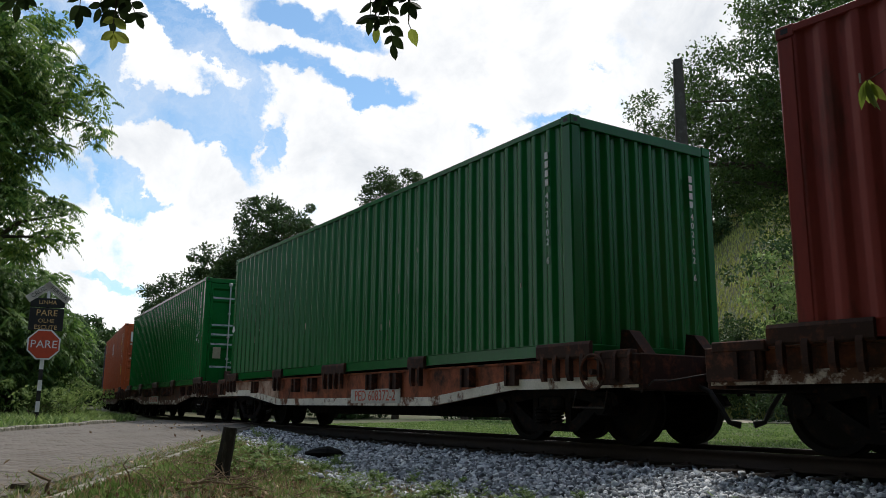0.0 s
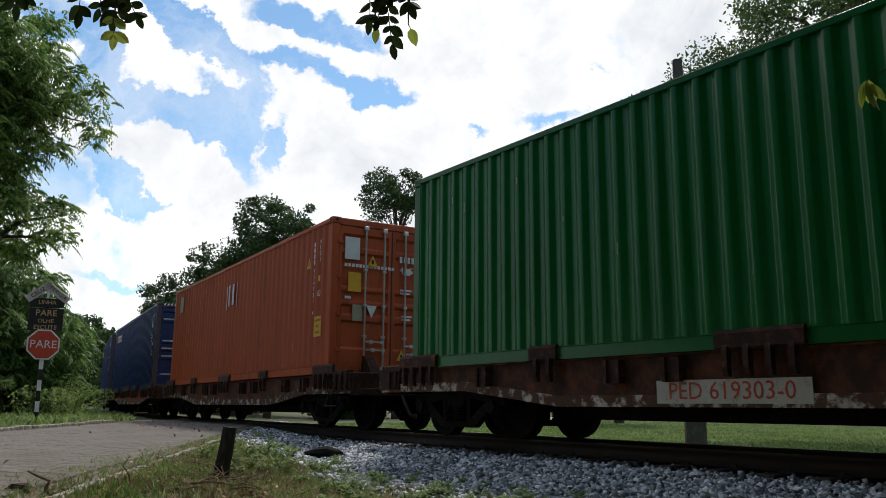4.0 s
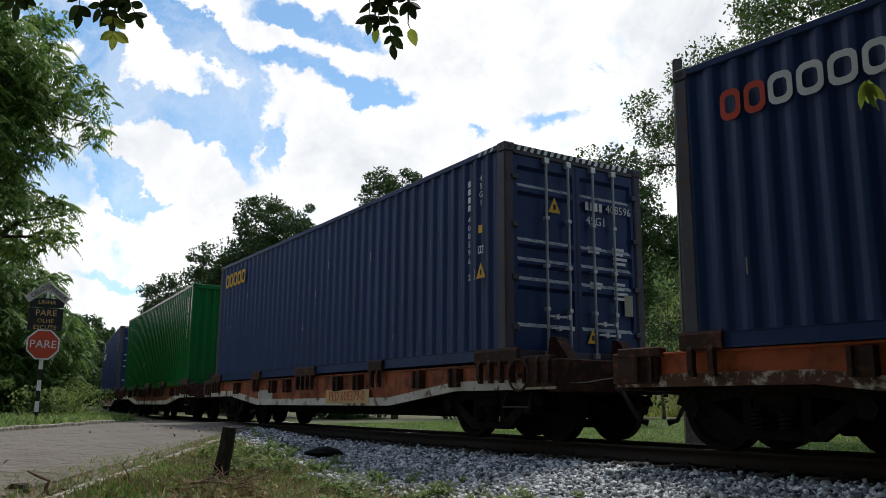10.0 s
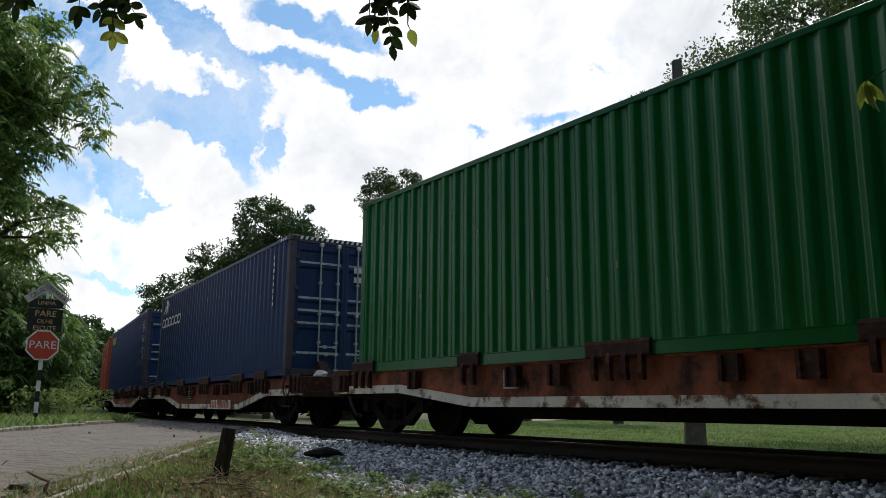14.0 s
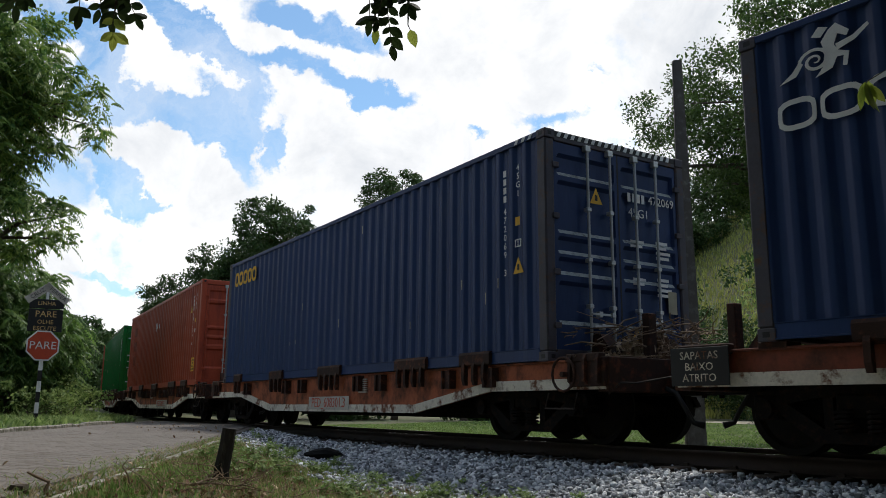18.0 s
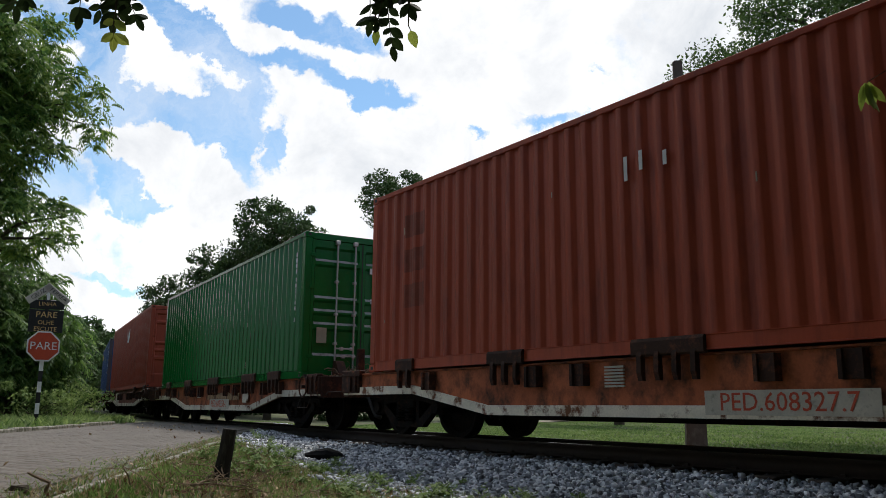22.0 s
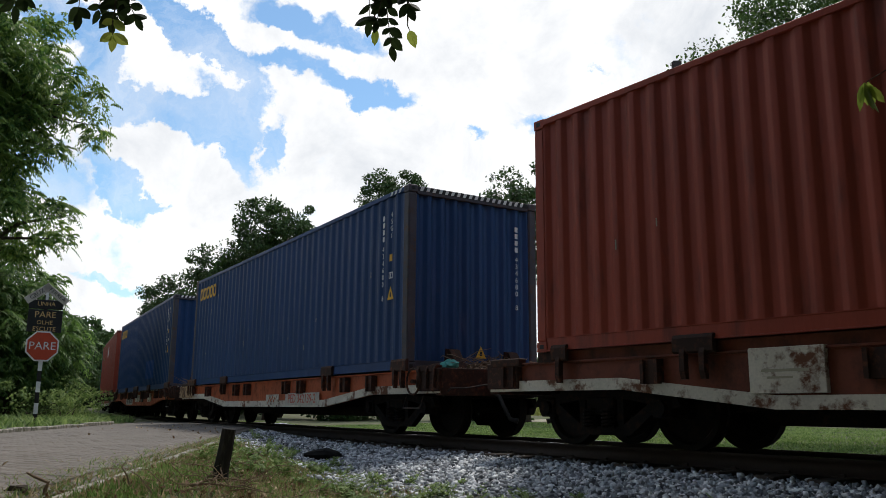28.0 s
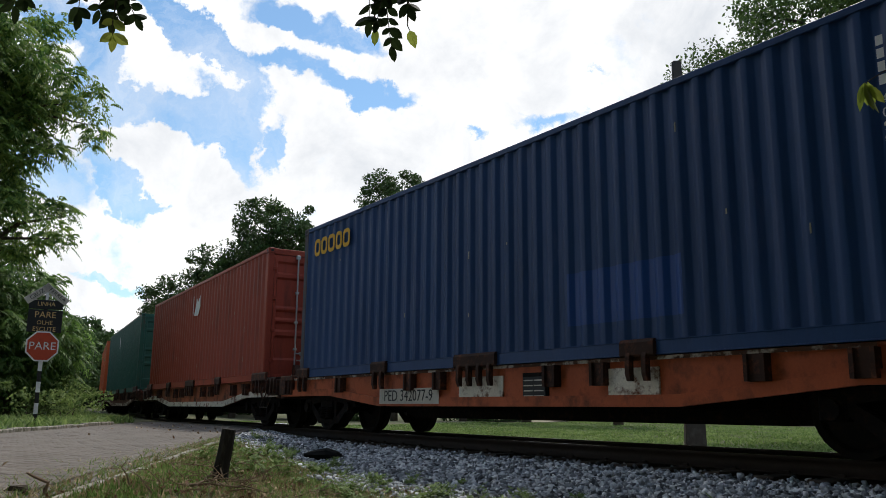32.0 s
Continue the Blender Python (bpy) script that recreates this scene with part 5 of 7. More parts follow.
    if lift > 0.01:
        pad = obj("container_pad", B((-.14, .14, -.12, .12, .95, .982 + lift), bevel=.006), M_BRACKET)
        for x in (-5.98, 5.98):
            for y in (-1.09, 1.09):
                part("container_pad", pad, None, w, m=Matrix.Translation((x, y, 0)))
        if lift > .05:
            beam = obj("spacer_beam", B((-5.8, 5.8, -.03, .03, .965, .984 + lift)), paint)
            for y in (-1.12, 1.12):
                part("spacer_beam", beam, None, w, m=Matrix.Translation((0, y, 0)))
    bogies = []
    for x in (-5.31, 5.31):
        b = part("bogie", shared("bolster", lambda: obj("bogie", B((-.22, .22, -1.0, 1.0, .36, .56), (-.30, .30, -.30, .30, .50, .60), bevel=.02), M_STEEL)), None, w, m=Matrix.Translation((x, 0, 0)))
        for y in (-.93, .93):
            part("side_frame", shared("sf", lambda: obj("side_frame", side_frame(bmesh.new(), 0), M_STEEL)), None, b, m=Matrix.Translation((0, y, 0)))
            for x2 in (-.14, .14):
                def spr():
                    bm = bmesh.new()
                    tube(bm, [(.07 * math.cos(k * .9), .07 * math.sin(k * .9), .22 + k * .0058) for k in range(36)], .016, 5)
                    return obj("spring", bm, M_STEEL)
                part("spring", shared("spring", spr), None, b, m=Matrix.Translation((x2, y * 1.09, 0)))
            for x2 in (-.88, .88):
                part("axle_box", shared("ab", lambda: obj("axle_box", cyl(B((-.13, .13, -.07, .07, -.10, .13), bevel=.02), (0, -.08, 0), (0, 1, 0), .09, .08, 12), M_STEEL)), None, b, m=Matrix.Translation((x2, y, WHEEL_R)) if y < 0 else Matrix.Translation((x2, y, WHEEL_R)) @ Matrix.Rotation(math.pi, 4, "Z"))
        sets = []
        for x2 in (-.88, .88):
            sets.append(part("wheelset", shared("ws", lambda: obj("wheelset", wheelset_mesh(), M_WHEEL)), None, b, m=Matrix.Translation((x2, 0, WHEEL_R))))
        bogies.append((b, x, sets))
    return w, bogies


WAGON_ROWS = (
    (0, "dark rusted container flat wagon", "", 0, "white"), (1, "rust-red container flat wagon with chipped white edge", "PED 608372-2", 1.2, "red"),
    (0, "brown rusted container flat wagon with chipped white edge", "PED 619303-0", -.68, "red"), (0, "dark brown rusted container flat wagon", "", -1.2, "white"),
    (5, "rust-red container flat wagon with worn number", "", 1.0, "white"), (1, "rust-red container flat wagon with white edge", "PED 608379-0", 1.45, "orange"),
    (1, "rust-red container flat wagon with fresh white edge", "", 0, "white"), (7, "dark brown container flat wagon with white edge", "", 1.5, "red"),
    (2, "rust-red container flat wagon with branches on its deck", "PED_608301.3", -.1, "red"), (2, "rust-red container flat wagon with dry twigs on deck", "PED.608327.7", 1.25, "red"),
    (2, "rusty container flat wagon with yellowed patches", "PED.608356-1", .48, "red"), (6, "red-brown container flat wagon with a large white panel", "", 0, "white"),
    (4, "orange-red container flat wagon with litter on deck", "PED 342139-2", 1.93, "red"), (3, "orange-red container flat wagon with white blocks", "PED 342077-9", -2.17, "white"),
    (1, "rusty container flat wagon", "", 0, "white"), (0, "rusty container flat wagon", "", 0, "white"), (1, "rusty container flat wagon", "", 0, "white"), (0, "rusty container flat wagon", "", 0, "white"),
)
for _i, (_st, _lab, _num, _px, _ns) in enumerate(WAGON_ROWS):
    WAGONS.append(wagon(_i, STYLES[_st], _lab, _num if _ns != "none" else "", _px, _ns if _ns != "none" else "white"))


def worn_number(i, x, z, n, h, material, panel=None):
    """A wagon number worn past reading: upright bars."""
    w = WAGONS[i][0]
    if panel:
        part("number_panel", B((x - .85, x + .85, -1.224, -1.218, z - .03, z + h + .03)), panel, w, "stained number panel")
    me = obj("worn_digit", B((0, .62 * 1.5 / n, -1.2275, -1.2245, z, z + h)), material)
    for k in range(n):
        if k != 3:
            part("worn_digit", me, None, w, "worn stencilled digit as a bar", Matrix.Translation((x - .75 + k * 1.5 / n, 0, 0)))


worn_number(3, -1.5, .50, 11, .14, M_FLANGE_WORN)
part("number_panel", B((-2.0, -.3, -1.224, -1.218, .45, .62)), M_FLANGE_WORN, WAGONS[4][0], "chipped pale patch where a number wore off")
worn_number(7, 1.5, .37, 11, .16, M_SIGNRED, M_FLANGE)
part("stencil_panel", B((-.04, .70, -1.224, -1.218, .47, .68)), M_FLANGE, WAGONS[12][0], "small white panel with a scribbled mark")
part("scribble", tube(bmesh.new(), [(.08, -1.227, .50), (.2, -1.227, .62), (.26, -1.227, .54), (.36, -1.227, .64), (.42, -1.227, .53), (.5, -1.227, .62), (.58, -1.227, .56)], .008, 5), M_SILL2, WAGONS[12][0], "brown scribbled line")
part("number_patch", B((1.35, 2.12, -1.222, -1.216, .58, .74)), M_BOARD, WAGONS[10][0], "yellowed patch over an old number")
part("number_patch", B((-.6, 1.3, -1.222, -1.216, .60, .76)), M_BOARD, WAGONS[10][0], "yellowed patch over an old number")
part("number_patch", B((2.40, 2.82, -1.222, -1.216, .52, .80)), M_FLANGE, WAGONS[10][0], "chipped cream patch beside the number")
part("faded_sill_panel", B((-6.9, -4.75, -1.185, -1.174, .72, .94)), M_SILL_PALE, WAGONS[1][0], "faded chipped pale paint on the sill")
part("faded_sill_panel", prism(bmesh.new(), ((-4.7, .73), (-3.1, .54), (-3.1, .94), (-4.7, .94)), "y", -1.185, -1.174), M_SILL_PALE, WAGONS[1][0], "faded chipped pale paint on the sill")

# ---- trees ----
RIDERS = []


def leaf_cloud(centers, spread, n_per, size, seed, squash=0.8, droop=0.0):
    """Small folded leaves scattered in clumps; returns corners and faces."""
    rg = np.random.default_rng(seed)
    centers = np.asarray(centers, float)
    n = len(centers) * n_per
    c = np.repeat(centers, n_per, 0)
    sp = np.repeat(np.broadcast_to(np.asarray(spread, float), (len(centers),)), n_per)
    d = rg.normal(size=(n, 3))
    d /= np.linalg.norm(d, axis=1)[:, None]
    p = c + d * (sp * rg.uniform(0.25, 1.0, n) ** 0.6)[:, None] * np.array((1, 1, squash))
    ax = rg.normal(size=(n, 3)) + d * 0.8 - np.array((0, 0, droop))
    ax /= np.linalg.norm(ax, axis=1)[:, None]
    side = np.cross(ax, rg.normal(size=(n, 3)) + np.array((0, 0, 1.2)))
    side /= np.linalg.norm(side, axis=1)[:, None] + 1e-9
    s = size * rg.uniform(0.6, 1.3, n)
    up = np.cross(side, ax)
    a = p - ax * s[:, None] * 0.5
    b = p + side * s[:, None] * 0.26 + up * s[:, None] * 0.08
    e = p + ax * s[:, None] * 0.5
    f = p - side * s[:, None] * 0.26 + up * s[:, None] * 0.08
    v = np.stack([a, b, e, f], 1).reshape(-1, 3)
    i = np.arange(n)[:, None] * 4
    return v, np.concatenate([i + np.array((0, 1, 2)), i + np.array((0, 2, 3))], 0)


def limbs(base, height, r, reach, seed, n_limb=7, crown_from=0.4, lean=(0, 0)):
    """Trunk and limbs as tubes; returns the mesh and the limbs' outer points."""
    rg = random.Random(seed)
    bm = bmesh.new()
    x, y, z = base
    pts = [Vector((x + lean[0] * t + rg.uniform(-.04, .04) * height * t, y + lean[1] * t + rg.uniform(-.04, .04) * height * t, z - 0.3 + t * height * 0.85)) for t in (0, .12, .3, .5, .7, .88, 1)]
    tube(bm, pts, [r * 1.35, r, r * .85, r * .65, r * .45, r * .28, r * .12], 9)
    tips = []
    for k in range(n_limb):
        t = crown_from + (1 - crown_from) * k / n_limb
        i = min(int(t * 6), 5)
        p0 = pts[i].lerp(pts[i + 1], t * 6 - i)
        a = k * 2.4 + rg.uniform(-.4, .4)
        ln = reach * (1.05 - 0.45 * t) * rg.uniform(.8, 1.15)
        p1 = p0 + Vector((math.cos(a) * ln * .5, math.sin(a) * ln * .5, ln * .28))
        p2 = p0 + Vector((math.cos(a) * ln, math.sin(a) * ln, ln * rg.uniform(.25, .6)))
        rr = r * (0.5 - 0.28 * t)
        tube(bm, [p0, p1, p2], [rr, rr * .6, rr * .2], 6)
        tips += [p1, p2, p1.lerp(p2, .5)]
        for _ in range(3):
            b = a + rg.uniform(-1.1, 1.1)
            q = p1.lerp(p2, rg.uniform(0, .8))
            e = q + Vector((math.cos(b), math.sin(b), rg.uniform(-.1, .7))) * ln * rg.uniform(.3, .55)
            tube(bm, [q, q.lerp(e, .5) + Vector((0, 0, ln * .03)), e], [rr * .4, rr * .25, rr * .08], 5)
            tips += [e, q.lerp(e, .5)]
    return bm, tips, pts[-1]


def tree(x, y, height, r, reach, seed, leaf, size, n_per, label, clump=0.9, crown_from=0.4, squash=0.75, extra=2, lean=(0, 0), category="tree", droop=0.0, z=None):
    t = thing("tree", label, category, Matrix.Identity(4))
    base = (x, y, gz(x, y) if z is None else z)
    bm, tips, top = limbs(base, height, r, reach, seed, 8, crown_from, lean)
    part("trunk", bm, M_BARK, t, smooth=True)
    rg = random.Random(seed + 1)
    cs = [p for p in tips] + [top]
    for p in tips:
        for _ in range(extra):
            cs.append(p + Vector((rg.gauss(0, .7), rg.gauss(0, .7), rg.gauss(.1, .5))) * clump)
    v, f = leaf_cloud(cs, [clump * rg.uniform(.55, 1.15) for _ in cs], n_per, size, seed, squash, droop)
    ob = new("crown", np_mesh("crown", v, f, leaf))
    ob.parent = t
    return t


def at_px(x, d):
    """A place on the ground d metres from the camera, in the direction x of its view (half widths from the middle)."""
    a = radians(YAW) + math.atan(x * 0.5446)
    return EYE.x + math.sin(a) * d, EYE.y + math.cos(a) * d


def fronds(centers, spread, n_per, length, seed, pairs=7, droop=.5):
    """Feathered leaves in rosettes at the twigs' ends: leaflets hang on both sides of each arched stalk."""
    rg = np.random.default_rng(seed)
    m = len(centers)
    c = np.repeat(np.asarray(centers, float), n_per, 0)
    sp = np.repeat(np.asarray(spread, float), n_per)
    n = len(c)
    turn = np.tile(np.arange(n_per) * 2.4, m) + np.repeat(rg.uniform(0, 6.28, m), n_per) + rg.normal(0, .25, n)
    rise = rg.uniform(-.35, 1.0, n)
    ax = np.stack([np.cos(turn) * np.cos(rise), np.sin(turn) * np.cos(rise), np.sin(rise)], 1)
    p = c + ax * (sp * rg.uniform(.05, .45, n))[:, None] + rg.normal(0, .05, (n, 3))
    L = length * rg.uniform(.7, 1.25, n)
    side = np.cross(ax, rg.normal(size=(n, 3)) * .5 + np.array((0, 0, 1.)))
    side /= np.linalg.norm(side, axis=1)[:, None] + 1e-9
    V, F = [], []
    k0 = 0
    for k in range(pairs):
        t = (k + .5) / pairs
        q = p + ax * (L * t)[:, None]
        q[:, 2] -= L * droop * t * t
        way = ax.copy()
        way[:, 2] -= droop * 2 * t
        way /= np.linalg.norm(way, axis=1)[:, None]
        w = L * .33 * (1 - .6 * abs(t - .4) / .6)
        for sg in (-1, 1):
            e = q + side * (sg * w * .8)[:, None] + way * (w * .55)[:, None]
            e[:, 2] -= w * .55
            m1 = q + (e - q) * .5 + way * (L * .095)[:, None]
            m2 = q + (e - q) * .5 - way * (L * .095)[:, None]
            V.append(np.stack([q, m1, e, m2], 1))
            i = np.arange(n)[:, None] * 4 + k0
            F.append(i + np.array((0, 1, 2, 3)))
            k0 += n * 4
    return np.concatenate([v.reshape(-1, 3) for v in V]), np.concatenate(F)


def full_tree(base, lobes, clump, per_lobe, leaf, size, n_per, seed, label, r=.2, feathered=False, squash=.8, category="tree", trunk_to=.75, droop=.3, core=None):
    """A tree whose crown is made of lobes (centre and half axes); limbs run from the trunk into each."""
    t = thing("tree", label, category, Matrix.Identity(4))
    rg = random.Random(seed)
    cs, sp = [], []
    bm = bmesh.new()
    x, y = base
    z = gz(x, y)
    top = max(l[2] + l[4] * .3 for l in lobes)
    cx, cy = sum(l[0] for l in lobes) / len(lobes), sum(l[1] for l in lobes) / len(lobes)
    spine = [Vector((x + (cx - x) * q ** 2 + rg.uniform(-.1, .1), y + (cy - y) * q ** 2 + rg.uniform(-.1, .1), z - .3 + (top * trunk_to - z + .3) * q)) for q in (0, .15, .35, .55, .8, 1)]
    tube(bm, spine, [r * 1.4, r, r * .9, r * .75, r * .5, r * .25], 9)
    for lx, ly, lz, ax, az in lobes:
        m = max(5, int(per_lobe * ax * ax * az / 8))
        for i in range(m):
            while True:
                u = Vector((rg.uniform(-1, 1), rg.uniform(-1, 1), rg.uniform(-1, 1)))
                if .25 < u.length < 1:
                    break
            q = Vector((lx + u.x * ax, ly + u.y * ax, lz + u.z * az))
            cs.append(q)
            sp.append(clump * rg.uniform(.5, 1.15))
            if i < 7:
                k = min(range(2, 6), key=lambda j: abs(spine[j].z - (q.z - .35 * (q - spine[j]).xy.length)))
                s0 = spine[k]
                mid = s0.lerp(q, .55) + Vector((rg.uniform(-.2, .2), rg.uniform(-.2, .2), .12 * (q - s0).length))
                rr = r * (.42 if k < 4 else .28)
                tube(bm, [s0, mid, q], [rr, rr * .55, rr * .15], 6)
    part("trunk", bm, M_BARK, t, smooth=True)
    v, f = fronds(cs, sp, n_per, size, seed, 6, droop) if feathered else leaf_cloud(cs, sp, n_per, size, seed, squash, droop)
    ob = new("crown", np_mesh("crown", v, f, leaf))
    ob.parent = t
    # Shade inside the crown, painted by leaves of a deeper green.
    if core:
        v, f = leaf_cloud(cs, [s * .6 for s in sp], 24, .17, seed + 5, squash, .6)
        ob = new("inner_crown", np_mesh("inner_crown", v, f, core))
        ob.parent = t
        tagged(ob, "inner leaves whose deeper green paints the crown's shade")
    return t


def build_trees():
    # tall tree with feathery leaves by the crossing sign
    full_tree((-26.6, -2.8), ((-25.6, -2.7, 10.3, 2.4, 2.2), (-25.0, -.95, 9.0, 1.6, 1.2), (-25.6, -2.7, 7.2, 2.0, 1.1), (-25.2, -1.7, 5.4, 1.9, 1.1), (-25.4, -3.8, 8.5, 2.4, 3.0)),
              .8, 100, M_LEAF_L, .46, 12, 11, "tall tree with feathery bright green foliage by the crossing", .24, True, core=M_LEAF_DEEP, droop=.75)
    full_tree((-28.2, -.4), ((-28.0, -.6, 2.2, 2.2, 1.7), (-27.9, .7, 2.3, 1.0, 1.1), (-28, -2.6, 2.6, 2.2, 2.0), (-28.3, -1.0, 4.0, 1.8, 1.2)),
              .75, 210, M_LEAF_DEEP, .46, 13, 12, "low dark bushy tree with drooping leaves behind the crossing sign", .12, True, trunk_to=.5, droop=.9)
    # broad dark tree beyond the track
    full_tree((-6.6, 12.6), ((-7.3, 12.3, 7.9, 4.2, 2.6), (-3.0, 13.4, 10.4, 4.6, 3.2), (-11.5, 11.8, 7.9, 1.9, 1.5), (-5.4, 13.0, 10.6, 2.6, 1.7), (-9.4, 12.8, 6.3, 2.1, 1.3)),
              .62, 72, M_LEAF_R2, .105, 170, 21, "broad dark-leaved tree behind the railway line", .34)
    full_tree((-5.6, 16.2), ((-6.4, 15.4, 3.2, 2.2, 2.4), (-3.8, 15.4, 4.2, 2.6, 3.0)), .9, 60, M_LEAF_FAR, .15, 130, 23, "light green bushy tree on the slope", .16, trunk_to=.5)
    for k, (x, y, a, h) in enumerate(((-16.5, 23.5, 2.4, 2.0), (-13.2, 22.0, 2.4, 2.3), (-19.5, 26.5, 2.4, 1.7), (-10, 21, 2.4, 2.2), (-22, 40, 2.2, 1.6), (-26, 46, 2.6, 1.9), (-17, 38, 2.4, 2.0), (-31, 52, 2.6, 1.8))):
        if y < 30:
            x, y, a, h = x * 2, EYE.y + (y - EYE.y) * 2, a * 1.9, h * 1.9
        full_tree((x, y), ((x, y, h * .9 + gz(x, y), a, h),), 1.1, 14, M_LEAF_FAR, .28, 100, 90 + k, "dark bush at the foot of the slope", .08, trunk_to=.4, category="bush")
    for k, (x, y, a, h) in enumerate(((-24.0, -2.2, .9, .7), (-25.5, -.6, 1.0, .8), (-23.2, -3.6, .9, .6), (-26.5, .6, 1.0, .8), (-28.5, 1.6, 1.1, .8), (-31, 1.9, 1.2, .9), (-27, -4.5, 1.4, 1.0))):
        full_tree((x, y), ((x, y, h * .7, a, h * .8),), .4, 160, M_WEED, .11, 60, 170 + k, "tangled green shrub on the verge behind the sign", .03, trunk_to=.4, category="bush")
    for k, (p, d, zc, a, h) in enumerate(((.42, 33, 3.4, 2.2, 3.2), (.49, 30, 3.0, 1.6, 2.4), (.73, 29, 5.4, 1.25, 1.2), (.84, 28, 3.4, 2.0, 3.2), (.93, 31, 4.0, 2.3, 3.6), (1.03, 27, 3.2, 2.2, 3.0))):
        x, y = at_px(p, d * 2.1)
        zc, a, h = zc * 2.0 + gz(x, y), a * 2.1, h * 2.1
        full_tree((x, y), ((x, y, zc, a, h), (x + 1.2, y + .6, zc + h * .5, a * .6, h * .6)), 1.5, 3.4, M_LEAF_FAR if k % 3 else M_WEED, .34, 95, 190 + k, "bushy green tree before the grassy slope", .12, trunk_to=.6)
    for k, (p, d, a, h) in enumerate(((.44, 122, 5.5, 4.0), (.52, 125, 6.0, 4.6), (.59, 121, 5.0, 3.4), (.66, 126, 6.5, 5.0), (.73, 122, 5.6, 4.2), (.80, 124, 6.2, 4.8), (.555, 84, 1.3, 1.0), (.66, 92, 1.6, 1.3), (.60, 100, 1.5, 1.1))):
        x, y = at_px(p, d)
        full_tree((x, y), ((x, y, gz(x, y) + h * .8, a, h),), 1.0, 11, M_LEAF_FAR, .42, 60, 230 + k, "dark bush on the grassy hillside", .1, trunk_to=.4, category="bush")
    # row along the far side of the line
    row = (((-45.2, 18.3), 11.6, 2.9, 1.9), ((-49.7, 18.3), 9.6, 3.4, 1.8), ((-55.5, 16.8), 7.9, 2.9, 1.6), ((-70, 20.5), 5.6, 3.0, 2.2), ((-43.3, 26.6), 15.3, 2.7, 1.3), ((-52, 22), 9.2, 3.8, 2.2),
           ((-60, 19), 7.0, 3.2, 1.8), ((-30.6, 25.8), 12.4, 2.3, 1.8), ((-24.2, 25.4), 11.2, 2.4, 2.2), ((-38, 28), 9.6, 3.6, 2.0))
    for k, ((x, y), zc, a, h) in enumerate(row):
        lobes = [(x, y, zc, a, h), (x - .8 * a, y + .3 * a, zc - h * .8, a * .75, h * .8), (x + .7 * a, y - .2 * a, zc - h * .7, a * .8, h * .8)]
        if k not in (0, 4):
            lobes.append((x, y, zc - h * 1.9, a * .9, h * 1.2))
        full_tree((x, y), lobes, .75, 30, M_LEAF_FAR, .22, 125, 31 + k, "round-crowned tree in the row beyond the railway", .2)
    for k, (x, y, a, h) in enumerate(((-58, 22, 4, 3), (-66, 24, 4, 3.4), (-76, 24, 5, 4), (-84, 30, 5, 4.5), (-48, 26, 4, 3), (-40, 32, 4, 3), (-33, -3, 3, 2.2), (-38, -1, 3, 2.4), (-44, 1, 3.4, 2.6), (-52, 3, 3.6, 2.8), (-36, -8, 4, 4), (-46, -6, 5, 5), (-31.5, .2, 1.7, 1.3), (-36, 2.2, 1.8, 1.3), (-42, 4.4, 1.9, 1.5), (-50, 5.8, 2, 1.6), (-33, -5, 3, 3.4), (-32, -1.5, 2.2, 3.0), (-41, -3, 4, 4.6), (-112, 22, 8, 6), (-125, 29, 8, 7), (-140, 36, 9, 8), (-104, 14, 8, 6), (-94, 9, 7, 6), (-80, 6, 6, 5), (-66, 4, 5, 4), (-100, 46, 8, 6), (-120, 60, 9, 8))):
        full_tree((x, y), ((x, y, h * .8 + gz(x, y), a, h),), .9 if a < 6 else 1.8, 30 if a < 6 else 5, M_LEAF_FAR, .36 if a < 6 else .85, 48, 110 + k, "dense green thicket along the line", .1, trunk_to=.4, category="bush")


build_trees()


def unseen_shade_trees():
    """Unseen trees added around and above the camera, to shade the train's near side and the ballast."""
    for k, (x, y, zc, a, h) in enumerate(((-17, -18, 6, 5, 5), (-9, -14.5, 6.5, 5, 5.5), (-2, -12.5, 7, 4.6, 5), (4.5, -10.5, 7, 5, 5.5), (10, -8.5, 7, 5, 5.5), (16.5, -8, 7, 5, 5.5), (23.5, -8.5, 7, 5, 5.5), (31, -8, 7, 5, 5.5), (2, -19, 9, 6, 7), (14, -17, 9, 6, 7), (-4.5, -9.6, 7.6, 3.0, 2.0), (6.2, -4.6, 6.8, 3.8, 2.4), (8, 1.5, 8.2, 4.2, 2.6), (2.4, -5.6, 6.3, 3.0, 1.5), (1.0, -8.6, 6.2, 3.2, 1.6), (1.1, -4.2, 6.1, 2.3, .9), (.8, -5.0, 9.2, 3.6, 1.3), (-1.2, -4.6, 6.3, 2.3, 1.0), (3.5, -8.5, 9.6, 4.2, 1.5))):
        full_tree((x + 2, 4.5) if (x, y) == (8, 1.5) else (2.6, -10.2) if zc < 6.4 and x < 3 or (x, y) == (-1.2, -4.6) or zc > 9.1 and h < 1.6 else (x, y - 1), ((x, y, zc, a, h),), 1.5, 16 if x > 0 else 9, M_LEAF_R, .9, 50 if x > 2 else 34, 60 + k, "unseen dark tree added to shade the train's near side", .25, trunk_to=.6)


unseen_shade_trees()


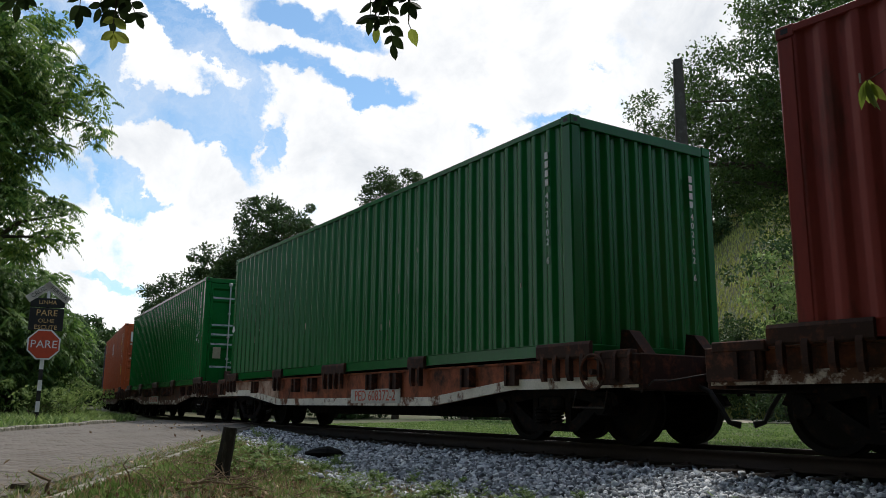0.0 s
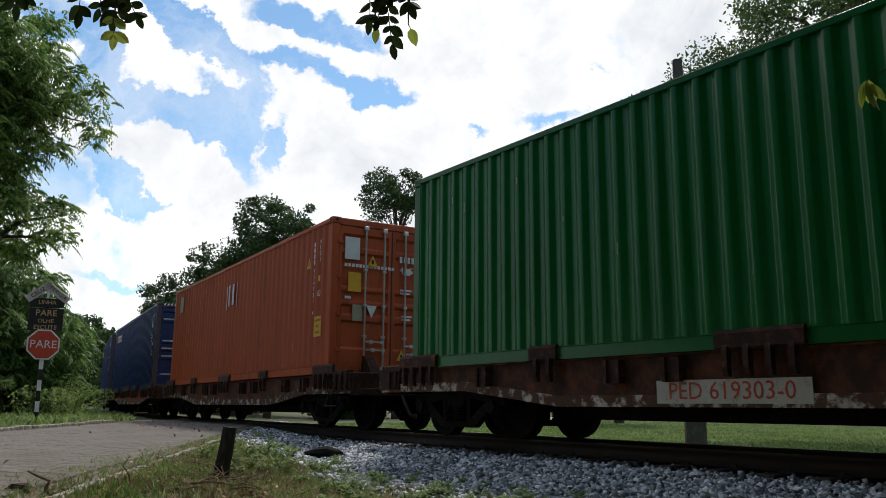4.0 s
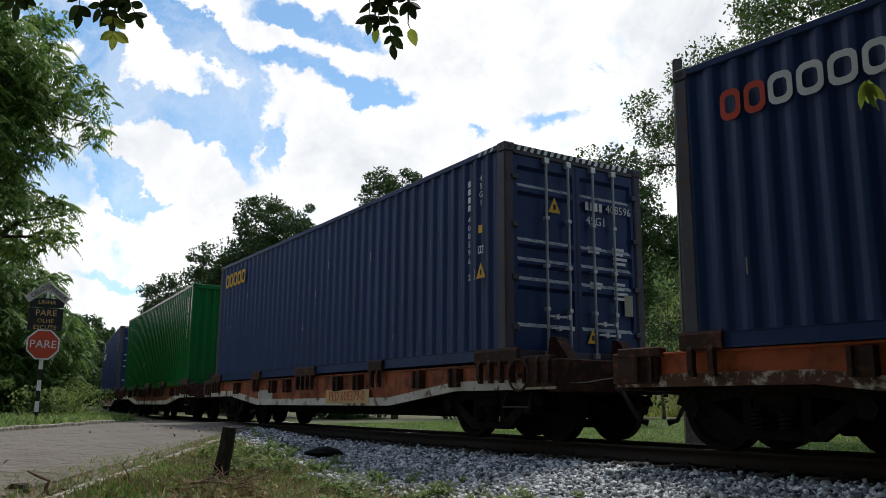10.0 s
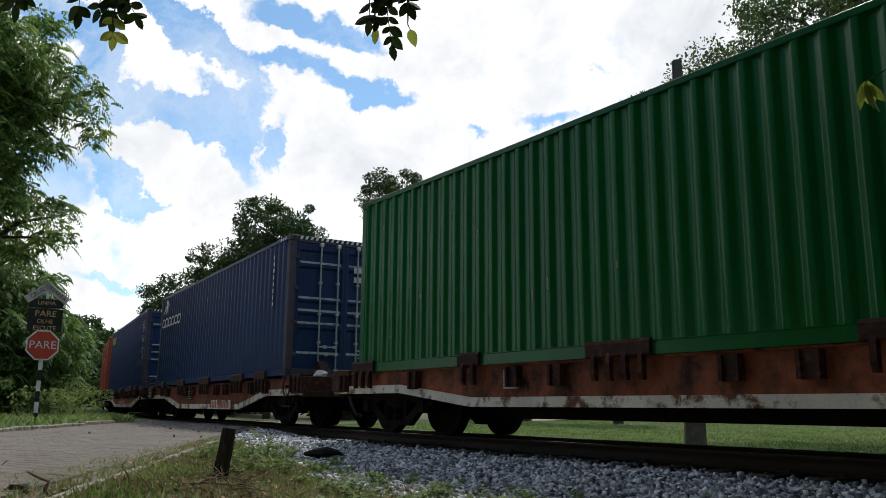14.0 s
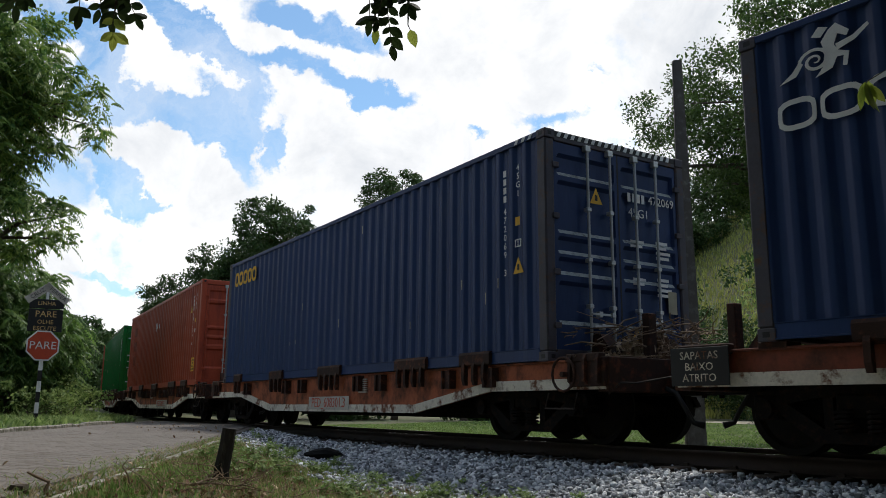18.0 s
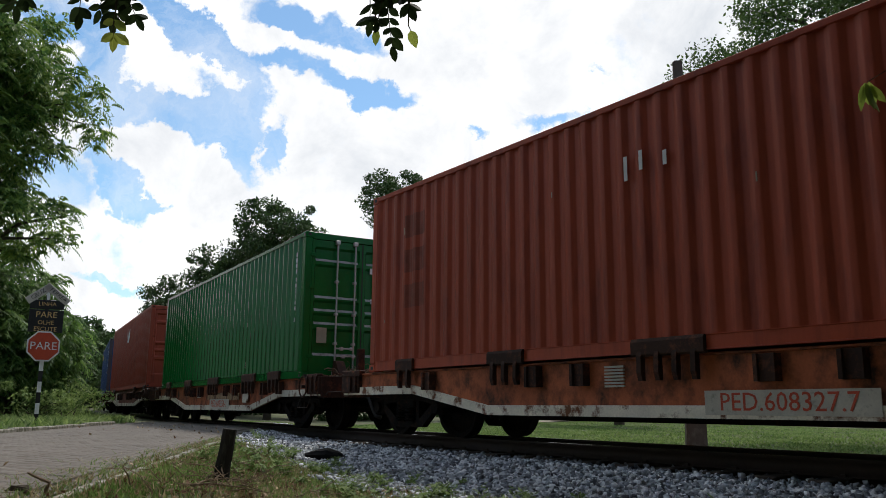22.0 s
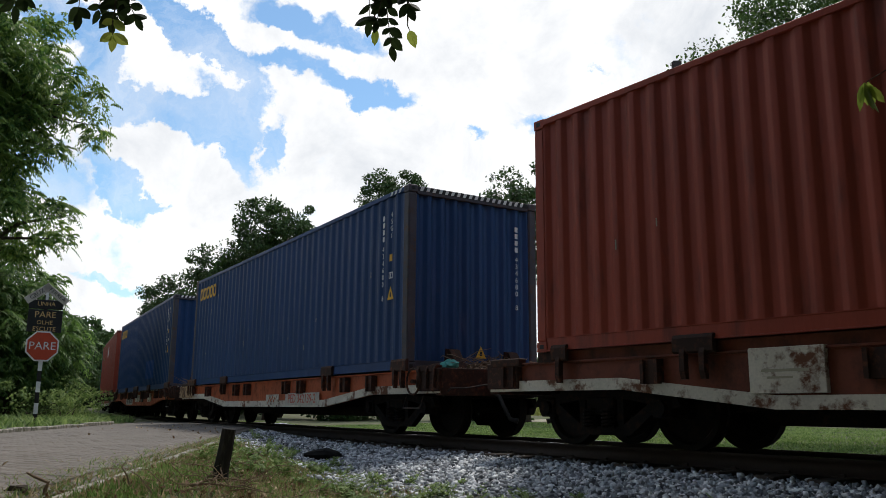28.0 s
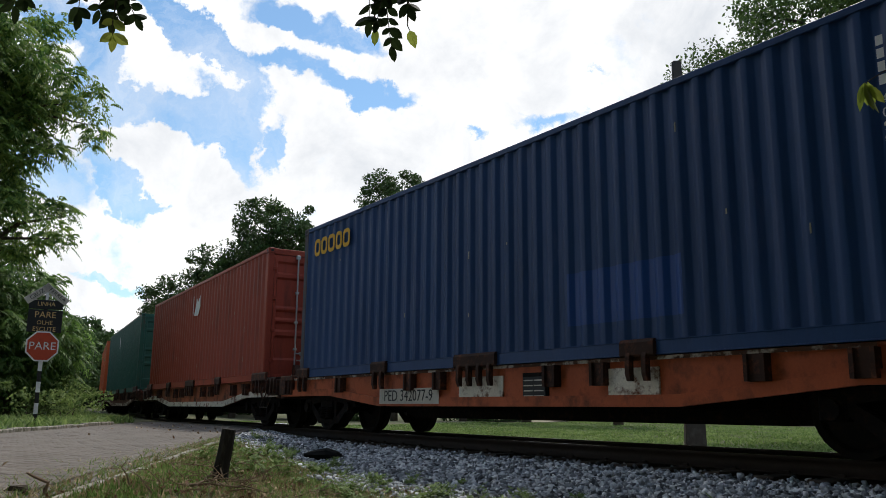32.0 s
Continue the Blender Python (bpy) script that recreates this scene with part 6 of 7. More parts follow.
def crossing_sign():
    x, y = -20.17, -1.87
    face = math.atan2(EYE.y - y, EYE.x - x)
    m = Matrix.Translation((x, y, -.01)) @ Matrix.Rotation(face + radians(90), 4, "Z") @ Matrix.Rotation(radians(0), 4, "Z")
    s = thing("crossing_sign", "railway crossing sign with crossbuck, boards and red stop octagon", "sign", m)
    for k in range(7):
        part("post_band", shared(("band", k % 2), lambda: obj("post_band", B((-.045, .045, -.045, .045, 0, .24)), M_BLACK if k % 2 == 0 else M_WHITE)), None, s, m=Matrix.Translation((0, 0, k * .24)))
    part("post", B((-.04, .04, -.03, .045, 1.68, 3.05)), M_BLACK, s)

    def words(t, size, z, m_, x_=0.0, y_=-.075, roll=0.0, parent=s):
        part("lettering", text_mesh(t, size, m_), None, parent, "", Matrix.Translation((x_, y_, z)) @ Matrix.Rotation(-roll, 4, "Y") @ SIDE_FACE)
    r = .36
    def octo(rad, y0, y1):
        return prism(bmesh.new(), [(rad * math.cos(radians(22.5 + 45 * k)), 1.76 + rad * math.sin(radians(22.5 + 45 * k))) for k in range(8)], "y", y0, y1)
    o = part("stop_octagon", octo(.37, -.085, -.07), M_WHITE, s, "white-rimmed octagon")
    part("octagon_face", octo(.335, -.089, -.085), M_SIGNRED, o, "red octagon face")
    words("PARE", .25, 1.76, M_WHITE, 0, -.0915)
    part("board", B((-.36, .36, -.07, -.05, 2.08, 2.60), bevel=.01), M_BLACK, s, "black board with gold lettering")
    words("PARE", .20, 2.48, M_GOLD, y_=-.072)
    words("OLHE", .135, 2.30, M_GOLD, y_=-.072)
    words("ESCUTE", .14, 2.15, M_GOLD, y_=-.072)
    part("board", B((-.36, .36, -.07, -.05, 2.615, 2.83), bevel=.01), M_BLACK, s, "black board with gold lettering")
    words("LINHA", .13, 2.73, M_GOLD, y_=-.072)
    part("crossbuck_mast", B((-.03, .03, -.06, -.02, 2.83, 3.05)), M_WHITE, s)
    for sg, t in ((1, "CRUZ"), (-1, "FERREA")):
        a = radians(38) * sg
        b = part("crossbuck_arm", B((-.55 if sg > 0 else -.08, .08 if sg > 0 else .55, -.08, -.06, -.085, .085), bevel=.006), M_FLANGE0, s, "white slanted arm", Matrix.Translation((0, 0, 3.12)) @ Matrix.Rotation(-a, 4, "Y"))
        part("lettering", text_mesh(t, .13, M_BLACK), None, b, "", Matrix.Translation((-.27 * sg, -.082, 0)) @ SIDE_FACE)


crossing_sign()


def build_pole():
    x, y = -7.95, 5.5
    p = thing("utility_pole", "tapered grey concrete utility pole in the grass", "pole", Matrix.Translation((x, y, gz(x, y) - .1)) @ Matrix.Rotation(radians(40), 4, "Z"))
    bm = bmesh.new()
    lo, hi = .175, .085
    rings = []
    for z, h in ((0, lo), (7.35, hi)):
        rings.append([bm.verts.new((a * h, b * h, z)) for a, b in ((-1, -.8), (1, -.8), (1, .8), (-1, .8))])
    for k in range(4):
        bm.faces.new((rings[0][k], rings[0][(k + 1) % 4], rings[1][(k + 1) % 4], rings[1][k]))
    bm.faces.new(rings[1])
    bmesh.ops.bevel(bm, geom=bm.edges[:], offset=.02, segments=2, affect="EDGES")
    part("shaft", bm, M_CONCRETE, p)


build_pole()


def build_stump():
    x, y = -5.92, -4.45
    z = gz(x, y)
    s = thing("cut_post", "short charred wooden post leaning in the grass", "post", Matrix.Translation((x, y, z)))
    bm = bmesh.new()
    tube(bm, [(0, 0, -.15), (.005, .0, .10), (.02, .02, .25), (.03, .035, .395)], (.062, .06, .057, .054), 10)
    for v in bm.verts:
        v.co.x += .008 * math.sin(v.co.z * 31 + v.co.y * 60)
    part("post", bm, M_WOOD, s)


build_stump()


def kerb_line(p0, d, n, label, z, step=.92, w=.12, h=.14):
    """Kerb stones, one by one."""
    me = obj("kerb_stone", box(bmesh.new(), -.45, .45, -w / 2, w / 2, -.25, 0, .015), M_KERB)
    rg = random.Random(2)
    k = thing("kerb", label, "kerb", kind="structure")
    for i in range(n):
        q = Vector(p0) + d * (i * step)
        part("kerb_stone", me, None, k, m=Matrix.Translation((q.x + rg.uniform(-.01, .01), q.y + rg.uniform(-.01, .01), z + rg.uniform(-.02, .015))) @ Matrix.Rotation(math.atan2(d.y, d.x) + rg.uniform(-.015, .015), 4, "Z"))


kerb_line(Vector((-8.13, -3.82, 0)) - ROAD_DIR * 8 + ROAD_N * .06, ROAD_DIR, 13, "weathered low kerb half hidden in grass along the road", -.045, w=.075)
kerb_line(Vector((-17.84, -2.11, 0)) - ROAD_DIR * 12 - ROAD_N * .06, ROAD_DIR, 19, "pale concrete kerb along the far road edge", .02)


def grass_field(name, x, y, h, n_seed, material, label, width=.012, lean=.35):
    rg = np.random.default_rng(n_seed)
    n = len(x)
    z = ground_z(x, y) - .01
    a = rg.uniform(0, 2 * np.pi, n)
    hh = h * rg.uniform(.5, 1.3, n)
    dx, dy = np.cos(a), np.sin(a)
    ln = hh * rg.uniform(.1, 1, n) * lean * 2
    b = rg.uniform(0, 2 * np.pi, n)
    lx, ly = np.cos(b) * ln, np.sin(b) * ln
    p0 = np.stack([x - dx * width, y - dy * width, z], 1)
    p1 = np.stack([x + dx * width, y + dy * width, z], 1)
    p2 = np.stack([x + dx * width * .7 + lx * .4, y + dy * width * .7 + ly * .4, z + hh * .6], 1)
    p3 = np.stack([x - dx * width * .7 + lx * .4, y - dy * width * .7 + ly * .4, z + hh * .6], 1)
    p4 = np.stack([x + lx, y + ly, z + hh], 1)
    v = np.stack([p0, p1, p2, p3, p4], 1).reshape(-1, 3)
    i = np.arange(n)[:, None] * 5
    f = np.concatenate([i + np.array(t) for t in ((0, 1, 2), (0, 2, 3), (3, 2, 4))], 0)
    return tagged(new(name, np_mesh(name, v, f, material)), label, "grass", kind="stuff")


def build_grass():
    rg = np.random.default_rng(8)
    # near side, between the ballast and the camera
    x, y = rg.uniform(-13, 2, 230000), rg.uniform(-8.5, -1.2, 230000)
    d = lateral(x, y)
    q = x * ROAD_N.x + y * ROAD_N.y - ROAD_NEAR
    patch = wave(x, y, 1.7, .3) + .6 * wave(x, y, 4.1, 1.2)
    keep = (d < -3.0 + .25 * np.sin(x * 2.1)) & (q > .0) & (np.hypot(x, y + 7.45) > .6) & (patch > -1.5 + rg.uniform(-.9, .9, len(x)))
    x, y = x[keep], y[keep]
    dry = rg.uniform(0, 1, len(x)) < .34 + .22 * wave(x, y, 2.6, 2.0)
    grass_field("grass", x[~dry], y[~dry], .048, 1, M_GRASS, "short green weeds and grass beside the ballast", .006)
    grass_field("dry_grass", x[dry], y[dry], .05, 2, M_DRYGRASS, "dry straw-coloured grass among the weeds", .005, .6)
    n = 70000
    x, y = rg.uniform(-12.5, -3, n), rg.uniform(-7, -1, n)
    q = x * ROAD_N.x + y * ROAD_N.y - ROAD_NEAR
    reach = np.interp(x, (-12, -9.7, -6.5, -4), (.05, .36, .72, .8)) * (.8 + .25 * np.sin(x * 5.1) + .15 * np.sin(x * 13))
    keep = (q < .02) & (q > -reach * rg.uniform(.3, 1, n))
    x, y = x[keep], y[keep]
    grass_field("edge_grass", x[::2], y[::2], .072, 6, M_GRASS, "thin green grass creeping over the road's edge", .005, .8)
    grass_field("dry_edge_grass", x[1::2], y[1::2], .066, 7, M_DRYGRASS, "dry grass creeping over the road's edge", .005, .9)
    # far side meadow
    n = 170000
    x, y = rg.uniform(-30, 6, n), rg.uniform(1.5, 34, n)
    d = lateral(x, y)
    keep = (d > 2.3) & (rg.uniform(0, 1, n) < np.clip(12 / (d + 4), .15, 1))
    x, y = x[keep], y[keep]
    grass_field("meadow_grass", x, y, .06, 3, M_GRASS, "sunlit short meadow grass beyond the track", .02, .8)
    # verge by the sign
    n = 26000
    x, y = rg.uniform(-40, -15, n), rg.uniform(-12, 8, n)
    d = lateral(x, y)
    q = x * ROAD_N.x + y * ROAD_N.y - ROAD_FAR
    keep = (d < -2.0) & (q < -.25)
    grass_field("verge_grass", x[keep], y[keep], .17, 4, M_WEED, "tangled green weeds and grass on the verge behind the kerb", .03, .9)
    # tall grass on the slope
    n = 60000
    x, y = rg.uniform(-75, 5, n), rg.uniform(38, 105, n)
    d = lateral(x, y)
    keep = d > 44
    grass_field("slope_grass", x[keep], y[keep], .7, 5, M_SLOPE, "tall yellowish grass on the hillside", .07)


build_grass()


def blade(bm, p, d, side, L, w):
    """A broad leaf with a folded middle, pointed at its end."""
    n = d.cross(side).normalized()
    pts = ((0, .0), (.2, .75), (.45, 1), (.75, .7), (1, 0))
    mid = [bm.verts.new(p + d * (L * t) - n * (L * .10 * t * t)) for t, _ in pts]
    for sg in (-1, 1):
        out = [bm.verts.new(p + d * (L * t) + side * (sg * w * k) + n * (w * .25 * k - L * .10 * t * t)) for t, k in pts[1:-1]]
        bm.faces.new((mid[0], out[0], mid[1]))
        for i in range(2):
            bm.faces.new((mid[i + 1], out[i], out[i + 1], mid[i + 2]))
        bm.faces.new((mid[3], out[2], mid[4]))


def overhang():
    """The tree that stands behind the camera and hangs its twigs into the top of the view."""
    t = thing("overhanging_tree", "tree with broad dark leaves hanging over the viewpoint", "tree", Matrix.Identity(4))
    bx, by = 1.6, -9.4
    bm = bmesh.new()
    tube(bm, [(bx, by, gz(bx, by) - .2), (bx, by, 1.2), (bx - .2, by + .3, 2.6), (bx - .6, by + .9, 3.6)], (.2, .17, .14, .1), 10)
    c = Vector((bx - .2, by + .3, 2.6))

    def spot(px, py, d):
        a, b = radians(YAW), radians(PITCH)
        fw = Vector((math.sin(a) * math.cos(b), math.cos(a) * math.cos(b), math.sin(b)))
        rt = Vector((math.cos(a), -math.sin(a), 0))
        up = rt.cross(fw)
        v = fw + rt * (px * .5446) + up * (py * .5446)
        return EYE + v * d
    rg = random.Random(4)
    leaves, yel = bmesh.new(), bmesh.new()
    rt = Vector((math.cos(radians(YAW)), -math.sin(radians(YAW)), 0))
    back = Vector((-math.sin(radians(YAW)), -math.cos(radians(YAW)), 0))

    def compound(a, b, pairs, size, target, tip=True, depth=2.6):
        """A feathered leaf: leaflets in pairs on a stalk from a to b, and one at its end; a and b in half widths from the middle."""
        p, q = spot(*a, depth), spot(*b, depth) + back * rg.uniform(-.05, .05)
        d = (q - p).normalized()
        sd = d.cross(back).normalized()
        mid = (p + q) / 2 + sd * .004
        tube(bm, [c, (c + p) / 2 + Vector((0, 0, .5)), p + Vector((0, 0, .1)), p, mid, q], (.05, .02, .006, .0025, .0017, .0012), 5)
        for k in range(pairs):
            at = p.lerp(q, .35 + .65 * k / max(1, pairs - 1) * .85)
            for sg in (-1, 1):
                way = (d * rg.uniform(.45, 1.0) + sd * sg * rg.uniform(.6, 1.0) + back * rg.uniform(-.5, .5)).normalized()
                wide = way.cross(back + sd * rg.uniform(-.7, .7)).normalized()
                L = size * rg.uniform(.75, 1.25)
                blade(target, at, way, wide, L, L * rg.uniform(.25, .33))
        if tip:
            blade(target, q, (d + sd * rg.uniform(-.15, .15)).normalized(), sd, size * 1.1, size * .26)

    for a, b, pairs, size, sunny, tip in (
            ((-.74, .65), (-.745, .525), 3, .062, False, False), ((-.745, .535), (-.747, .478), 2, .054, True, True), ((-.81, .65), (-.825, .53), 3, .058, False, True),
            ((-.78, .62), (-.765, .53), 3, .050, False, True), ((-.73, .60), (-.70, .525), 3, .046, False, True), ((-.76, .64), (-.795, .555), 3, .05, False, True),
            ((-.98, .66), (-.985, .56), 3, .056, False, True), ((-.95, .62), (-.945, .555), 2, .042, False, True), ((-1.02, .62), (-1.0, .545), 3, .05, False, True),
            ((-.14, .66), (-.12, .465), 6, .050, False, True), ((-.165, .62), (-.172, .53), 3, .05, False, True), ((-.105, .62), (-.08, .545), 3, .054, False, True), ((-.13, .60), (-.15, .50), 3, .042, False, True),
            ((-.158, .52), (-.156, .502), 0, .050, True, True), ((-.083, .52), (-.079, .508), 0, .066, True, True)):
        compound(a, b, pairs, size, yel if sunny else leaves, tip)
    # drooping spray at the side
    q = spot(.953, .388, 2.3)
    top = q + rt * .5 + Vector((0, 0, .5))
    tube(bm, [c, (c + top) / 2 + Vector((0, 0, .4)), top, q + rt * .08 + Vector((0, 0, .05)), q], (.04, .01, .003, .0018, .0012), 6)
    for dx, L, w in ((-.45, .075, .011), (-.22, .088, .013), (.02, .105, .014), (.28, .078, .014), (.5, .068, .013), (.12, .060, .015), (-.1, .118, .010)):
        way = (rt * dx + back * rg.uniform(-.4, .4) - Vector((0, 0, 1))).normalized()
        blade(yel, q + rt * dx * .02 + Vector((0, 0, rg.uniform(-.012, .01))), way, way.cross(back + rt * rg.uniform(-.6, .6)).normalized(), L, w)
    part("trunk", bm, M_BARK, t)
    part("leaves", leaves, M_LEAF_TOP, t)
    part("sunlit_leaves", yel, M_LEAF_YEL, t, "yellow-green leaves with sunlight put into their colour")


overhang()


def pavers():
    """Paving blocks in running bond; those near the viewpoint one by one, the rest in one mesh."""
    w, h = .20, .10
    road = bpy.data.objects["road"]
    me = obj("paver", box(bmesh.new(), -w / 2 + .0018, w / 2 - .0018, -h / 2 + .0018, h / 2 - .0018, -.04, 0, .004), M_PAVER)
    rg = random.Random(9)
    near, far = [], []
    across = int((ROAD_NEAR - ROAD_FAR - .3) / h)
    o = Vector((-8.13, -3.82, 0)) - ROAD_N * .15
    for j in range(across):
        for i in range(-26, 72):
            q = o + ROAD_DIR * ((i + .5 * (j % 2)) * w) - ROAD_N * ((j + .5) * h)
            d = (q - EYE).xy.length
            (near if d < 6.9 and q.x < -3.6 else far).append((q.x + rg.uniform(-.003, .003), q.y + rg.uniform(-.003, .003), -.036 + rg.uniform(-.002, .002)))
    near.sort(key=lambda p: (p[0] - EYE.x) ** 2 + (p[1] - EYE.y) ** 2)
    near, extra = near[:300], near[300:]
    a = math.atan2(ROAD_DIR.y, ROAD_DIR.x)
    for p in near:
        part("paver", me, None, road, m=Matrix.Translation(p) @ Matrix.Rotation(a + rg.uniform(-.02, .02), 4, "Z"))
    P = np.array(extra + far)
    n = len(P)
    c, s = math.cos(a), math.sin(a)
    base = np.array([(x, y, z) for z, k in ((-.04, 0), (-.004, 0), (0, .004)) for x, y in ((-w / 2 + .0018 + k, -h / 2 + .0018 + k), (w / 2 - .0018 - k, -h / 2 + .0018 + k), (w / 2 - .0018 - k, h / 2 - .0018 - k), (-w / 2 + .0018 + k, h / 2 - .0018 - k))])
    rot = np.stack([base[:, 0] * c - base[:, 1] * s, base[:, 0] * s + base[:, 1] * c, base[:, 2]], 1)
    v = (P[:, None] + rot[None]).reshape(-1, 3)
    q = np.array([(r * 4 + k, r * 4 + (k + 1) % 4, r * 4 + 4 + (k + 1) % 4, r * 4 + 4 + k) for r in (0, 1) for k in range(4)] + [(8, 9, 10, 11)])
    f = (np.arange(n)[:, None, None] * 12 + q[None]).reshape(-1, 4)
    ob = new("pavers", np_mesh("pavers", v, f, M_PAVER))
    ob.parent = road
    tagged(ob, "grey paving blocks in running bond", kind="stuff")


def twig_pile(n, size, seed, material, name, label, flat=.35, rad=.008, category="branches"):
    """A heap of thin crooked twigs, its foot at z = 0."""
    rg = random.Random(seed)
    t = thing(name, label, category)
    for k in range(3):
        bm = bmesh.new()
        for _ in range(n // 3):
            p = Vector((rg.gauss(0, size * .35), rg.gauss(0, size * .6), rg.uniform(.01, size * flat * .8)))
            a, l = rg.uniform(0, 6.28), rg.uniform(.15, .8) ** 1.5 * size * 1.2
            d = Vector((math.cos(a), math.sin(a), rg.uniform(-.3, .5))) * l
            q = p + d * .5 + Vector((rg.gauss(0, .04), rg.gauss(0, .04), rg.gauss(.02, .03)))
            e = p + d
            q.z, e.z = max(q.z, .01), max(e.z, .01)
            r = rad * rg.uniform(.5, 1.3)
            tube(bm, [p, q, e], [r, r * .8, r * .4], 4)
        tagged(part("twig_tangle", bm, material, t), kind="stuff")
    if rad > .006:
        rn = np.random.default_rng(seed)
        m_ = n * 9
        P = np.stack([rn.normal(0, size * .26, m_), rn.normal(0, size * .52, m_), np.zeros(m_)], 1)
        P[:, 2] = .01 + size * flat * .75 * np.exp(-(P[:, 0] / (size * .34)) ** 2 - (P[:, 1] / (size * .75)) ** 2) * rn.uniform(.1, 1, m_)
        v, f = leaf_cloud(P, .03, 1, .085, seed, .6)
        v[:, 2] = np.maximum(v[:, 2], .004)
        ob = new("dead_leaves", np_mesh("dead_leaves", v, f, M_DRYLEAF))
        ob.parent = t
        tagged(ob, "curled dead brown leaves", kind="stuff")
    return t


def ride(ob, i, x, y, z):
    RIDERS.append((ob, i, Matrix.Translation((x, y, z))))


def crumpled(name, label, size, material, seed, category):
    t = thing(name, label, category)
    bm = bmesh.new()
    bmesh.ops.create_icosphere(bm, subdivisions=3, radius=size)
    for v in bm.verts:
        k = 1 + .35 * noise.noise(v.co * (6 / size * .12) + Vector((seed, 0, 0))) + .2 * noise.noise(v.co * (16 / size * .12))
        v.co *= k
        v.co.z = max(v.co.z * .7, -size * .35) + size * .35
    part("film", bm, material, t)
    return t


def deck_clutter():
    ride(twig_pile(150, .75, 1, M_TWIG, "branch_heap", "heap of dry brown branches on the wagon deck", .75, .010), 8, 6.5, .0, .985)
    ride(twig_pile(90, .5, 2, M_TWIG, "branch_heap", "dry twigs and leaves on the wagon deck", .3), 9, 6.52, -.1, .985)
    ride(twig_pile(110, .55, 3, M_TWIG, "branch_heap", "dry twigs piled below the container doors", .4), 10, 6.5, -.1, .985)
    ride(twig_pile(110, .55, 4, M_TWIG, "branch_heap", "dry twigs piled on the wagon deck", .35), 12, 6.52, 0, .985)
    ride(twig_pile(130, .62, 5, M_TWIG, "branch_heap", "tangle of dry twigs hanging over the deck's end", .4), 13, 6.58, -.1, .985)
    ride(twig_pile(40, .4, 6, M_TWIG, "branch_heap", "few dry sticks on the wagon deck", .25), 6, 6.6, .3, .985)
    ride(crumpled("plastic_bag", "crumpled turquoise plastic bag among twigs", .15, M_BAG, 1, "bag"), 12, 6.55, -.75, 1.0)
    ride(crumpled("plastic_bag", "crumpled white plastic bag on the deck", .13, M_WHITE, 2, "bag"), 7, 6.6, -.7, .985)
    stand = obj("brake_stand", B((-.05, .05, -.07, .07, .96, 1.52), (-.07, .07, -.09, .09, .96, 1.0), bevel=.01), M_BRACKET)
    for i in (7, 8, 9, 10, 12, 13):
        w = WAGONS[i][0]
        for x in ((-6.75, 6.72) if i in (8, 9, 10) else (-6.75,)):
            part("brake_stand", stand, None, w, "dark upright brake stand", Matrix.Translation((x * 1.02, -.35, 0)))
    # painted panels on single wagons
    w = WAGONS[13][0]
    for x0, x1, z0, z1 in ((-.85, .13, .46, .84), (2.0, 2.72, .46, .86), (.51, 1.01, .46, .52)):
        part("white_panel", B((x0, x1, -1.2, -1.174, z0, z1)), M_FLANGE, w, "stained white painted block")
    part("louvre", B((.52, 1.0, -1.19, -1.174, .53, .86), *[(.54, .98, -1.2, -1.19, .55 + k * .032, .567 + k * .032) for k in range(9)]), M_STEEL, w, "dark slatted plate")
    part("upper_edge", B((-6.6, 5.0, -1.218, -1.211, .93, .968)), M_FLANGE_WORN, w, "worn white edge along the sill's top")
    w = WAGONS[11][0]
    b = part("notice_board", B((-3.28, -2.55, -1.235, -1.175, .57, .98), bevel=.005), M_FLANGE, w, "large stained white panel")
    part("faded_print", B((-3.15, -2.7, -1.239, -1.2355, .76, .785), (-3.1, -2.85, -1.239, -1.2355, .70, .72)), M_PATCH, b, "bars of faded print")
    for i, x, t in ((5, -2.6, None),):
        part("stencil_panel", B((x - .42, x + .42, -1.2, -1.174, .52, .74)), M_FLANGE0, WAGONS[i][0], "small white stencil panel")
    b = part("end_board", B((-7.08, -5.75, -1.275, -1.262, .66, .97), bevel=.004), M_BOARD, WAGONS[12][0], "pale cracked and stained end board")
    # a grid of small outlined data boxes
    for (i, x, z) in ((7, -1.92, .58), (13, .54, .54)):
        g = part("data_plate", B((x, x + .42, -1.205, -1.174, z, z + .27)), M_BLACK, WAGONS[i][0], "black plate with rows of small print")
        for r in range(4):
            for c in range(2):
                part("print_row", B((x + .02 + c * .2, x + .19 + c * .2, -1.209, -1.205, z + .03 + r * .063, z + .045 + r * .063)), M_FLANGE0, g)
    w = WAGONS[7][0]
    b = part("black_panel", B((-7.0, -6.36, -1.312, -1.30, .64, 1.0), bevel=.004), M_BLACK, w, "black panel with worn white writing")
    for k, wd in enumerate(("SAPATAS", "BAIXO", "ATRITO")):
        part("lettering", text_mesh(wd, .105, M_FLANGE), None, b, "worn white stencilled word", Matrix.Translation((-6.68, -1.3145, .92 - k * .105)) @ SIDE_FACE)
    for i, x in ((8, 1.2), (9, -.8), (6, -2.2), (10, -1.6)):
        part("data_plate", B(*[(x - .14, x + .14, -1.2, -1.174, .66 + k * .035, .68 + k * .035) for k in range(7)]), M_FLANGE0, WAGONS[i][0], "rows of small worn print on the sill")


deck_clutter()


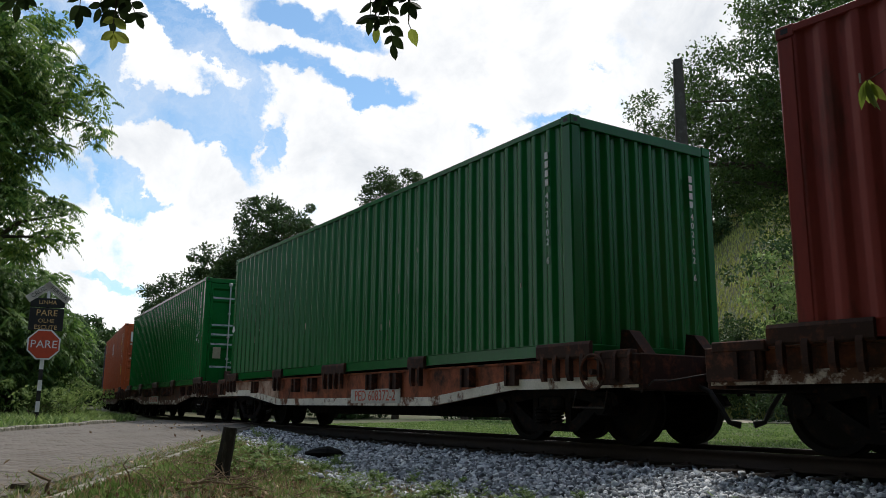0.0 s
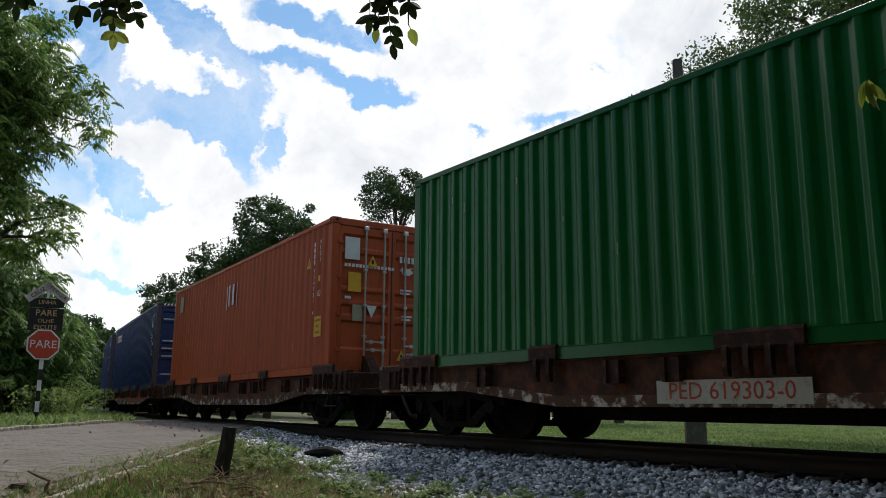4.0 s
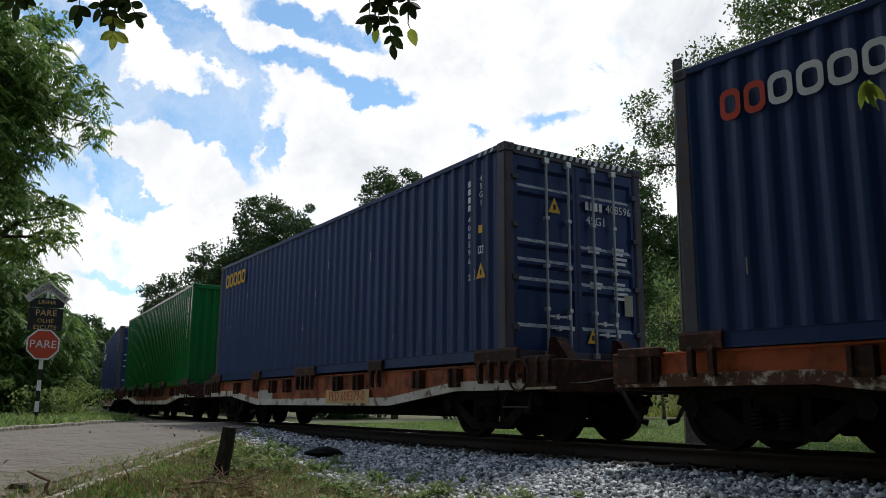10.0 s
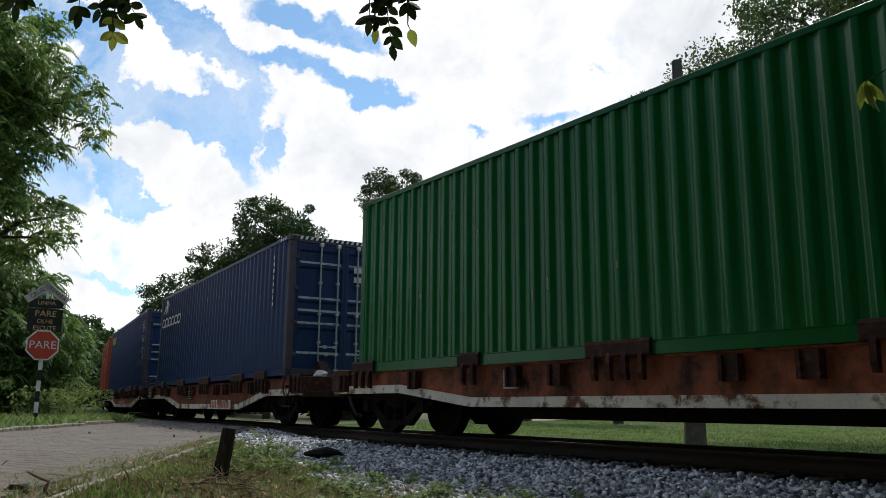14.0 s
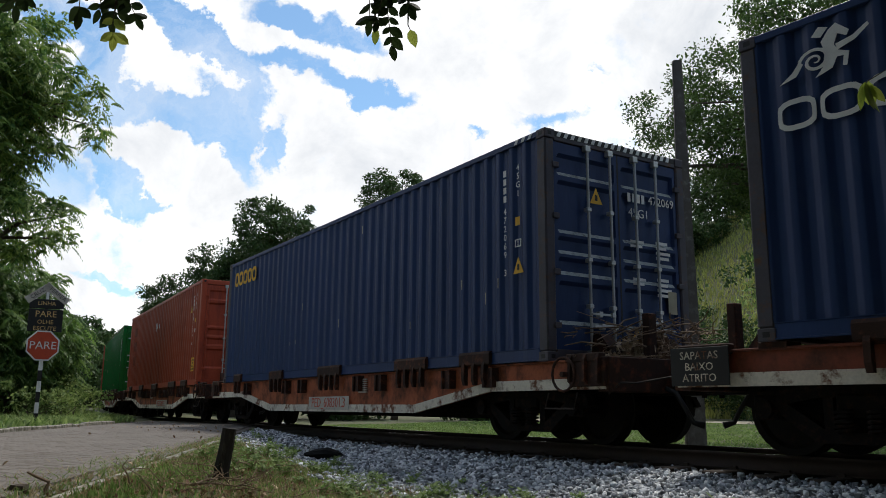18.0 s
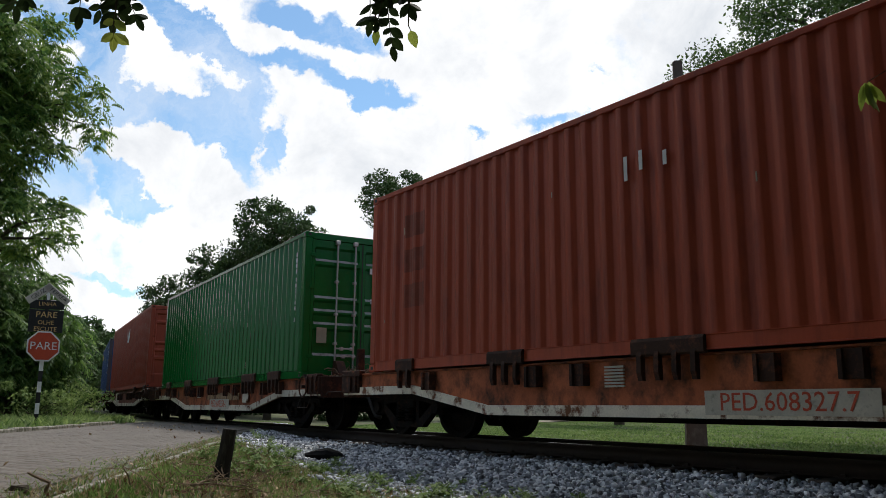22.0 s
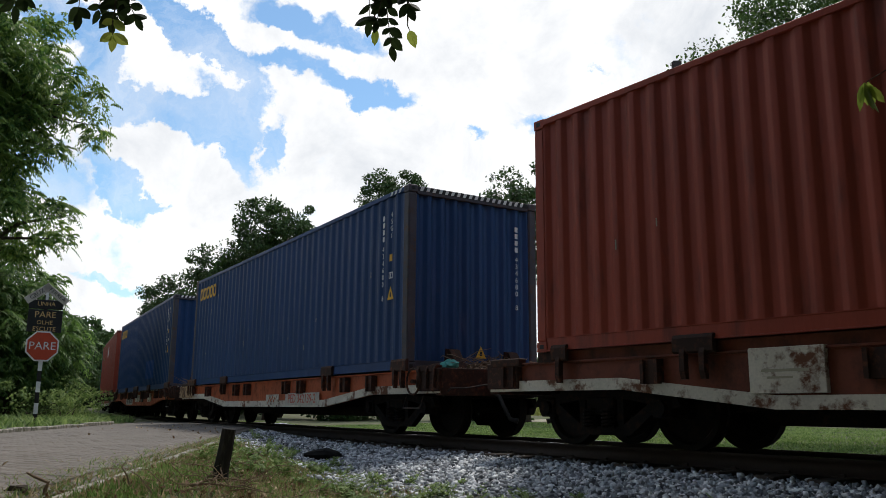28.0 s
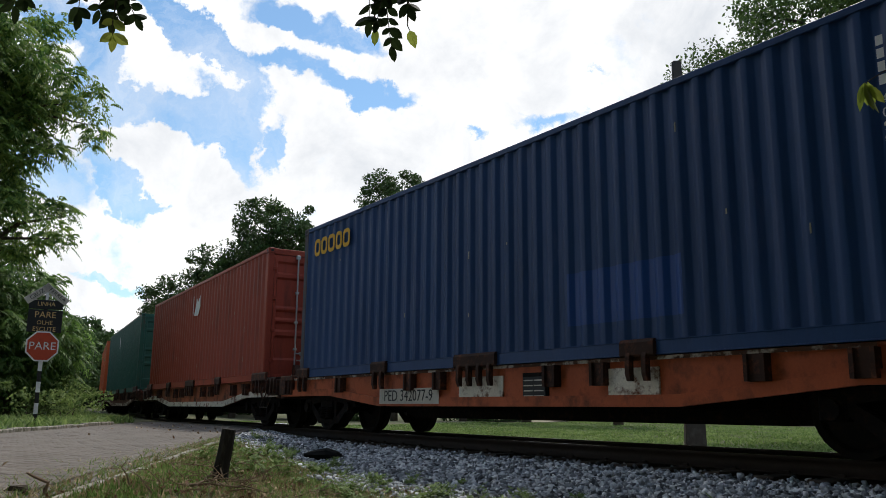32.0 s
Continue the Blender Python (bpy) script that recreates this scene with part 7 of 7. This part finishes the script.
def foreground():
    rg = np.random.default_rng(31)
    n = 22000
    x, y = rg.uniform(-12, 1, n), rg.uniform(-8, -1.5, n)
    d = lateral(x, y)
    q = x * ROAD_N.x + y * ROAD_N.y - ROAD_NEAR
    keep = (d < -2.7) & (q > -.5 * rg.uniform(0, 1, n)) & (np.hypot(x, y + 7.45) > 1.8)
    x, y = x[keep], y[keep]
    P = np.stack([x, y, ground_z(x, y) + .012], 1)
    v, f = leaf_cloud(P, .03, 1, .05, 32, .5)
    tagged(new("fallen_leaves", np_mesh("fallen_leaves", v, f, M_DRYLEAF)), "dry brown leaves strewn over the weeds", "leaves", kind="stuff")
    # litter on the road
    n = 2600
    x, y = rg.uniform(-30, -6, n), rg.uniform(-8, 8, n)
    q = x * ROAD_N.x + y * ROAD_N.y
    far = q - ROAD_FAR
    keep = (lateral(x, y) < -1.2) & (((far > .03) & (far < .08 + rg.exponential(.12, n))) | ((far > 0) & (q < ROAD_NEAR) & (rg.uniform(0, 1, n) < np.where(lateral(x, y) > -3.5, .5, .06))))
    x, y = x[keep], y[keep]
    v, f = leaf_cloud(np.stack([x, y, np.full(len(x), -.022)], 1), .02, 1, .06, 35, .2)
    tagged(new("road_litter", np_mesh("road_litter", v, f, M_DRYLEAF)), "dry leaves and crumbs strewn on the paving", "leaves", kind="stuff")
    # broad-leaved weeds along the foot of the ballast
    rw = random.Random(14)
    for k in range(170):
        s = rw.uniform(-12.5, -2.5)
        dd = rw.uniform(-5.2, -2.6)
        p = on_track(s, dd)
        if (p - EYE).xy.length < 3.2 or p.x * ROAD_N.x + p.y * ROAD_N.y - ROAD_NEAR < .25:
            continue
        z = max(gz(p.x, p.y), float(bed_z(dd)))
        t = thing("weed", "leafy green weed growing at the ballast's edge", "weed", Matrix.Translation((p.x, p.y, z)), group="weeds by the track")
        bm, st = bmesh.new(), bmesh.new()
        hgt = rw.uniform(.05, .17)
        for j in range(rw.randint(3, 6)):
            a = rw.uniform(0, 6.28)
            e = Vector((math.cos(a) * hgt * .6, math.sin(a) * hgt * .6, hgt * rw.uniform(.6, 1.1)))
            tube(st, [(0, 0, -.02), e * .5 + Vector((0, 0, hgt * .1)), e], [.004, .003, .0015], 4)
            for l in range(7):
                b = rw.uniform(0, 6.28)
                dr = Vector((math.cos(b), math.sin(b), rw.uniform(-.2, .5))).normalized()
                blade(bm, e * rw.uniform(.35, 1.0), dr, dr.cross(Vector((0, 0, 1))).normalized(), rw.uniform(.035, .08), rw.uniform(.009, .018))
        tagged(part("stem", st, M_WEED, t), kind="stuff")
        tagged(part("leaves", bm, M_WEED, t), kind="stuff")
    for k, (px, py, n_, s_, sd, lab) in enumerate(((-5.55, -4.75, 27, .42, 21, "tangle of dead brown twigs and stalks in the grass"), (-5.05, -5.1, 30, .45, 22, "tangle of dead brown twigs and stalks in the grass"), (-5.85, -4.35, 36, .28, 23, "dead stalks around the cut post"), (-5.7, -3.9, 24, .40, 24, "scattered dead twigs on the ground"), (-6.6, -4.3, 15, .4, 25, "scattered dead twigs on the ground"))):
        t = twig_pile(n_, s_, sd, M_TWIG, "dead_twigs", lab, .22, .0035, "twigs")
        t.matrix_basis = Matrix.Translation((px, py, gz(px, py)))
    # crooked dead stems standing up
    for k, pts in enumerate((((0, 0, -.05), (-.02, .0, .05), (-.01, .01, .085), (-.06, -.05, .115), (-.09, -.08, .135)), ((0, 0, -.05), (-.03, -.03, .08), (-.05, -.06, .13), (-.03, -.03, .18)), ((0, 0, -.02), (.10, -.12, .03), (.28, -.30, .02), (.46, -.5, .02)))):
        x, y = ((-4.72, -6.05), (-5.1, -5.44), (-5.75, -4.6))[k]
        t = thing("dead_branch", "crooked dry brown stem sticking up from the ground", "stem", Matrix.Translation((x, y, gz(x, y))))
        part("stem", tube(bmesh.new(), pts, [(.013, .012, .010, .008, .005), (.006, .005, .004, .002), (.010, .009, .006, .003)][k], 6), M_TWIG, t)
    for k, (x, y, a, l, r) in enumerate(((-5.2, -4.95, 52, .55, .011), (-5.62, -4.62, 75, .5, .009), (-5.5, -4.5, 10, .4, .008), (-5.85, -4.55, 140, .35, .008), (-5.3, -4.6, 35, .45, .007))):
        t = thing("fallen_branch", "bent dry grey-brown branch lying in the weeds", "branch", Matrix.Translation((x, y, gz(x, y) + .012)) @ Matrix.Rotation(radians(a), 4, "Z"))
        part("stem", tube(bmesh.new(), [(-l / 2, 0, .0), (-l * .2, .03, .03), (l * .1, -.02, .05), (l / 2, .02, .02)], [r, r * .9, r * .7, r * .3], 6), M_TWIG, t)
        part("side_twig", tube(bmesh.new(), [(-l * .1, .01, .03), (l * .05, .09, .07), (l * .12, .17, .06)], [r * .6, r * .4, r * .2], 5), M_TWIG, t)
    # burnt stub lying at the road's edge
    t = thing("burnt_stub", "short burnt brown wood stub lying in the grass", "log", Matrix.Translation((-4.85, -6.15, gz(-4.85, -6.15))) @ Matrix.Rotation(radians(50), 4, "Z"))
    bm = tube(bmesh.new(), [(-.07, 0, .025), (-.03, .01, .04), (.03, 0, .042), (.075, .01, .03)], [.015, .033, .03, .012], 8)
    for v_ in bm.verts:
        v_.co += Vector((noise.noise(v_.co * 30), noise.noise(v_.co * 30 + Vector((5, 0, 0))), noise.noise(v_.co * 30 + Vector((0, 7, 0))))) * .012
    part("stub", bm, M_BARK, t)
    # charred log on the stones
    p = Vector((-10.0, -.85, -.30))
    t = thing("charred_log", "short charred black log lying on the ballast", "log", Matrix.Translation(p) @ Matrix.Rotation(radians(42), 4, "Z"))
    bm = tube(bmesh.new(), [(-.26, 0, .05), (-.12, .02, .07), (.06, -.01, .08), (.2, .02, .06), (.28, .01, .05)], [.03, .065, .075, .06, .03], 9)
    for v_ in bm.verts:
        v_.co += Vector((noise.noise(v_.co * 14), noise.noise(v_.co * 14 + Vector((5, 0, 0))), noise.noise(v_.co * 14 + Vector((0, 7, 0))))) * .03
    part("log", bm, M_CHAR, t)


foreground()
pavers()


def motions():
    ts = [0.4 * k for k in range(81)]
    for i, (w, bogies) in enumerate(WAGONS):
        poses = [(t, wagon_pose(i, t)) for t in ts]
        walk(w, poses)
        walk(CONTAINERS[i], [(t, m @ Matrix.Translation((0, 0, BASE + max(LIFT[i], -.02)))) for t, m in poses])
        for b, x, sets in bogies:
            rows = []
            for t, m in poses[::2]:
                s = run(t) - TRAIL[i] + x * 0.998
                yaw = heading(s) - math.atan2(m[1][0], m[0][0])
                rows.append((t, Matrix.Translation((x, 0, 0)) @ Matrix.Rotation(yaw, 4, "Z")))
            walk(b, rows)
            for ws in sets:
                home = ws.matrix_basis.translation.copy()
                walk(ws, [(0.1 * k, Matrix.Translation(home) @ Matrix.Rotation((run(0.1 * k) / WHEEL_R) % (4 * math.pi), 4, "Y")) for k in range(321)])
    for ob, i, local in RIDERS:
        walk(ob, [(t, wagon_pose(i, t) @ local) for t in ts])


motions()
